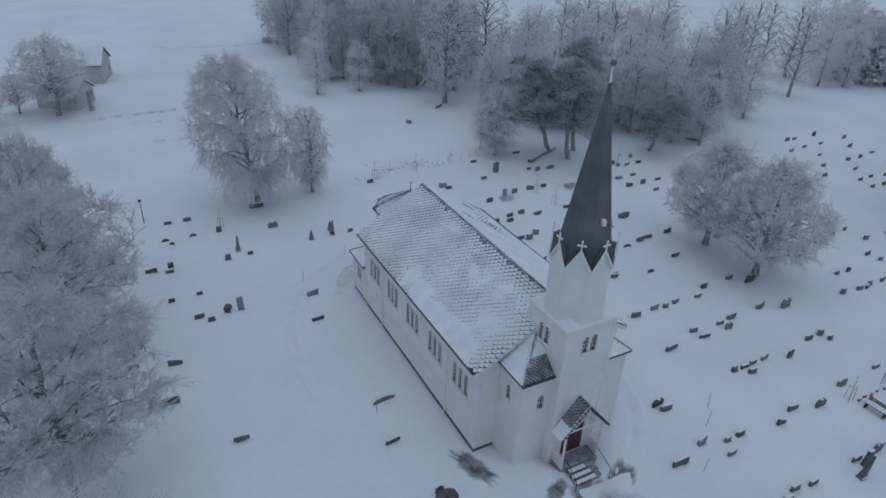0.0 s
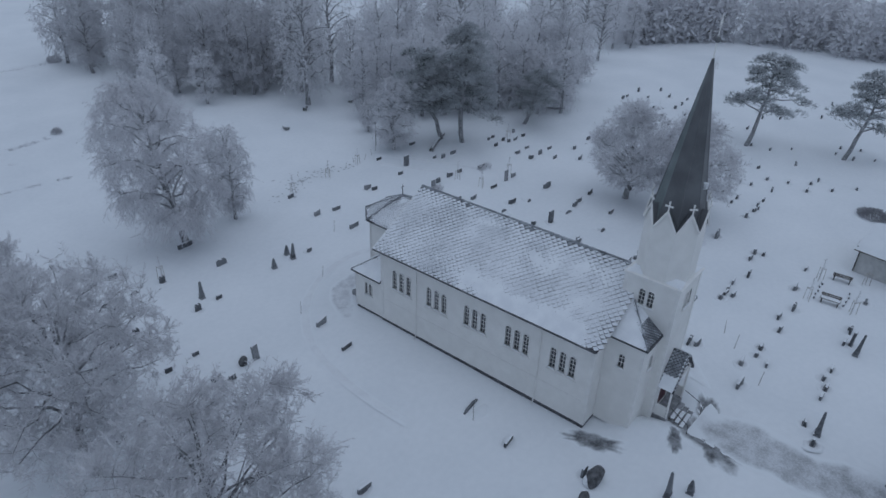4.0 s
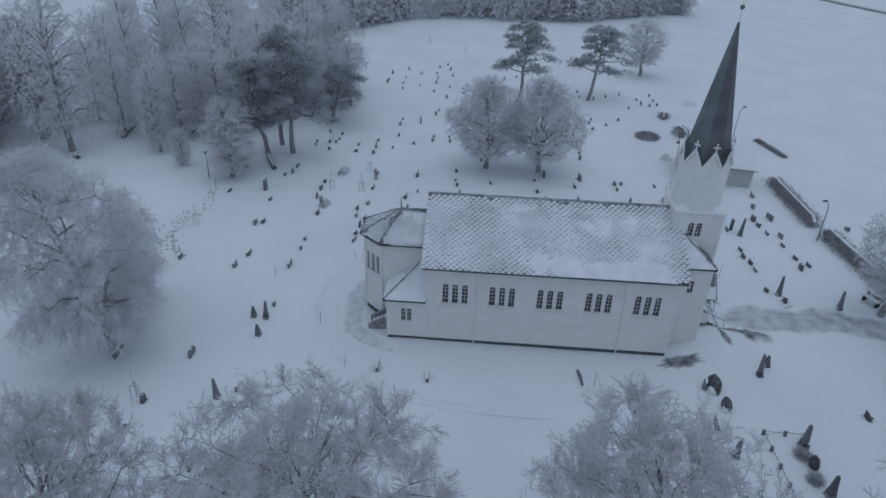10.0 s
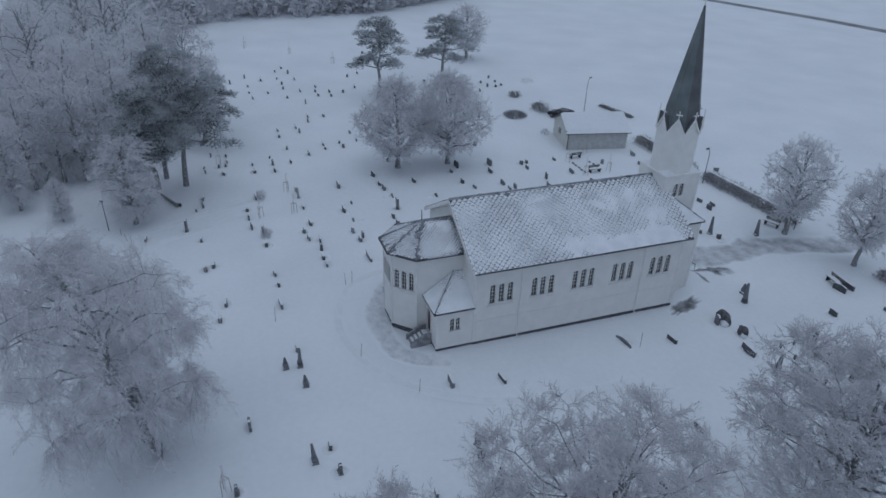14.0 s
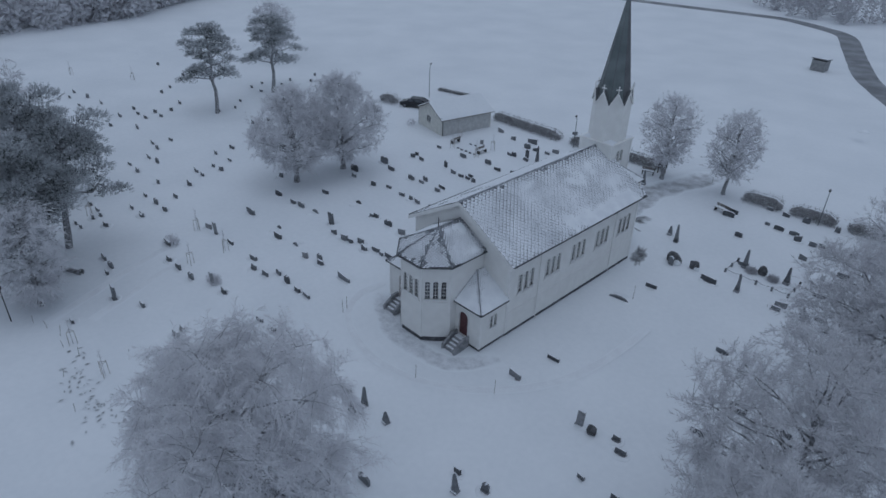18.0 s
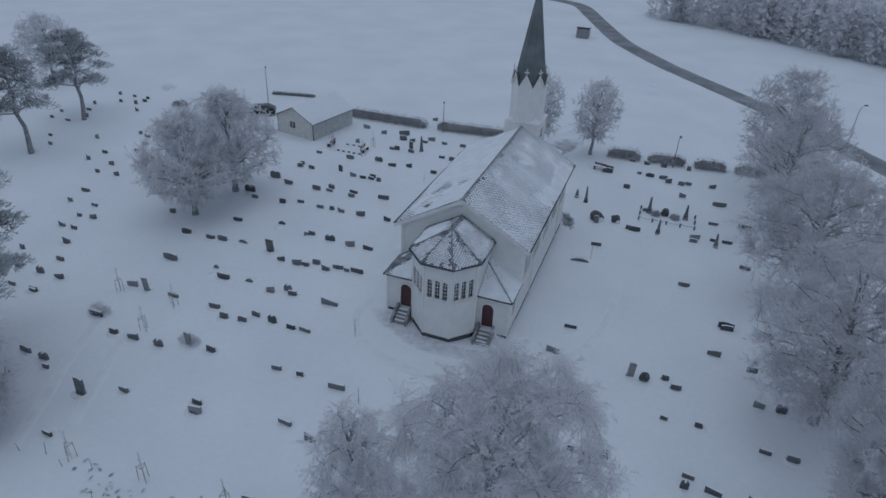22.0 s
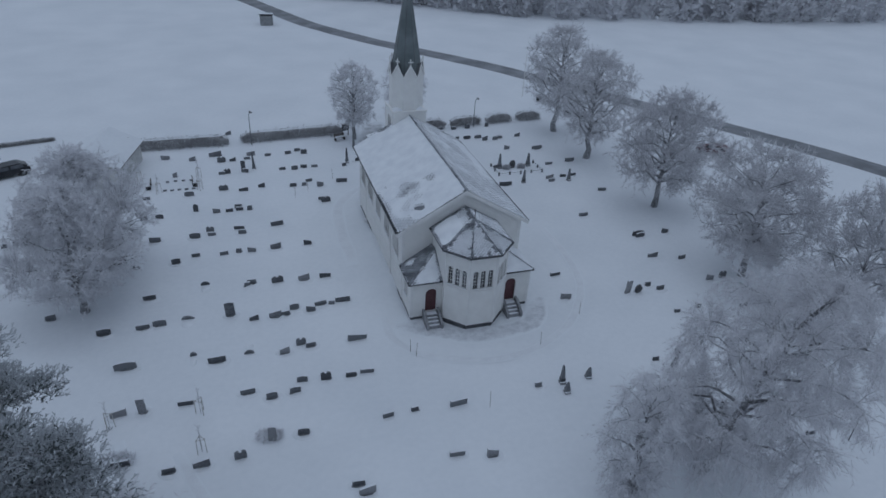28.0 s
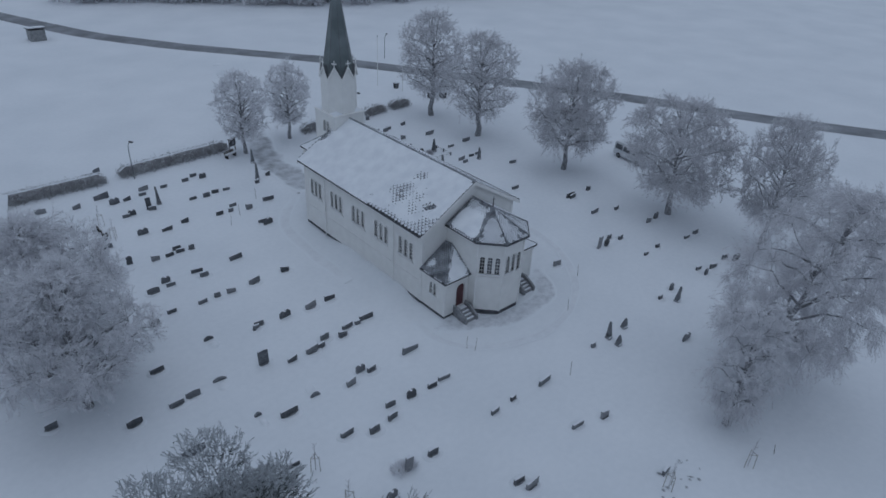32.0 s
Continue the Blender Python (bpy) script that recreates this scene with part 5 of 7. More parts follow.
# light frosted wood between the pines and the hill, dark wood to its west
grove([wood_thin, wood_thin, wood_birch], 26, 52, 100, 68, 100, lambda x, y: y > 138 - 0.85 * x and y > 70 and x + y > 132, 0.75, 1.15)
grove([wood_dark], 34, 34, 62, 100, 140, lambda x, y: y > 99 + abs(x - 42) * 0.25, 0.8, 1.15, 2.8)
grove([wood_thin, wood_dark], 12, 30, 62, 100, 112, lambda x, y: True, 0.6, 0.95)
grove([wood_thin, wood_birch], 12, 88, 125, 66, 96, lambda x, y: True, 0.7, 1.0, 4.5)
for x, y, s in [(67.5, 68.5, 1.0), (70.5, 66.0, 0.95), (72.5, 69.5, 1.05), (69.0, 72.5, 1.1), (74.5, 66.5, 0.8), (63.0, 70.5, 1.0), (60.0, 72.5, 0.95), (66.0, 75.5, 1.1), (71.5, 75.5, 1.05)]:
    plant(wood_thin, x, y, rw.uniform(0, 360), s * 1.1, s, 0.1)
for x, y, s in [(73.5, 60.5, 0.85), (77.0, 62.5, 0.95), (80.0, 65.5, 1.0), (76.0, 67.0, 1.1), (70.5, 62.8, 0.8)]:
    plant(wood_dark if x > 76.5 else wood_thin, x, y, rw.uniform(0, 360), s * 1.05, s * 1.05, 0.1)
rt = random.Random(23)
for i in range(11):
    x, y, s = 55.5 + 5.2 * (i % 3) + rt.uniform(-1.6, 1.6), 75.5 + 3.6 * (i // 3) + rt.uniform(-1.3, 1.3), rt.uniform(0.68, 0.95)
    plant(wood_thin, x, y, rt.uniform(0, 360), s, s * rt.uniform(0.95, 1.15), 0.1)
plant(young, -6.0, 105.2, 40, 1.45, 1.05)
plant(young, -14.0, 103.0, 10, 0.7, 0.65)
plant(young, -11.0, 108.0, 90, 0.6, 0.55)


def wood_edge(name, line, n, h, depth, label, material, seed, k=200, broad=1.0):
    """A far wood: many trees of bare boughs in one mesh."""
    rng = np.random.default_rng(seed)
    S, D = [], []
    tv, tf = [], []
    seg = [(math.hypot(b[0] - a[0], b[1] - a[1]), a, b) for a, b in zip(line, line[1:])]
    total = sum(s[0] for s in seg)
    for i in range(n):
        u = rng.uniform(0, total)
        for L, a, b in seg:
            if u <= L:
                break
            u -= L
        t = u / L
        nx, ny = (b[1] - a[1]) / L, -(b[0] - a[0]) / L
        w = rng.uniform(0, 1) ** 1.8 * depth
        x, y = a[0] + (b[0] - a[0]) * t + nx * w, a[1] + (b[1] - a[1]) * t + ny * w
        th = h * rng.uniform(0.6, 1.1)
        r = th * rng.uniform(0.2, 0.32)
        tube(tv, tf, [(x, y, -0.3), (x + rng.normal() * 0.3, y, th * 0.8)], [th * 0.011, th * 0.004], 4)
        z = rng.uniform(0.02, 1.0, k)
        rad = r * np.sqrt(np.maximum(1 - ((z - 0.5) / 0.52) ** 2, 0.02)) * rng.uniform(0.25, 1.0, k) ** 0.6
        an = rng.uniform(0, 6.283, k)
        S.append(np.stack([x + rad * np.cos(an), y + rad * np.sin(an), z * th], axis=1))
        D.append(np.stack([np.cos(an), np.sin(an), rng.normal(0.5, 0.5, k)], axis=1) + rng.normal(size=(k, 3)) * 0.4)
    S, D = np.concatenate(S), np.concatenate(D)
    v, q = ribbons(S, D, rng.uniform(0.7, 1.7, len(S)), rng.uniform(0.24, 0.54, len(S)) * broad, 0.1, rng)
    wood = empty(name, *line[len(line) // 2], 0, label, "woodland", kind="stuff")
    put("trunks", mesh_data("trunks", tv, tf, M["rimed_twig"], True), wood)
    put("crowns", blade_mesh("crowns", v, q, M[material]), wood)
    return wood


# besides frost, the pale frost_twig colour paints mist into the first two woods
wood_edge("far_wood", [(178, -20), (164, 4), (153, 18), (149, 38), (147, 58), (138, 66), (124, 76)], 240, 13, 34, "misty leafless wood beyond the field", "frost_twig", 3, 190, 1.5)
wood_edge("far_wood", [(-260, -50), (-180, -57), (-97, -61), (-60, -66), (-33, -72), (-8, -90), (18, -103)], 360, 13, 40, "misty leafless wood across the road", "frost_twig", 4, 190, 1.8)
wood_edge("far_wood", [(44, -118), (75, -135), (120, -150)], 60, 12, 30, "misty wood on the far side of the road", "thin_frost_twig", 5)


# ---------------------------------------------------------------- gravestones
def snow_cap(w, d, z, round_top=0.0):
    """A soft cap of snow for the top of a stone."""
    bm = bmesh.new()
    n = 8
    rows = []
    for i in range(n + 1):
        u = 2 * i / n - 1
        zz = z + round_top * (1 - u * u)
        e = 0.055 * (1 - abs(u) ** 6)
        rows.append([bm.verts.new((u * w * 0.49, v * d * 0.48, zz + (e if v == 0 else 0.002))) for v in (-1, 0, 1)])
    for a, b in zip(rows, rows[1:]):
        for k in range(2):
            bm.faces.new((a[k], b[k], b[k + 1], a[k + 1]))
    bmesh.ops.recalc_face_normals(bm, faces=bm.faces)
    return bm


def foot_drift(w, seed):
    """A low uneven collar of snow blown up round the foot of a stone."""
    v, f = [], []
    rings = ((0.42, 0.06), (0.62, 0.10), (0.82, 0.06), (1.0, -0.06))
    n = 18
    for q, z in rings:
        for k in range(n):
            a = 2 * math.pi * k / n
            e = 1 + 0.22 * noise.noise((math.cos(a) * 1.5 + seed, math.sin(a) * 1.5, 3.0))
            v.append((math.cos(a) * (w / 2 + 0.42) * q * e, math.sin(a) * 0.72 * q * e, z * (1 + 0.5 * noise.noise((math.cos(a) * 1.2, math.sin(a) * 1.2, seed)))))
    for r in range(len(rings) - 1):
        for k in range(n):
            f.append((r * n + k, r * n + (k + 1) % n, (r + 1) * n + (k + 1) % n, (r + 1) * n + k))
    return mesh_data("snow_drift", v, [tuple(reversed(q)) for q in f], M["snow"], True)


def headstone(w, h, d, shape, material, label):
    """A gravestone at the origin, its face to the north and south."""
    g = empty("gravestone", 0, 0, 0, label, "gravestone", "gravestones in the churchyard")
    pts = [(-w / 2, -0.35), (w / 2, -0.35)]
    rt = {"flat": 0.0, "arched": w * 0.08, "round": w * 0.34, "slope": 0.0, "wave": w * 0.1}[shape]
    n = 9
    for i in range(n):
        u = 1 - 2 * i / (n - 1)
        z = h + rt * (1 - u * u) - (0.02 if abs(u) > 0.99 else 0.0)
        if shape == "slope":
            z = h + 0.1 * u
        if shape == "wave":
            z = h + rt * (1 - u * u) - 0.05 * math.cos(u * 6)
        pts.append((u * w / 2, z))
    bm = bmesh.new()
    prism(bm, pts, -d / 2, d / 2)
    bmesh.ops.bevel(bm, geom=[e for e in bm.edges if abs(e.calc_face_angle(0) - math.pi / 2) < 0.3], offset=0.012, segments=1, affect="EDGES")
    part("stone", bm, material, g)
    part("base", one_box(-w / 2 - 0.08, w / 2 + 0.08, -d / 2 - 0.08, d / 2 + 0.08, -0.3, 0.07, bevel=0.015), M["grey_granite"], g)
    put("snow_drift", foot_drift(w, w * 7 + h * 3), g, "snow blown up round the foot")
    cap = snow_cap(w, d, h - (0.04 if shape == "wave" else 0.0), rt)
    if shape == "slope":
        for v in cap.verts:
            v.co.z += 0.1 * v.co.x * 2 / w
    part("snow_cap", cap, M["roof_snow"], g, "cap of snow", True)
    return g


def obelisk(h, w, label, name="obelisk"):
    g = empty(name, 0, 0, 0, label, "gravestone", "gravestones in the churchyard")
    part("base", one_box(-w * 0.76, w * 0.76, -w * 0.76, w * 0.76, -0.3, 0.22, bevel=0.02), M["grey_granite"], g)
    part("plinth_block", one_box(-w * 0.62, w * 0.62, -w * 0.62, w * 0.62, 0.22, 0.55, bevel=0.03), M["granite"], g)
    bm = bmesh.new()
    lo = [bm.verts.new((x * w * 0.5, y * w * 0.5, 0.55)) for x, y in ((-1, -1), (1, -1), (1, 1), (-1, 1))]
    hi = [bm.verts.new((x * w * 0.24, y * w * 0.24, h - w * 0.4)) for x, y in ((-1, -1), (1, -1), (1, 1), (-1, 1))]
    t = bm.verts.new((0, 0, h))
    for i in range(4):
        j = (i + 1) % 4
        bm.faces.new((lo[i], lo[j], hi[j], hi[i]))
        bm.faces.new((hi[i], hi[j], t))
    part("shaft", bm, M["granite"], g, "tapering dark stone shaft")
    part("snow_cap", one_box(-w * 0.88, w * 0.88, -w * 0.88, -w * 0.5, 0.251, 0.31, bevel=0.03), M["roof_snow"], g, "snow on the base ledge")
    return g


def rough_stone(w, h, seed, label):
    """A memorial boulder of natural stone, capped with snow."""
    g = empty("memorial_boulder", 0, 0, 0, label, "gravestone", "gravestones in the churchyard")
    bm = bmesh.new()
    bmesh.ops.create_icosphere(bm, subdivisions=3, radius=1.0)
    for v in bm.verts:
        k = 1 + 0.28 * noise.noise(v.co * 1.3 + Vector((seed, 0, 0))) + 0.1 * noise.noise(v.co * 4 + Vector((seed, 3, 0)))
        v.co = Vector((v.co.x * w / 2 * k, v.co.y * w * 0.3 * k, v.co.z * h * 0.55 * k + h * 0.42))
    part("stone", bm, M["boulder"], g)
    bm = bmesh.new()
    bmesh.ops.create_icosphere(bm, subdivisions=3, radius=1.0)
    for v in bm.verts:
        k = 1 + 0.28 * noise.noise(v.co * 1.3 + Vector((seed, 0, 0))) + 0.16 * noise.noise(v.co * 2.6 + Vector((seed, 9, 0)))
        v.co = Vector((v.co.x * w * 0.27 * k + w * 0.27, v.co.y * w * 0.2 * k - w * 0.12, v.co.z * h * 0.3 * k + h * 0.26))
    part("snow_cap", bm, M["roof_snow"], g, "snow drifted over the lee side", True)
    return g


def drifted_stone(w, label):
    """A stone all but buried: its back shows under a mound of drifted snow."""
    g = empty("gravestone", 0, 0, 0, label, "gravestone", "gravestones in the churchyard")
    bm = bmesh.new()
    prism(bm, [(-w / 2, -0.3), (w / 2, -0.3), (w / 2, 0.12), (w * 0.2, 0.3), (-w * 0.1, 0.34), (-w * 0.38, 0.24), (-w / 2, 0.08)], -0.08, 0.08)
    part("stone", bm, M["granite"], g)
    bm = bmesh.new()
    bmesh.ops.create_icosphere(bm, subdivisions=3, radius=1.0)
    for v in bm.verts:
        v.co = Vector((v.co.x * w * 0.8, v.co.y * 0.7 - 0.8, v.co.z * 0.3 * (1 + 0.2 * noise.noise(v.co * 2)) - 0.1 - 0.35 * (v.co.x ** 2 + v.co.y ** 2) ** 2 * (v.co.z > -0.2)))
    part("snow_mound", bm, M["snow"], g, "snow drifted against the stone", True)
    return g


STONE_KINDS = {}
SHAPES = ["flat", "arched", "slope", "flat", "slope", "wave", "flat"]
rg = random.Random(5)


def stone_proto(kind, w, k):
    q = round(min(max(w, 0.5), 2.0) / 0.25) * 0.25
    key = (kind, q, k)
    if key in STONE_KINDS:
        return STONE_KINDS[key], False
    grey = k % 5 == 2
    m = M["grey_granite"] if grey else M["granite"]
    tone = "grey" if grey else "dark"
    if kind == "s":
        sh = SHAPES[k % len(SHAPES)]
        g = headstone(q, (0.52 if q < 1.2 else 0.64) + 0.07 * (k % 3) - 0.06, 0.17, sh, m, ("wide " if q > 1.2 else "low ") + tone + {"flat": " square-topped", "arched": " gently arched", "slope": " slant-topped", "round": " round-topped", "wave": " curved"}[sh] + " granite gravestone capped with snow")
    elif kind == "t":
        g = headstone(min(q, 0.75), 1.35, 0.2, "arched", m, "tall upright " + tone + " gravestone standing in snow")
    elif kind == "n":
        g = headstone(0.5, 0.8, 0.16, "round", m, "narrow round-topped " + tone + " gravestone")
    elif kind == "o":
        g = obelisk(1.75 + 0.2 * (k % 3), 0.3, "slim dark stone obelisk standing in snow")
    elif kind == "p":
        g = obelisk(1.15, 0.3, "short dark stone obelisk on a broad base")
    elif kind == "r":
        g = rough_stone(max(q, 0.75), 0.65 + 0.3 * q, k * 3.0, "rough natural memorial boulder with a snow cap")
    else:
        g = drifted_stone(q, "dark gravestone nearly buried in drifted snow")
    STONE_KINDS[key] = g
    return g, True


def grave_row(y0, items):
    """One row of stones along x: (x, offset in y, width, kind)."""
    for x, dy, w, kind in items:
        k = rg.randrange(7) if kind == "s" else rg.randrange(3)
        proto, first = stone_proto(kind, w, k)
        y = y0 + dy
        m = pose(x, y, height(x, y) - rg.uniform(0.0, 0.1) - 0.02, rg.uniform(-4, 4), rg.uniform(-3, 3), rg.uniform(-7, 7) + 180 * rg.randrange(2))
        if first:
            proto.matrix_basis = m
        else:
            copy_thing(proto, m)


def graves():
    grave_row(37.7, [(-3.4, +0.0, 0.7, "s")])
    grave_row(42.8, [(-2.0, +0.0, 0.7, "s")])
    grave_row(46.8, [(-2.3, +0.0, 0.8, "s"), (-3.8, -0.1, 0.8, "s")])
    grave_row(51.3, [(-2.5, +0.0, 0.8, "s"), (-4.2, +0.0, 0.7, "s")])
    grave_row(56.2, [(-1.8, -0.3, 1.0, "s"), (-2.5, +0.5, 1.0, "s")])
    grave_row(67.1, [(26.3, +0.0, 0.7, "s")])
    grave_row(0.6, [(40.2, +0.0, 0.7, "s")])
    grave_row(3.8, [(4.2, -0.2, 0.5, "s"), (7.3, +0.1, 0.8, "s"), (9.4, +0.2, 0.8, "s"), (11.3, -0.1, 0.7, "s")])
    grave_row(8.2, [(1.3, +0.0, 0.7, "s"), (4.1, +0.3, 0.7, "s"), (4.9, +0.7, 0.7, "s"), (6.4, +0.7, 0.7, "s"), (7.1, -0.3, 1.0, "s"), (8.7, -0.3, 1.0, "s"), (10.0, -0.6, 0.5, "s"), (13.8, +0.6, 1.2, "s"), (14.0, -0.5, 1.4, "s"), (24.6, +0.2, 0.5, "o"), (31.19, +0.84, 0.7, "s"), (31.9, -0.2, 0.7, "s"), (33.12, +0.58, 0.7, "s"), (35.65, +0.82, 0.7, "s"), (37.69, +0.31, 1.0, "s"), (41.9, -0.1, 1.5, "s"), (44.6, +0.8, 0.7, "s"), (47.7, -0.2, 1.0, "s")])
    grave_row(9.2, [(38.20, +0.47, 0.7, "s"), (39.9, +0.8, 0.7, "s"), (41.2, +0.9, 1.0, "s")])
    grave_row(12.2, [(4.6, +0.3, 0.8, "s"), (11.0, +0.4, 0.7, "s"), (37.51, +0.48, 0.5, "o"), (38.74, +1.05, 0.6, "t"), (46.4, +1.3, 0.6, "s"), (83.1, -0.8, 0.5, "s"), (85.4, -0.6, 0.5, "s"), (88.1, -0.5, 0.5, "s")])
    grave_row(13.2, [(0.5, +0.0, 1.4, "s"), (25.0, -0.3, 0.5, "s"), (26.3, -0.3, 0.5, "o"), (26.8, +0.6, 0.5, "s"), (30.42, +0.34, 0.7, "s"), (31.72, +0.34, 0.7, "s"), (32.83, +0.69, 0.8, "s"), (34.26, +0.47, 0.7, "s"), (38.58, +0.49, 0.7, "s"), (40.6, +0.4, 0.8, "s"), (41.21, +0.57, 0.8, "s")])
    grave_row(14.2, [(82.9, -0.1, 0.5, "s"), (85.5, +0.1, 0.5, "s")])
    grave_row(17.3, [(-2.1, +0.5, 1.3, "s"), (16.1, +0.3, 0.5, "p"), (31.58, +0.33, 0.7, "s"), (41.10, +0.78, 0.9, "s"), (80.5, -0.8, 0.5, "s"), (88.0, -0.5, 0.6, "s")])
    grave_row(18.3, [(1.1, -0.0, 1.0, "s"), (8.1, -0.3, 0.9, "s"), (14.9, +0.2, 0.5, "o"), (27.91, +0.16, 1.3, "s"), (30.48, +0.88, 0.7, "s"), (32.26, +0.30, 0.5, "s"), (33.50, +0.32, 0.8, "s"), (36.97, -0.17, 0.8, "s"), (39.00, +0.41, 1.0, "s"), (44.72, +0.58, 0.9, "s"), (49.07, +0.71, 0.7, "s")])
    grave_row(19.3, [(86.6, +0.0, 0.7, "s")])
    grave_row(22.1, [(-0.3, -0.0, 0.9, "s"), (1.0, +0.1, 0.7, "s"), (2.9, +0.3, 1.0, "s"), (11.1, +0.0, 0.9, "r"), (30.66, +0.52, 0.9, "s"), (39.68, +0.71, 0.8, "s"), (43.97, +0.71, 0.5, "n"), (84.7, -0.5, 0.7, "s"), (89.3, -0.6, 0.6, "s")])
    grave_row(23.3, [(0.8, +0.1, 0.5, "o"), (3.0, -0.1, 0.7, "s"), (6.6, -0.4, 0.5, "o"), (9.1, +0.0, 1.4, "s"), (13.1, -0.9, 1.4, "r"), (13.0, -0.2, 0.5, "n"), (30.42, -0.07, 0.9, "s"), (38.57, +0.22, 0.6, "s"), (39.60, +0.12, 0.8, "s"), (40.62, +0.23, 0.8, "s"), (41.91, +0.22, 0.8, "s"), (47.48, +0.38, 0.8, "s"), (49.15, -0.35, 0.6, "s"), (49.00, +0.45, 0.7, "s"), (73.6, +0.1, 0.6, "s"), (85.6, +0.6, 0.7, "s"), (88.5, +0.6, 0.5, "s")])
    grave_row(27.0, [(-1.9, -0.2, 1.0, "s"), (36.04, +0.57, 1.3, "s"), (39.78, +0.60, 1.0, "s"), (42.57, +0.61, 0.8, "s"), (49.9, +0.8, 1.3, "s"), (56.8, -0.0, 0.7, "s"), (59.0, -0.2, 0.7, "s"), (59.8, -0.4, 0.5, "s"), (60.7, -0.1, 0.6, "s"), (62.5, -0.2, 0.5, "s"), (66.2, -0.1, 0.6, "s"), (77.4, -0.0, 0.5, "s")])
    grave_row(28.6, [(12.2, -0.5, 0.9, "s"), (39.52, +0.00, 0.7, "s"), (42.42, -0.20, 0.8, "s"), (43.97, +0.00, 0.9, "s"), (47.58, +0.03, 0.9, "s"), (61.2, +0.8, 0.6, "s"), (66.4, +0.8, 0.5, "s"), (83.2, +0.4, 0.6, "s")])
    grave_row(29.5, [(59.6, +0.0, 0.5, "s")])
    grave_row(31.9, [(3.5, +0.5, 0.9, "s"), (13.2, +0.0, 1.7, "b"), (33.5, +0.2, 0.7, "s"), (36.57, +0.36, 0.9, "s"), (38.78, +0.48, 0.8, "s"), (39.98, +0.36, 0.6, "s"), (41.32, +0.52, 0.8, "s"), (43.84, +0.33, 0.8, "s"), (50.4, +0.2, 1.2, "s"), (80.8, -0.7, 0.6, "s")])
    grave_row(33.1, [(45.52, +0.03, 0.8, "s"), (48.99, +0.18, 0.8, "s"), (73.0, -0.3, 0.5, "s"), (80.9, +0.7, 0.5, "s")])
    grave_row(35.1, [(66.6, -0.1, 0.7, "s"), (69.2, +0.1, 0.5, "s")])
    grave_row(37.9, [(-0.2, +0.1, 1.1, "s"), (-0.1, -0.2, 1.2, "s"), (32.7, +0.4, 0.9, "s"), (34.6, +0.5, 0.9, "s"), (36.9, +0.3, 0.9, "s"), (39.1, +0.1, 0.7, "s"), (39.5, +0.4, 0.6, "s"), (43.0, -0.6, 0.8, "b"), (47.4, +0.7, 0.9, "s")])
    grave_row(39.6, [(54.6, +0.2, 0.8, "s"), (66.4, +0.1, 0.9, "s")])
    grave_row(42.5, [(0.8, -0.6, 0.9, "s"), (12.0, +0.4, 0.9, "s"), (31.8, -0.1, 1.3, "s"), (32.8, +0.1, 0.5, "s"), (33.7, -0.0, 1.0, "s"), (34.6, +0.7, 0.7, "s"), (35.9, +0.1, 0.7, "s"), (41.0, -0.1, 0.7, "t"), (44.3, -0.4, 1.0, "b"), (46.4, +0.0, 0.9, "s"), (47.6, +0.2, 0.9, "s"), (50.4, +0.3, 1.0, "s"), (65.9, -0.3, 0.6, "s"), (89.2, +0.5, 0.8, "s")])
    grave_row(43.5, [(36.7, -0.2, 0.7, "s"), (37.5, -0.1, 0.9, "s"), (39.2, -0.1, 0.8, "s"), (62.4, +0.9, 0.6, "s"), (84.4, -0.2, 0.8, "s"), (86.7, -0.1, 0.8, "s")])
    grave_row(46.5, [(4.2, -0.1, 0.6, "s"), (6.7, +0.5, 0.5, "t"), (12.7, +0.1, 0.9, "s"), (43.8, +0.4, 0.6, "b"), (60.8, +0.1, 0.7, "s"), (62.3, +0.1, 0.8, "s"), (87.1, -0.7, 0.8, "s"), (94.3, -0.8, 0.8, "s"), (98.2, -0.2, 0.8, "s"), (101.7, +0.5, 0.8, "s")])
    grave_row(47.8, [(3.4, -0.6, 0.8, "s"), (5.7, -0.7, 0.8, "r"), (31.6, +0.1, 1.6, "s"), (35.2, +0.1, 0.8, "s"), (35.9, -0.3, 0.8, "s"), (37.2, +0.4, 0.8, "s"), (39.8, -0.2, 0.8, "b"), (42.1, +0.3, 1.3, "s"), (48.4, -0.4, 1.6, "s"), (84.0, +0.5, 0.8, "s"), (89.2, +0.5, 0.8, "s"), (91.7, +0.4, 0.8, "s"), (99.6, +0.6, 0.8, "s")])
    grave_row(48.8, [(59.2, +0.2, 0.7, "s"), (95.0, -0.2, 0.8, "s")])
    grave_row(51.4, [(1.7, -0.9, 0.6, "s"), (4.0, -0.7, 0.6, "s"), (31.6, +0.5, 0.9, "s"), (32.8, +0.6, 0.8, "s"), (34.6, +0.5, 0.8, "s"), (36.3, +0.3, 0.8, "s"), (40.1, +0.6, 0.9, "s"), (57.2, +0.2, 0.8, "s"), (62.0, +0.0, 0.5, "s"), (86.9, -0.4, 0.8, "s"), (94.1, -0.0, 0.8, "s")])
    grave_row(52.2, [(36.9, +0.5, 0.7, "s"), (38.5, +0.7, 0.8, "s"), (44.2, -0.1, 0.9, "s"), (46.9, +0.0, 0.6, "t"), (48.4, -0.0, 0.9, "s")])
    grave_row(53.8, [(54.9, +0.0, 1.0, "s"), (84.4, -0.2, 0.8, "s"), (87.5, +0.1, 0.8, "s"), (91.0, -0.0, 0.8, "s"), (96.4, +0.1, 0.8, "s")])
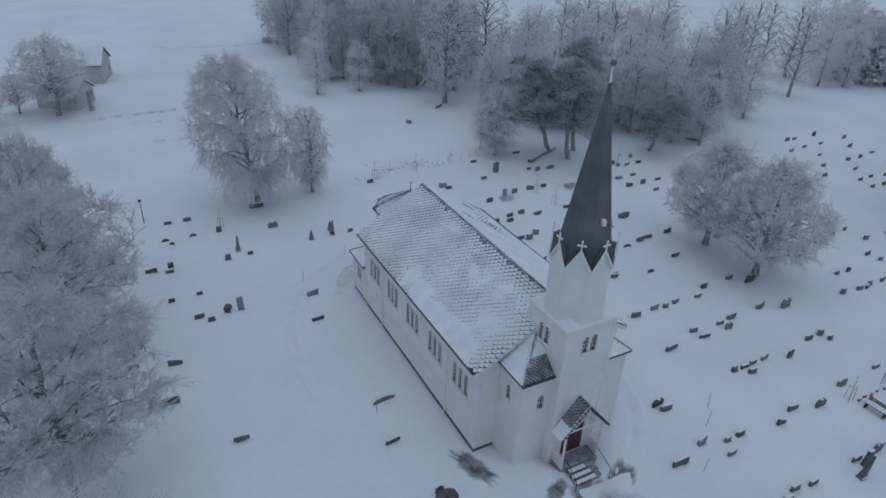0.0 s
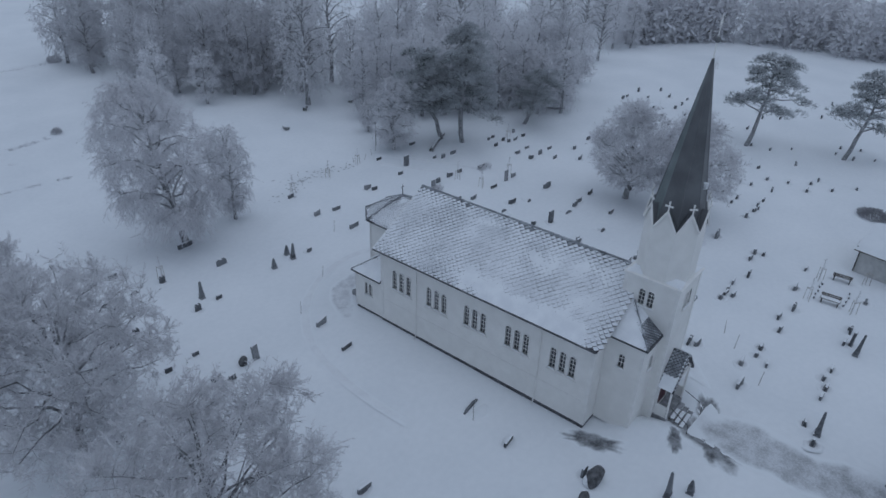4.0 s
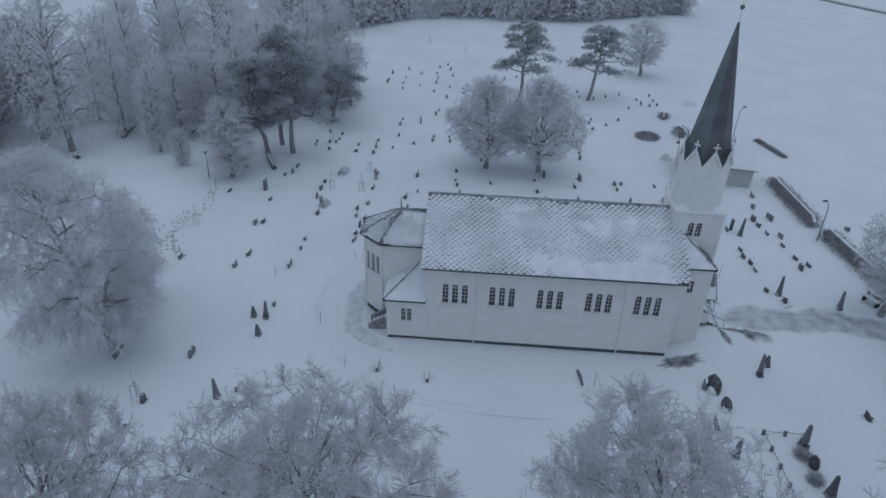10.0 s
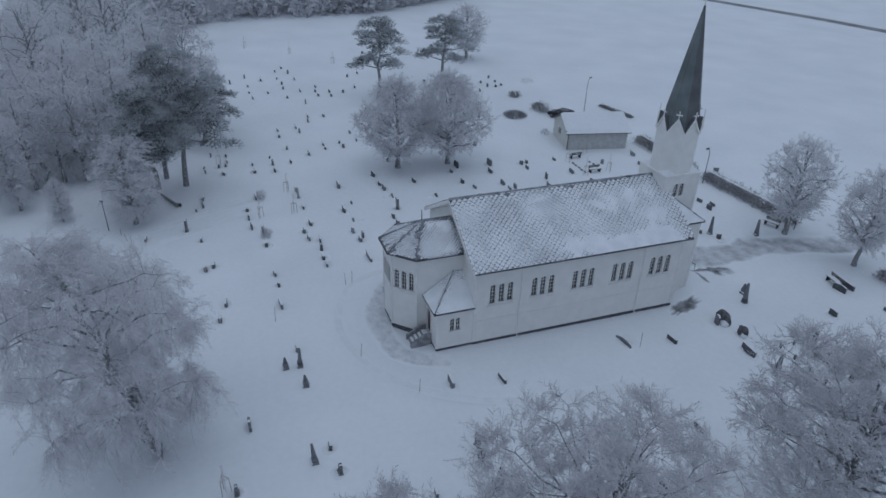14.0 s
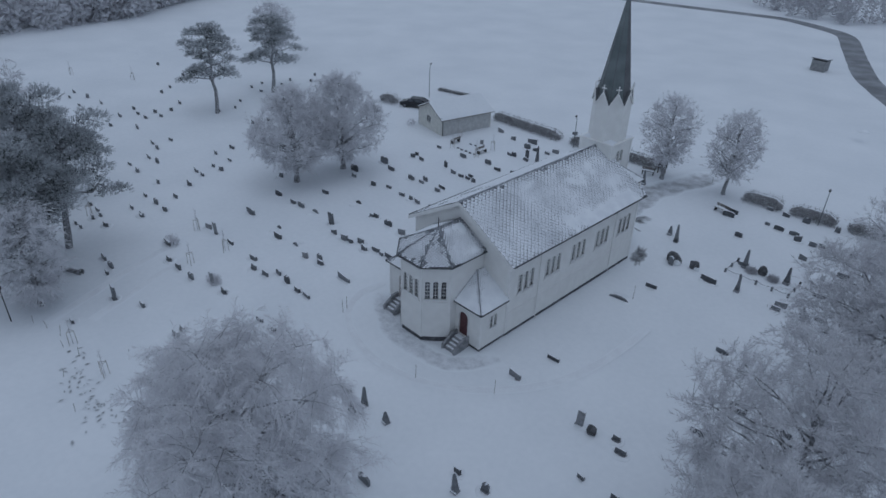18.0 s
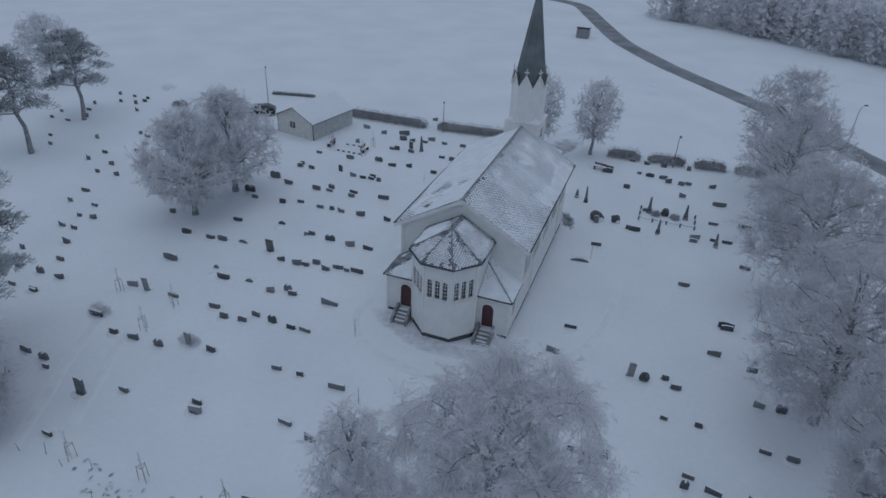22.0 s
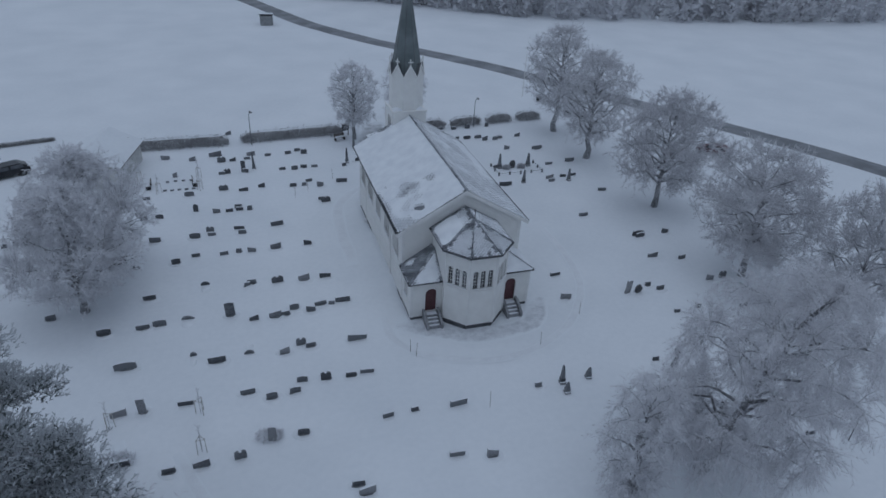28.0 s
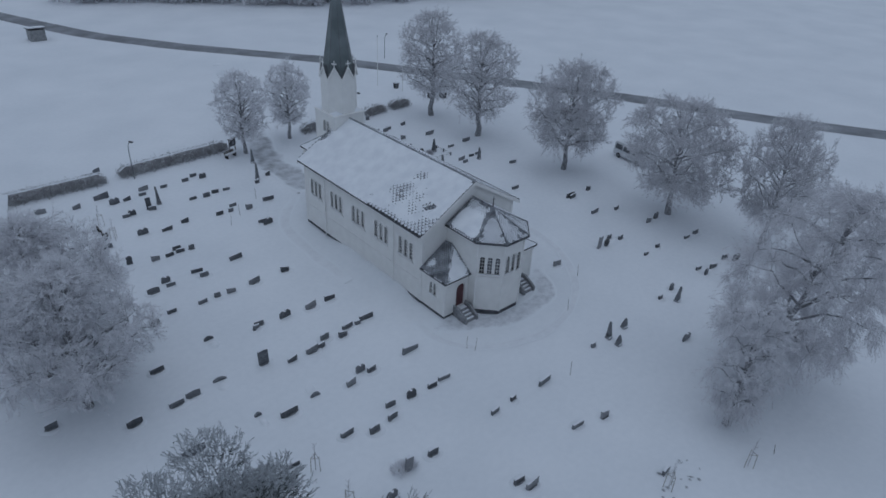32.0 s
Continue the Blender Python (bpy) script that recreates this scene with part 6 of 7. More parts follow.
    grave_row(56.3, [(0.7, -0.2, 1.1, "s"), (2.2, -0.9, 0.7, "s"), (2.4, +0.0, 0.6, "s"), (7.4, -0.6, 0.5, "s"), (9.5, -0.4, 0.5, "s"), (15.7, +0.1, 0.5, "p"), (17.9, +0.2, 0.5, "o"), (19.8, +0.1, 0.6, "s"), (29.2, +0.3, 0.6, "s"), (31.1, +0.4, 0.7, "s"), (36.8, +0.5, 0.8, "s"), (47.9, +0.40, 1.25, "s"), (55.2, -0.1, 0.7, "s"), (55.3, -0.2, 0.7, "s"), (87.3, +0.3, 0.8, "s"), (88.9, +0.3, 0.8, "s"), (93.1, +0.2, 0.8, "s")])
    grave_row(57.3, [(8.6, -0.3, 0.5, "o"), (18.0, +0.2, 0.5, "p"), (26.1, -0.5, 1.3, "s"), (38.8, -0.5, 0.5, "t"), (40.8, +0.5, 0.7, "s"), (43.1, +0.6, 0.9, "s"), (45.0, +0.6, 0.7, "s")])
    grave_row(59.4, [(57.6, +0.7, 0.5, "s"), (57.8, -0.1, 0.5, "s"), (59.1, -0.3, 0.7, "s"), (61.1, -0.3, 0.7, "s")])
    grave_row(61.4, [(2.6, +0.3, 0.8, "b"), (3.1, -0.6, 0.6, "b"), (5.2, +0.4, 0.7, "b"), (7.7, +0.3, 0.5, "s"), (12.9, -0.9, 0.9, "s"), (25.4, +0.3, 0.8, "s"), (27.6, -0.3, 0.9, "s"), (34.1, +0.4, 0.8, "s"), (56.4, +0.3, 0.5, "s"), (57.5, +0.4, 0.5, "s"), (61.3, -0.5, 0.6, "s")])
    grave_row(62.5, [(33.7, -0.0, 0.9, "s"), (39.5, +0.2, 0.8, "s"), (46.3, +0.5, 0.6, "s"), (47.2, -0.2, 0.7, "s"), (49.1, -0.3, 1.0, "s")])
    grave_row(63.9, [(42.0, +0.1, 0.7, "t")])
    grave_row(65.6, [(3.3, -0.2, 0.8, "s"), (5.2, -0.1, 0.8, "s"), (12.5, +0.3, 1.4, "s")])
    grave_row(67.9, [(40.9, -0.2, 0.8, "s"), (47.7, +0.2, 0.9, "s")])


graves()


def outer_graves():
    """Scattered stones on the open ground to the east."""
    grave_row(12, [(82.5, +0.7, 0.7, "s")])
    grave_row(20, [(74.1, -0.8, 0.7, "s")])
    grave_row(22, [(71.6, -0.6, 0.7, "s")])
    grave_row(24, [(69.2, -0.3, 0.7, "s"), (72.0, -0.1, 0.7, "s")])
    grave_row(26, [(70.4, +0.1, 0.7, "s")])
    grave_row(28, [(69.6, +0.4, 0.7, "s")])
    grave_row(30, [(102.0, -0.7, 0.7, "s"), (111.1, -0.3, 0.7, "s"), (72.8, +0.4, 0.7, "s"), (66.3, +0.7, 0.7, "s")])
    grave_row(32, [(69.4, +0.9, 0.7, "s")])
    grave_row(34, [(96.6, +0.1, 0.7, "s")])
    grave_row(36, [(94.8, +0.3, 0.7, "s"), (88.0, +0.5, 0.7, "s")])
    grave_row(40, [(85.5, -1.0, 0.7, "s")])
    grave_row(42, [(86.0, -0.8, 0.7, "s"), (83.8, -0.7, 0.7, "s"), (62.8, +0.0, 0.7, "s")])
    grave_row(44, [(60.8, +0.2, 0.7, "s"), (74.0, +0.4, 0.7, "s")])
    grave_row(46, [(80.9, -0.1, 0.7, "s"), (74.3, +0.7, 0.7, "s")])
    grave_row(48, [(72.2, -1.0, 0.7, "s"), (67.9, +0.9, 0.7, "s")])
    grave_row(50, [(69.8, -0.9, 0.7, "s")])
    grave_row(52, [(69.2, -0.3, 0.7, "s"), (66.7, -0.2, 0.7, "s")])
    grave_row(54, [(57.1, -0.2, 0.7, "s"), (59.6, -0.1, 0.7, "s")])
    grave_row(56, [(57.6, +0.2, 0.7, "s")])
    grave_row(60, [(55.3, -0.3, 0.7, "s")])


outer_graves()


# ---------------------------------------------------------------- hedges
def hedge(x0, y0, x1, y1, seed, h=1.2, w=1.5):
    """A clipped leafless hedge: a mat of twigs with snow on top."""
    L = math.hypot(x1 - x0, y1 - y0)
    rng = np.random.default_rng(seed)
    n = int(L * 480)
    t = rng.uniform(0, L, n)
    u = rng.normal(size=n) * 0.28
    z = rng.uniform(0.0, 0.9, n) * h
    ax, ay = (x1 - x0) / L, (y1 - y0) / L
    edge = np.minimum(np.minimum(t, L - t) / 0.8, 1.0)
    z = z * (0.65 + 0.35 * edge)
    bx = [x0 + ax * k for k in t]
    ground = np.array([height(x0 + ax * k, y0 + ay * k) for k in np.linspace(0, L, 30)])
    gz = np.interp(t, np.linspace(0, L, 30), ground)
    S = np.stack([x0 + ax * t - ay * u * w, y0 + ay * t + ax * u * w, gz + z], axis=1)
    D = rng.normal(size=(n, 3)) + np.array([0, 0, 0.9])
    v, q = ribbons(S, D, rng.uniform(0.15, 0.45, n), rng.uniform(0.03, 0.07, n), 0.0, rng)
    cx, cy = (x0 + x1) / 2, (y0 + y1) / 2
    g = empty("hedge", cx, cy, height(cx, cy), "clipped leafless hedge powdered with snow", "hedge", "hedges along the churchyard's edge")
    put("branchwork", blade_mesh("branchwork", v, q, M["hedge"]), g)
    sv, sf = [], []
    k = max(4, int(L / 0.4))
    for i in range(k + 1):
        s = i / k * L
        e = min(min(s, L - s) / 0.8, 1.0)
        for j, uu in enumerate((-1, -0.5, 0, 0.5, 1)):
            ww = uu * w * 0.1 * (1 + 0.3 * noise.noise((s, uu, seed)))
            px, py = x0 + ax * s - ay * ww, y0 + ay * s + ax * ww
            sv.append((px, py, height(px, py) + h * (0.6 + 0.38 * e) + 0.1 * (1 - uu * uu) + 0.06 * noise.noise((s * 1.5, uu, seed))))
    for i in range(k):
        for j in range(4):
            sf.append((i * 5 + j, i * 5 + j + 1, i * 5 + j + 6, i * 5 + j + 5))
    put("snow_cap", mesh_data("snow_cap", sv, sf, M["roof_snow"], True), g, "broken line of snow on the hedge")


for i, seg in enumerate([(52.2, 4.2, 40.2, 4.1), (38.6, 3.7, 25.2, 2.5), (14.6, 3.1, 10.4, 2.8), (9.4, 2.7, 4.8, 2.3), (3.6, 2.1, -0.2, 1.7), (-1.4, 1.6, -5.0, 1.4), (68.0, 0.6, 61.4, -1.0)]):
    hedge(*seg, 100 + i, *((0.18, 0.6) if i == 6 else ()))


# ---------------------------------------------------------------- service hut
def hut():
    """Low cream-boarded hut with a snow-covered saddle roof."""
    x0, x1, y0, y1, e, r = 52.0, 58.2, 6.6, 15.0, 2.5, 4.0
    g = empty("service_hut", 55.1, 10.8, 0, "low cream-boarded hut with a snow-covered roof", "hut")
    xm = (x0 + x1) / 2
    gab = [(x0, -0.3), (x1, -0.3), (x1, e), (xm, r - 0.12), (x0, e)]
    hole = [(55.0, 1.0), (56.0, 1.0), (56.0, 1.9), (55.0, 1.9)]
    wall("gable_wall", (0, y1, 0), (1, 0, 0), (0, 1, 0), gab, [hole], 0.15, M["yellow_wall"], "cream gable wall", g)
    wall("gable_wall", (0, y0, 0), (1, 0, 0), (0, -1, 0), gab, [], 0.15, M["yellow_wall"], "cream gable wall", g)
    # side walls take a greyer colour than the gables to paint in their shade
    part("side_wall", one_box(x0, x0 + 0.15, y0 + 0.15, y1 - 0.15, -0.3, e), M["pale_boards"], g, "cream boarded side wall, its shade painted in as pale grey")
    part("side_wall", one_box(x1 - 0.15, x1, y0 + 0.15, y1 - 0.15, -0.3, e), M["pale_boards"], g, "cream boarded side wall, its shade painted in as pale grey")
    win = part("window", one_box(55.0, 56.0, y1 - 0.1, y1 - 0.07, 1.0, 1.9), M["glass"], g, "small dark window")
    bm = bmesh.new()
    for a in ((54.93, 55.0, 0.93, 1.97), (56.0, 56.07, 0.93, 1.97), (55.0, 56.0, 1.9, 1.97), (55.0, 56.0, 0.93, 1.0), (55.48, 55.52, 1.0, 1.9)):
        box(bm, a[0], a[1], y1 - 0.06, y1 + 0.03, a[2], a[3])
    part("window_frame", bm, M["white_trim"], win)
    for s in (-1, 1):
        xe = xm + s * (xm - x0 + 0.4)
        d = Vector((xe - xm, 0, -(r - e) * 1.13))
        a, b = Vector((xm, y0 - 0.3, r)), Vector((xm, y1 + 0.35, r))
        n = Vector((-d.z * s, 0, abs(d.x))).normalized() if s > 0 else Vector((d.z, 0, abs(d.x))).normalized()
        part("roof", plate([a, b, b + d, a + d], 0.1), M["timber"], g, "dark roof boards")
        sv, sf = [], []
        for i in range(25):
            for j in range(9):
                p = a.lerp(b, i / 24) + d * (j / 8)
                t = 0.16 + 0.05 * noise.noise((p.x * 0.6, p.y * 0.6, 3.0))
                sv.append(p + Vector((0, 0, t if 0 < i < 24 and j < 8 else 0.01)))
        for i in range(24):
            for j in range(8):
                sf.append((i * 9 + j, i * 9 + j + 1, i * 9 + j + 10, i * 9 + j + 9))
        put("roof_snow", mesh_data("roof_snow", sv, sf, M["snow"], True), g, "thick even snow on the roof")
    for x in (x0 - 0.06, x1 + 0.06):
        put("downpipe", tube_mesh("downpipe", [([(x, y1 - 0.05, 0.0), (x, y1 - 0.05, e - 0.05), (x, y1 + 0.3, e + 0.05)], [0.05] * 3)], M["iron"], 6), g, "dark downpipe")


    # the whole hut stands askew to the church
    turn = Matrix.Translation((52.0, 15.6, 0)) @ Matrix.Rotation(math.radians(-11.5), 4, "Z") @ Matrix.Translation((-52.0, -15.0, 0))
    g.matrix_basis = turn @ Matrix.Translation(g.location)

hut()


def shrub(x, y, r, h, seed, mat_name, label, n=2600, cap=True):
    rng = np.random.default_rng(seed)
    z = rng.uniform(0, 1, n)
    rad = r * np.sqrt(np.maximum(1 - (z - 0.35) ** 2 / 0.45, 0.03)) * rng.uniform(0.2, 1, n) ** 0.5
    an = rng.uniform(0, 6.283, n)
    S = np.stack([rad * np.cos(an), rad * np.sin(an), z * h * 0.9], axis=1)
    D = S * np.array([1, 1, 0.3]) / r + rng.normal(size=(n, 3)) * 0.5 + np.array([0, 0, 0.7])
    v, q = ribbons(S, D, rng.uniform(0.15, 0.4, n), rng.uniform(0.03, 0.07, n), 0.0, rng)
    g = empty("shrub", 0, 0, 0, label, "shrub")
    put("branchwork", blade_mesh("branchwork", v, q, M[mat_name]), g)
    put("stem", tube_mesh("stem", [([(0, 0, -0.2), (0, 0, h * 0.6)], [0.06, 0.02])], M["bark"], 6), g)
    if cap:
        bm = bmesh.new()
        bmesh.ops.create_icosphere(bm, subdivisions=3, radius=1.0)
        for w in bm.verts:
            w.co = Vector((w.co.x * r * 0.6, w.co.y * r * 0.6, w.co.z * 0.12 + h * 0.9)) * (1 + 0.12 * noise.noise(w.co * 2.5 + Vector((seed, 0, 0))))
        part("snow_cap", bm, M["roof_snow"], g, "snow on the shrub", True)
    g.matrix_basis = pose(x, y, height(x, y))
    return g


shrub(51.7, 8.0, 0.9, 3.2, 1, "needles", "tall dark columnar shrub beside the hut", 4200, False)
for i, (x, y, r, h) in enumerate([(58.4, 15.6, 0.6, 0.7), (77.0, 11.7, 1.2, 0.35), (83.8, 6.0, 1.2, 0.6), (67.4, 11.1, 1.5, 1.0), (39.3, 56.5, 0.5, 0.45), (38.5, 56.6, 0.4, 0.4), (48.3, 56.2, 0.62, 0.6), (47.5, 56.3, 0.5, 0.5)]):
    shrub(x, y, r, h, 20 + i, "frost_twig", "low leafless grave shrub white with frost", 210, False)


# ---------------------------------------------------------------- vehicles
def vehicle(name, L, W, H, profile, paint, label, category, m, glass_bands):
    g = empty(name, 0, 0, 0, label, category)
    bm = bmesh.new()
    prism(bm, profile, -W / 2, W / 2)
    for v in bm.verts:
        if v.co.z > H * 0.55:
            v.co.y *= 0.86
    bmesh.ops.bevel(bm, geom=list(bm.edges), offset=0.06, segments=2, affect="EDGES")
    part("body", bm, paint, g, smooth=False)
    for a, b, z0, z1 in glass_bands:
        for s in (-1, 1):
            y0, y1 = s * W * 0.5 * 0.97, s * W * 0.5 * 0.90
            bm = plate([(a + 0.05, y0 + s * 0.015, z0), (b - 0.02, y0 + s * 0.015, z0), (b - 0.1, y1 + s * 0.012, z1), (a + 0.12, y1 + s * 0.012, z1)], 0.02, (0, s, 0))
            part("side_window", bm, M["glass"], g, "dark side window")
    for x in (-L * 0.31, L * 0.31):
        for s in (-1, 1):
            bm = bmesh.new()
            bmesh.ops.create_cone(bm, cap_ends=True, segments=20, radius1=0.33, radius2=0.33, depth=0.22, matrix=Matrix.Translation((x, s * (W / 2 - 0.09), 0.33)) @ Matrix.Rotation(math.pi / 2, 4, "X"))
            wheel = part("wheel", bm, M["rubber"], g, "black tyre")
            bm = bmesh.new()
            bmesh.ops.create_cone(bm, cap_ends=True, segments=16, radius1=0.2, radius2=0.17, depth=0.05, matrix=Matrix.Translation((x, s * (W / 2 + 0.03), 0.33)) @ Matrix.Rotation(math.pi / 2, 4, "X"))
            part("rim", bm, M["steel"], wheel, "grey wheel rim")
    for s in (-1, 1):
        part("headlight", one_box(L / 2 - 0.05, L / 2 + 0.015, s * W * 0.36 - 0.14, s * W * 0.36 + 0.14, 0.66, 0.82, bevel=0.02), M["glass"], g, "front headlight")
        part("tail_light", one_box(-L / 2 - 0.015, -L / 2 + 0.05, s * W * 0.42 - 0.08, s * W * 0.42 + 0.08, 0.7, 1.0, bevel=0.02), M["red_door"], g, "red tail light")
    g.matrix_basis = m
    return g


CAR = [(-2.15, 0.3), (2.15, 0.3), (2.2, 0.75), (1.2, 0.98), (0.5, 1.45), (-1.2, 1.48), (-2.1, 1.05), (-2.2, 0.7)]
car = vehicle("parked_car", 4.3, 1.8, 1.48, CAR, M["car_paint"], "dark car parked in the snow behind the hut", "car", pose(64.2, 9.6, height(64.2, 9.6) - 0.03, 0, 0, 28), [(-1.6, -0.2, 1.0, 1.38), (-0.15, 0.9, 1.0, 1.36)])
part("roof_snow", one_box(-1.1, 0.4, -0.68, 0.68, 1.47, 1.54, bevel=0.03), M["roof_snow"], car, "thin snow on the car roof")
VAN = [(-2.6, 0.32), (2.6, 0.32), (2.65, 0.9), (1.9, 1.15), (1.3, 1.95), (1.0, 2.05), (-2.45, 2.05), (-2.62, 1.8)]
van = vehicle("parked_van", 5.2, 1.95, 2.05, VAN, M["van_paint"], "white minibus with dark windows parked under the trees", "van", pose(-15.6, 35.4, height(-15.6, 35.4) - 0.03, 0, 0, 82), [(-2.4, -1.1, 1.15, 1.8), (-1.05, 0.25, 1.15, 1.8), (0.3, 1.5, 1.15, 1.75)])
part("roof_snow", one_box(-2.3, 0.9, -0.72, 0.72, 2.04, 2.12, bevel=0.03), M["roof_snow"], van, "snow on the minibus roof")


road_car = vehicle("parked_car", 4.2, 1.75, 1.46, [(x * 0.98, z * 0.99) for x, z in CAR], M["red_door"], "dark red car parked beyond the old trees", "car", pose(-23.4, 19.2, height(-23.4, 19.2) - 0.03, 0, 0, -50), [(-1.55, -0.2, 1.0, 1.36), (-0.15, 0.85, 1.0, 1.34)])
part("roof_snow", one_box(-1.05, 0.38, -0.64, 0.64, 1.45, 1.53, bevel=0.03), M["roof_snow"], road_car, "thin snow on the car roof")


# ---------------------------------------------------------------- lamps, posts, saplings, benches
def street_lamp(x, y, h, turn, label, reach=0.9):
    g = empty("street_lamp", 0, 0, 0, label, "lamp post", "lamp posts")
    put("pole", tube_mesh("pole", [([(0, 0, -0.3), (0, 0, h * 0.75), (0.12, 0, h * 0.9), (reach * 0.6, 0, h)], [0.06, 0.045, 0.04, 0.035])], M["steel"], 8), g, "grey steel pole")
    bm = bmesh.new()
    box(bm, reach * 0.5, reach * 0.5 + 0.55, -0.11, 0.11, h - 0.04, h + 0.08, bevel=0.03)
    part("lamp_head", bm, M["iron"], g, "flat dark lamp head")
    part("lamp_glass", one_box(reach * 0.55, reach * 0.5 + 0.48, -0.08, 0.08, h - 0.07, h - 0.04, bevel=0.01), M["glass"], g)
    g.matrix_basis = pose(x, y, height(x, y), 0, 0, turn)


street_lamp(37.4, 4.9, 4.6, 110, "tall curved street lamp beside the hedge")
street_lamp(6.2, 3.5, 4.4, 100, "tall curved street lamp beside the hedge")
street_lamp(66.2, 4.6, 5.2, 300, "tall curved street lamp beside the hut")
street_lamp(-18.3, -22.6, 4.4, 200, "street lamp beside the road")


def path_lamp(x, y, h):
    g = empty("path_lamp", 0, 0, 0, "low dark path lamp on a thin pole", "lamp post", "path lamps")
    put("pole", tube_mesh("pole", [([(0, 0, -0.3), (0, 0, h)], [0.045, 0.035])], M["iron"], 8), g)
    bm = bmesh.new()
    bmesh.ops.create_cone(bm, cap_ends=True, segments=14, radius1=0.13, radius2=0.2, depth=0.34, matrix=Matrix.Translation((0, 0, h + 0.1)))
    part("lantern", bm, M["iron"], g, "dark lantern head")
    bm = bmesh.new()
    bmesh.ops.create_cone(bm, cap_ends=True, segments=14, radius1=0.24, radius2=0.06, depth=0.12, matrix=Matrix.Translation((0, 0, h + 0.33)))
    part("lantern_cap", bm, M["roof_snow"], g, "snowy lantern cap")
    g.matrix_basis = pose(x, y, height(x, y))


path_lamp(43.9, 71.2, 3.1)
path_lamp(1.15, 66.6, 2.5)


def sapling(first=None):
    """A young tree inside a three-post support frame."""
    g = empty("staked_sapling", 0, 0, 0, "young leafless sapling tied in a wooden support frame", "sapling", "staked saplings")
    for k in range(3):
        w = 2 * math.pi * k / 3
        put("stake", tube_mesh("stake", [([(0.42 * math.cos(w), 0.42 * math.sin(w), -0.3), (0.36 * math.cos(w), 0.36 * math.sin(w), 1.55)], [0.035, 0.03])], M["pale_wood"], 5), g)
        u = w + 2 * math.pi / 3
        put("cross_rail", tube_mesh("cross_rail", [([(0.37 * math.cos(w), 0.37 * math.sin(w), 1.45), (0.37 * math.cos(u), 0.37 * math.sin(u), 1.45)], [0.026, 0.026])], M["pale_wood"], 5), g)
    runs = [([(0, 0, -0.2), (0.03, 0.02, 1.5), (-0.02, 0.03, 2.9)], [0.03, 0.022, 0.008])]
    r = random.Random(3)
    for k in range(18):
        z = r.uniform(1.2, 2.8)
        w = r.uniform(0, 6.28)
        L = r.uniform(0.2, 0.5)
        runs.append(([(0, 0, z), (L * 0.5 * math.cos(w), L * 0.5 * math.sin(w), z + L * 0.7)], [0.012, 0.006]))
    put("stem", tube_mesh("stem", runs, M["thin_frost_twig"], 4), g, "thin rimed stem")
    return g


sap = sapling()
SAPS = [(43.2, 53.2), (43.1, 56.7), (48.8, 53.2), (38.0, 68.6), (32.8, 68.2), (27.2, 67.9), (21.6, 70.2), (8.0, 62.3), (47.9, 17.6), (43.6, 17.6), (50.0, 14.1), (43.8, 14.1), (58.5, 60.0), (112, 44), (118, 52), (104, 37)]
for i, (x, y) in enumerate(SAPS):
    m = pose(x, y, height(x, y), 0, 0, 37 * i)
    ob = copy_thing(sap, m) if i else sap
    ob.matrix_basis = m @ Matrix.Scale(0.8, 4)


def bench(x, y, turn):
    g = empty("park_bench", 0, 0, 0, "wooden bench with snow on its seat", "bench", "benches by the memorial ground")
    for k in range(3):
        part("seat_slat", one_box(-0.8, 0.8, -0.2 + 0.15 * k, -0.08 + 0.15 * k, 0.42, 0.46, bevel=0.006), M["timber"], g)
    for k in range(2):
        part("back_slat", one_box(-0.8, 0.8, 0.28, 0.32, 0.55 + 0.16 * k, 0.67 + 0.16 * k, bevel=0.006), M["timber"], g)
    for s in (-0.65, 0.65):
        part("bench_leg", one_box(s - 0.04, s + 0.04, -0.2, 0.32, -0.2, 0.42, bevel=0.01), M["iron"], g, "dark iron bench end")
        part("back_support", one_box(s - 0.03, s + 0.03, 0.32, 0.36, 0.3, 0.85, bevel=0.005), M["iron"], g)
    part("seat_snow", one_box(-0.76, 0.76, -0.18, 0.24, 0.461, 0.53, bevel=0.025), M["roof_snow"], g, "snow lying on the seat")
    g.matrix_basis = pose(x, y, height(x, y), 0, 0, turn)


bench(49.1, 15.95, 92)
bench(44.1, 15.95, -88)
bench(25.9, 5.2, 200)
bench(14.9, 8.4, 170)


def marker(x, y, h, lean):
    g = tagged(put("marker_stake", tube_mesh("marker_stake", [([(0, 0, -0.2), (0, 0, h)], [0.02, 0.015])], M["timber"], 5)), "thin wooden stake sticking out of the snow", "stake", "marker stakes")
    g.matrix_basis = pose(x, y, height(x, y), lean, lean * 0.5, 0)


for x, y, h, lean in [(42.6, 70.0, 0.7, 4), (41.3, 69.4, 0.8, -8), (39.6, 69.0, 0.9, 12), (38.0, 69.3, 0.7, -6), (36.2, 68.8, 0.8, 5), (34.6, 70.4, 0.6, 14), (30.5, 71.0, 0.7, 3), (24.0, 57.5, 1.4, 2), (27.6, 51.0, 1.3, -3), (17.6, 52.0, 1.2, 4), (12.6, 49.0, 1.2, 3), (12.3, 31.0, 1.4, -2), (32.0, 20.2, 1.4, 3), (33.6, 21.5, 1.3, -4), (28.8, 17.4, 1.3, 3), (27.9, 50.4, 1.2, 2), (19.2, 70.8, 0.8, 8)]:
    marker(x, y, h, lean)


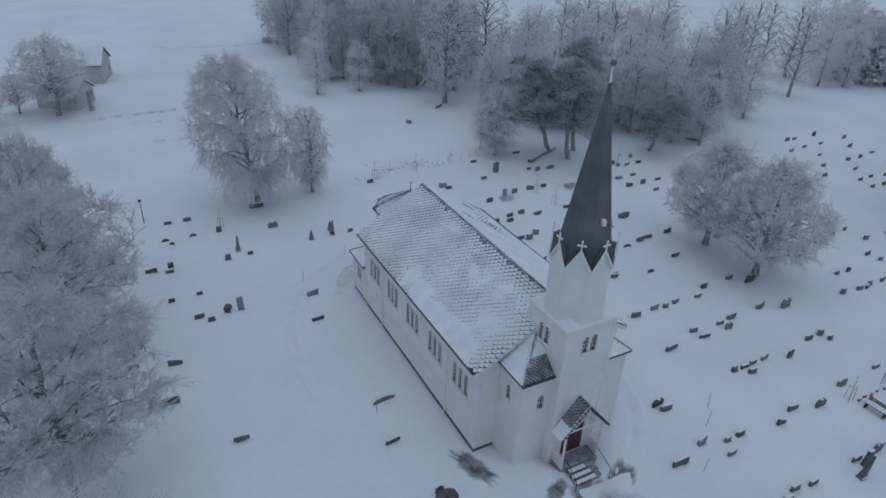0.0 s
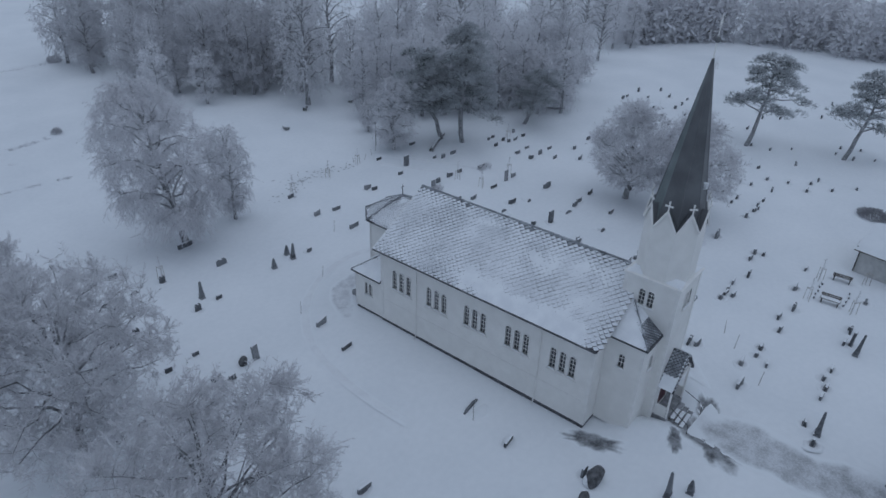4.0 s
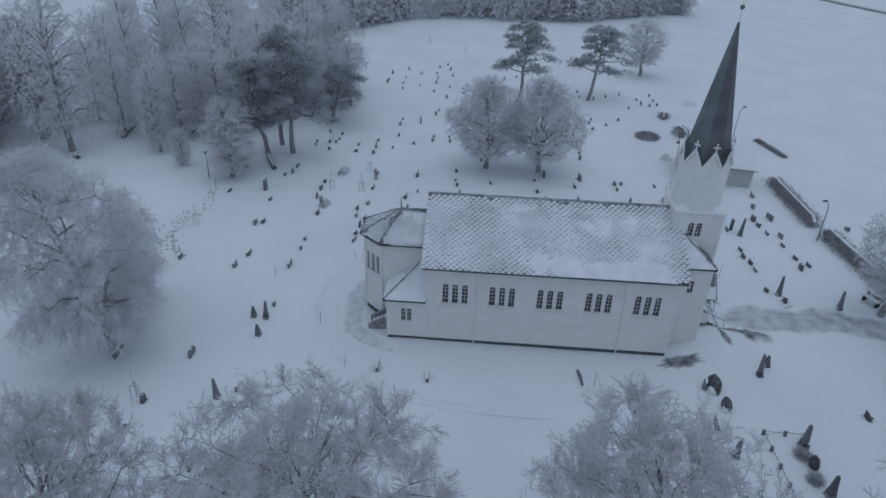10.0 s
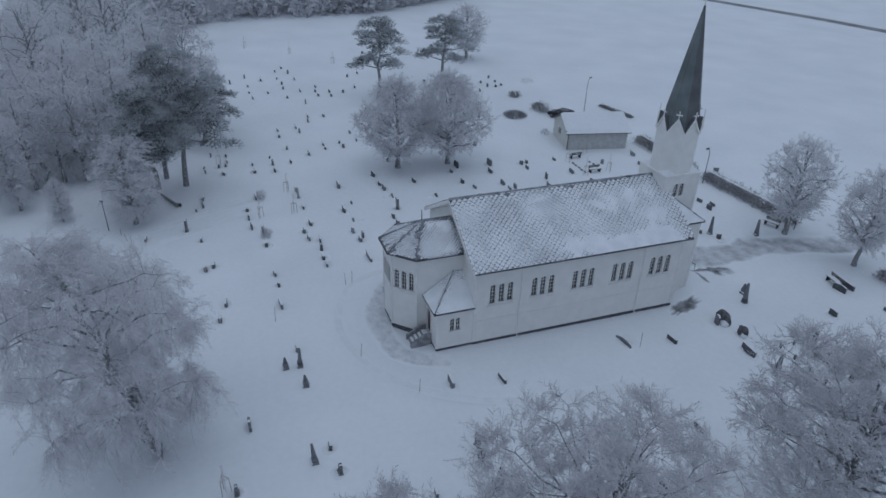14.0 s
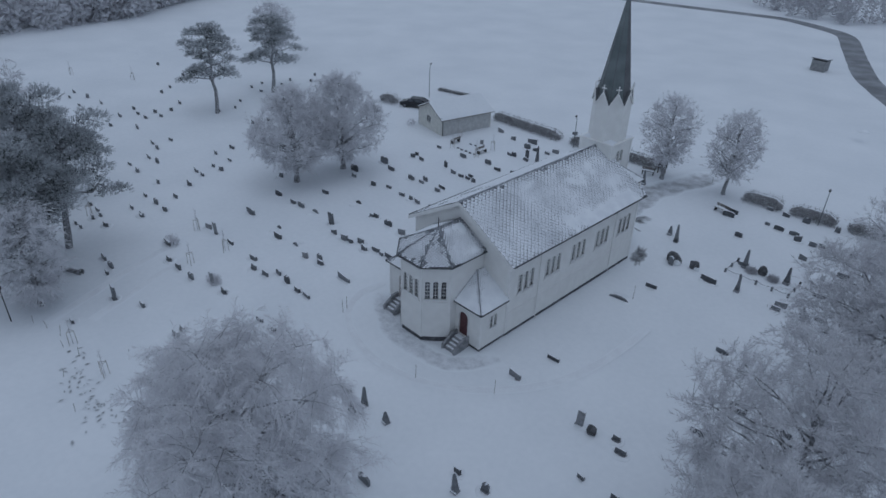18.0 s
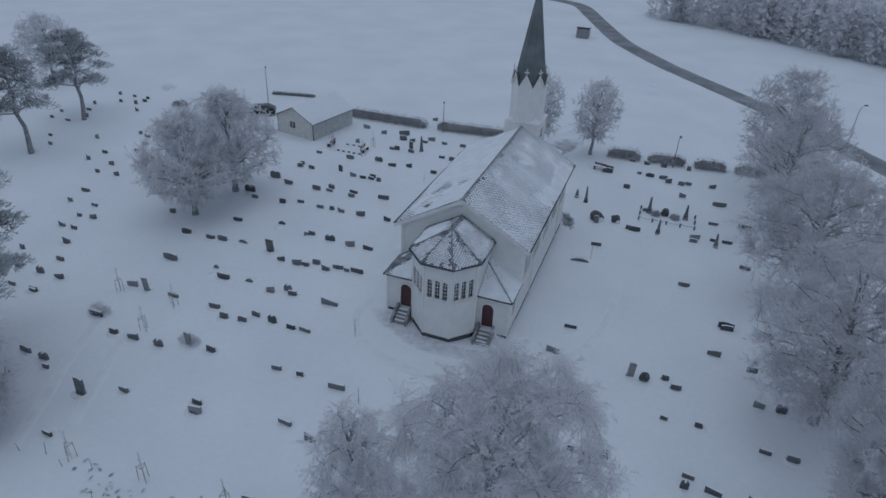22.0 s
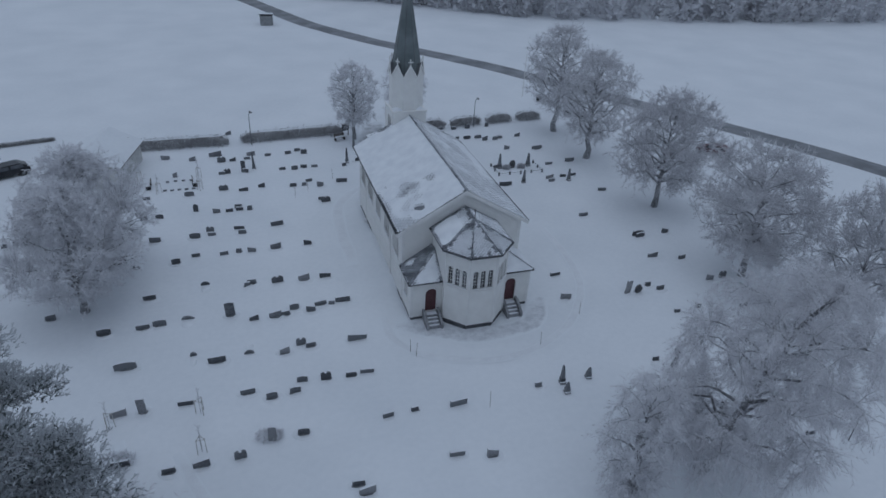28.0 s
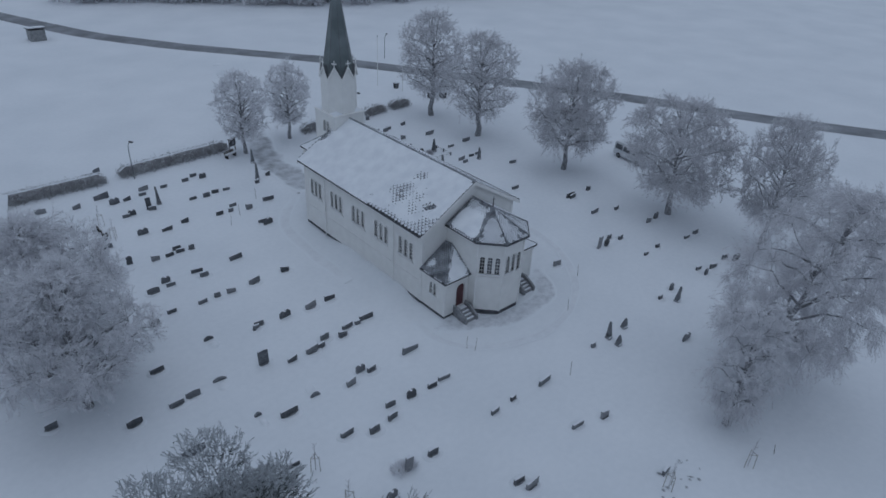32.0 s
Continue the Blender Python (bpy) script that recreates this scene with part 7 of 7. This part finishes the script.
# notice board by the gate, small plaques of the memorial ground
def notice_board(x, y, turn):
    g = empty("notice_board", 0, 0, 0, "dark notice board on two posts beside the young tree", "notice board")
    for k in (-0.45, 0.45):
        part("post", one_box(k - 0.05, k + 0.05, -0.05, 0.05, -0.3, 1.75, bevel=0.01), M["timber"], g)
    part("board", one_box(-0.55, 0.55, 0.05, 0.11, 0.75, 1.6, bevel=0.01), M["plinth"], g, "dark glazed board")
    part("notice_sheet", one_box(-0.3, 0.1, 0.11, 0.116, 0.95, 1.45), M["grey_granite"], g, "faded sheet of paper")
    part("roof", one_box(-0.65, 0.65, -0.14, 0.24, 1.75, 1.8, bevel=0.01), M["timber"], g)
    part("roof_snow", one_box(-0.62, 0.62, -0.12, 0.22, 1.801, 1.87, bevel=0.025), M["roof_snow"], g, "snow on the little roof")
    g.matrix_basis = pose(x, y, height(x, y), 0, 0, turn)


notice_board(24.9, 3.6, 20)


def plaque(x, y, turn):
    g = empty("grave_plaque", 0, 0, 0, "small dark memorial plaque showing above the snow", "gravestone", "plaques of the memorial ground")
    part("slab", one_box(-0.19, 0.19, -0.06, 0.06, -0.2, 0.2, bevel=0.015), M["grey_granite"], g)
    part("snow_cap", one_box(-0.18, 0.18, -0.055, 0.055, 0.201, 0.25, bevel=0.015), M["roof_snow"], g, "thin snow on top")
    g.matrix_basis = pose(x, y, height(x, y), 0, 0, turn)


for i in range(5):
    plaque(44.3 + 0.75 * i, 17.2 + 0.06 * (i % 2), 4 * i)
for i in range(4):
    plaque(44.6 + 0.85 * i, 14.9 - 0.05 * (i % 3), 175 + 3 * i)


# footprints beyond the stakes: flat ovals on the snow, the hollows' shade put into their colour
def footprints():
    rf = random.Random(91)
    v, f = [], []
    for i in range(90):
        if i < 55:
            k = i / 54
            x, y = 37.0 - 12.5 * k + rf.gauss(0, 0.35), 69.0 + 1.3 * math.sin(k * 5) + rf.gauss(0, 0.55)
        else:
            x, y = rf.gauss(30.5, 2.2), rf.gauss(69.8, 0.8)
        w, a, b = rf.uniform(0, 3.14), rf.uniform(0.16, 0.3), rf.uniform(0.1, 0.16)
        c = len(v)
        v.append((x, y, height(x, y) + 0.02))
        for k in range(8):
            q = 2 * math.pi * k / 8
            px, py = x + a * math.cos(q) * math.cos(w) - b * math.sin(q) * math.sin(w), y + a * math.cos(q) * math.sin(w) + b * math.sin(q) * math.cos(w)
            v.append((px, py, height(px, py) + 0.03))
        f += [(c, c + 1 + k, c + 1 + (k + 1) % 8) for k in range(8)]
    me = mesh_data("footprints", v, f, M["scour_and_shade"], True)
    me.attributes.new("wear", "FLOAT", "POINT").data.foreach_set("value", [0.75 if i % 9 == 0 else 0.25 for i in range(len(v))])
    tagged(new("footprints", me), "trail of footprints in the snow, flat ovals with shade painted in", "footprints", kind="stuff")


footprints()


# family burial plot with a chain fence
def family_plot():
    x0, x1, y0, y1 = 3.0, 8.8, 17.6, 20.4
    g = empty("chain_fence", 5.9, 19.0, 0, "low stone posts and iron chains round a family grave plot", "fence")
    corners = [(x0 + (x1 - x0) * i / 4, y1) for i in range(5)] + [(x0, 19.0), (x1, 19.0), (x0, y0), (x1, y0)]
    for x, y in corners:
        z = height(x, y)
        part("fence_post", one_box(x - 0.09, x + 0.09, y - 0.09, y + 0.09, z - 0.3, z + 0.42, bevel=0.03), M["granite"], g)
    runs = [((corners[i][0], y1), (corners[i + 1][0], y1)) for i in range(4)] + [((x0, y1), (x0, 19.0)), ((x1, y1), (x1, 19.0)), ((x0, 19), (x0, y0)), ((x1, 19), (x1, y0))]
    for a, b in runs:
        pts = [(a[0] + (b[0] - a[0]) * t, a[1] + (b[1] - a[1]) * t, height(a[0], a[1]) + 0.38 - 0.5 * t * (1 - t)) for t in np.linspace(0, 1, 7)]
        put("chain", tube_mesh("chain", [(pts, [0.018] * 7)], M["iron"], 5), g, "sagging iron chain")
    for x, h in ((4.0, 1.8), (7.9, 2.0)):
        o = obelisk(h, 0.36, "dark stone obelisk within the family plot")
        o.matrix_basis = pose(x, 18.2, height(x, 18.2))
    b = rough_stone(0.85, 1.0, 17.0, "dark round-headed memorial stone within the family plot")
    b.matrix_basis = pose(6.2, 18.3, height(6.2, 18.3))
    for i, x in enumerate((5.1, 7.1)):
        shrub(x, 18.6, 0.42, 0.36, 70 + i, "thin_frost_twig", "low clipped shrub within the family plot", 500, False)


family_plot()


# fallen trunks and brushwood at the wood's edge, a field shed by the road
def log(x, y, L, r, turn):
    g = empty("fallen_log", 0, 0, 0, "fallen trunk lying in the snow", "log", "logs at the wood's edge")
    put("log_trunk", tube_mesh("log_trunk", [([(-L / 2, 0, r * 0.6), (0, 0.15, r * 0.7), (L / 2, 0, r * 0.6)], [r, r * 0.9, r * 0.7])], M["bark"], 8), g)
    put("log_snow", tube_mesh("log_snow", [([(-L * 0.48, 0, r * 1.25), (0, 0.15, r * 1.3), (L * 0.48, 0, r * 1.1)], [r * 0.5, r * 0.55, r * 0.4])], M["roof_snow"], 8), g, "snow along the trunk")
    g.matrix_basis = pose(x, y, height(x, y), 0, 0, turn)


for a in [(50.5, 66.0, 6.5, 0.28, 25), (55.5, 86.5, 4.5, 0.25, 10), (46.5, 88.4, 1.6, 0.3, 40), (39.2, 84.0, 1.2, 0.3, 80), (74.5, 62.0, 3.0, 0.25, 130), (59.0, 78.5, 4.0, 0.2, 0)]:
    log(*a)


def field_shed():
    g = empty("field_shed", 30.4, -67.8, 0, "small snow-covered shed beside the road", "shed")
    for k in range(9):
        part("wall_board", one_box(29.0 + k * 0.3, 29.27 + k * 0.3, -66.55, -66.5, -0.2, 2.0), M["grey_boards"], g)
    part("body", one_box(29.0, 31.7, -69.0, -66.56, -0.2, 2.0), M["grey_boards"], g)
    part("roof", plate([(28.8, -69.2, 2.05), (31.9, -69.2, 2.05), (31.9, -66.3, 2.35), (28.8, -66.3, 2.35)], 0.1), M["plinth"], g)
    part("roof_snow", plate([(28.85, -69.1, 2.2), (31.85, -69.1, 2.2), (31.85, -66.4, 2.52), (28.85, -66.4, 2.52)], 0.15), M["snow"], g, "thick snow on the roof")


def farm_building(x, y, w, d, h, turn, paint, label, name="farm_shed"):
    """A small timber building with a saddle roof under snow."""
    g = empty(name, 0, 0, 0, label, "shed")
    for s in (-1, 1):
        part("gable_wall", prism(bmesh.new(), [(-w / 2, -0.3), (w / 2, -0.3), (w / 2, h), (0, h + w * 0.32), (-w / 2, h)], s * d / 2 - 0.07, s * d / 2 + 0.07), M[paint], g)
        part("side_wall", one_box(s * w / 2 - 0.07, s * w / 2 + 0.07, -d / 2 + 0.07, d / 2 - 0.07, -0.3, h), M[paint], g)
        a, b = Vector((0, -d / 2 - 0.3, h + w * 0.34)), Vector((0, d / 2 + 0.3, h + w * 0.34))
        e = Vector((s * (w / 2 + 0.35), 0, -(w / 2 + 0.35) * 0.64))
        part("roof", plate([a, b, b + e, a + e], 0.09), M["timber"], g)
        up = Vector((0, 0, 0.17))
        part("roof_snow", plate([a + up, b + up, b + e * 0.98 + up, a + e * 0.98 + up], 0.16), M["snow"], g, "thick snow on the roof")
    part("door", one_box(-0.45, 0.45, d / 2 + 0.07, d / 2 + 0.11, 0.0, 2.0), M["plinth"], g, "dark plank door")
    part("window", one_box(w * 0.22, w * 0.22 + 0.7, -d / 2 - 0.1, -d / 2 - 0.06, 1.0, 1.8), M["glass"], g, "small dark window")
    g.matrix_basis = pose(x, y, height(x, y), 0, 0, turn)


field_shed()
farm_building(-4.9, 109.9, 4.6, 6.0, 2.4, 60, "pale_boards", "grey timber shed with a snowy roof beyond the trees")
farm_building(-2.5, 123.5, 6.5, 8.0, 3.0, 75, "pale_boards", "grey farmhouse with a snowy roof across the field", "farmhouse")
farm_building(-22.0, 117.0, 7.0, 9.0, 3.2, 80, "pale_boards", "low farm building with a snowy roof across the field", "farmhouse")
farm_building(135.5, 75.5, 4.5, 5.0, 2.4, 20, "red_door", "small red cabin at the edge of the wood", "cabin")
shrub(-1.8, 105.5, 0.35, 3.2, 90, "thin_frost_twig", "slim rimed conifer beside the shed", 900, False)
shrub(67.0, 16.2, 1.7, 0.6, 91, "bare_twig", "heap of brushwood dusted with snow", 1800, False)
hedge(69.9, 11.5, 67.0, 10.7, 120, 1.3, 1.6)
hedge(77.6, 11.6, 75.6, 12.0, 121, 0.7, 1.2)


def ditch_grass(line, n, wide, seed, label):
    """Withered grass and stalks that stand out of the snow along a ditch in the field."""
    rng = np.random.default_rng(seed)
    u = rng.uniform(0, len(line) - 1, n)
    u = u + 0.12 * np.sin(u * 23.0)
    k = np.clip(u.astype(int), 0, len(line) - 2)
    pts = np.array(line)
    p = pts[k] + (pts[k + 1] - pts[k]) * np.clip(u - k, 0, 1)[:, None] + rng.normal(size=(n, 2)) * wide
    keep = np.array([noise.noise((a * 0.55, b * 0.55, seed)) > -0.12 for a, b in p])
    p = p[keep]
    S = np.stack([p[:, 0], p[:, 1], np.array([height(a, b) - 0.03 for a, b in p])], axis=1)
    D = rng.normal(size=(len(p), 3)) * np.array([0.6, 0.6, 0.15]) + np.array([0, 0, 0.75])
    v, q = ribbons(S, D, rng.uniform(0.12, 0.34, len(p)), rng.uniform(0.025, 0.05, len(p)), 0.1, rng)
    g = empty("field_grass", 0, 0, 0, label, "grass", kind="stuff")
    put("stalks", blade_mesh("stalks", v, q, M["thin_frost_twig"]), g)


ditch_grass([(-2.0, 101.3), (6.0, 101.7), (12.0, 101.9), (17.5, 103.2)], 1500, 0.36, 1, "withered grass along a snowed-in field ditch")
ditch_grass([(2.0, 97.8), (9.0, 97.0)], 350, 0.2, 2, "sparse stalks along a drift in the field")
ditch_grass([(4.0, 90.2), (15.0, 88.6)], 380, 0.14, 3, "thin line of stalks along a rut in the field")
ditch_grass([(9.0, 144.0), (19.0, 140.9), (26.0, 140.0), (33.6, 141.0), (42.0, 143.5)], 1500, 0.5, 4, "withered grass along the far edge of the field")
shrub(33.0, 141.0, 1.2, 1.0, 92, "thin_frost_twig", "low bush at the field's edge", 1500, False)
shrub(17.2, 103.6, 0.6, 0.6, 93, "thin_frost_twig", "low bush at the end of the ditch", 500, False)


def flagpole(x, y, h):
    g = empty("flagpole", 0, 0, 0, "slim white flagpole without a flag", "flagpole", "flagpoles by the gate")
    put("pole", tube_mesh("pole", [([(0, 0, -0.3), (0, 0, h)], [0.06, 0.03])], M["white_trim"], 8), g)
    bm = bmesh.new()
    bmesh.ops.create_uvsphere(bm, u_segments=10, v_segments=6, radius=0.08, matrix=Matrix.Translation((0, 0, h + 0.06)))
    part("knob", bm, M["steel"], g)
    g.matrix_basis = pose(x, y, height(x, y))


flagpole(-7.0, -9.3, 8.0)
flagpole(-8.6, -4.6, 8.0)


def planter(x, y, r):
    g = empty("stone_planter", 0, 0, 0, "round dark planter heaped with snow", "planter", "planters by the gate")
    bm = bmesh.new()
    bmesh.ops.create_cone(bm, cap_ends=True, segments=18, radius1=r * 0.8, radius2=r, depth=0.9, matrix=Matrix.Translation((0, 0, 0.4)))
    part("pot", bm, M["boulder"], g)
    bm = bmesh.new()
    bmesh.ops.create_uvsphere(bm, u_segments=14, v_segments=8, radius=1.0)
    for w in bm.verts:
        w.co = Vector((w.co.x * r * 0.9, w.co.y * r * 0.9, max(w.co.z, -0.1) * 0.3 + 0.88))
    part("snow_heap", bm, M["roof_snow"], g, "heap of snow", True)
    g.matrix_basis = pose(x, y, height(x, y))


for a in [(-10.4, 0.6, 0.75), (-12.0, 1.6, 0.65), (-8.8, -6.6, 0.5)]:
    planter(*a)
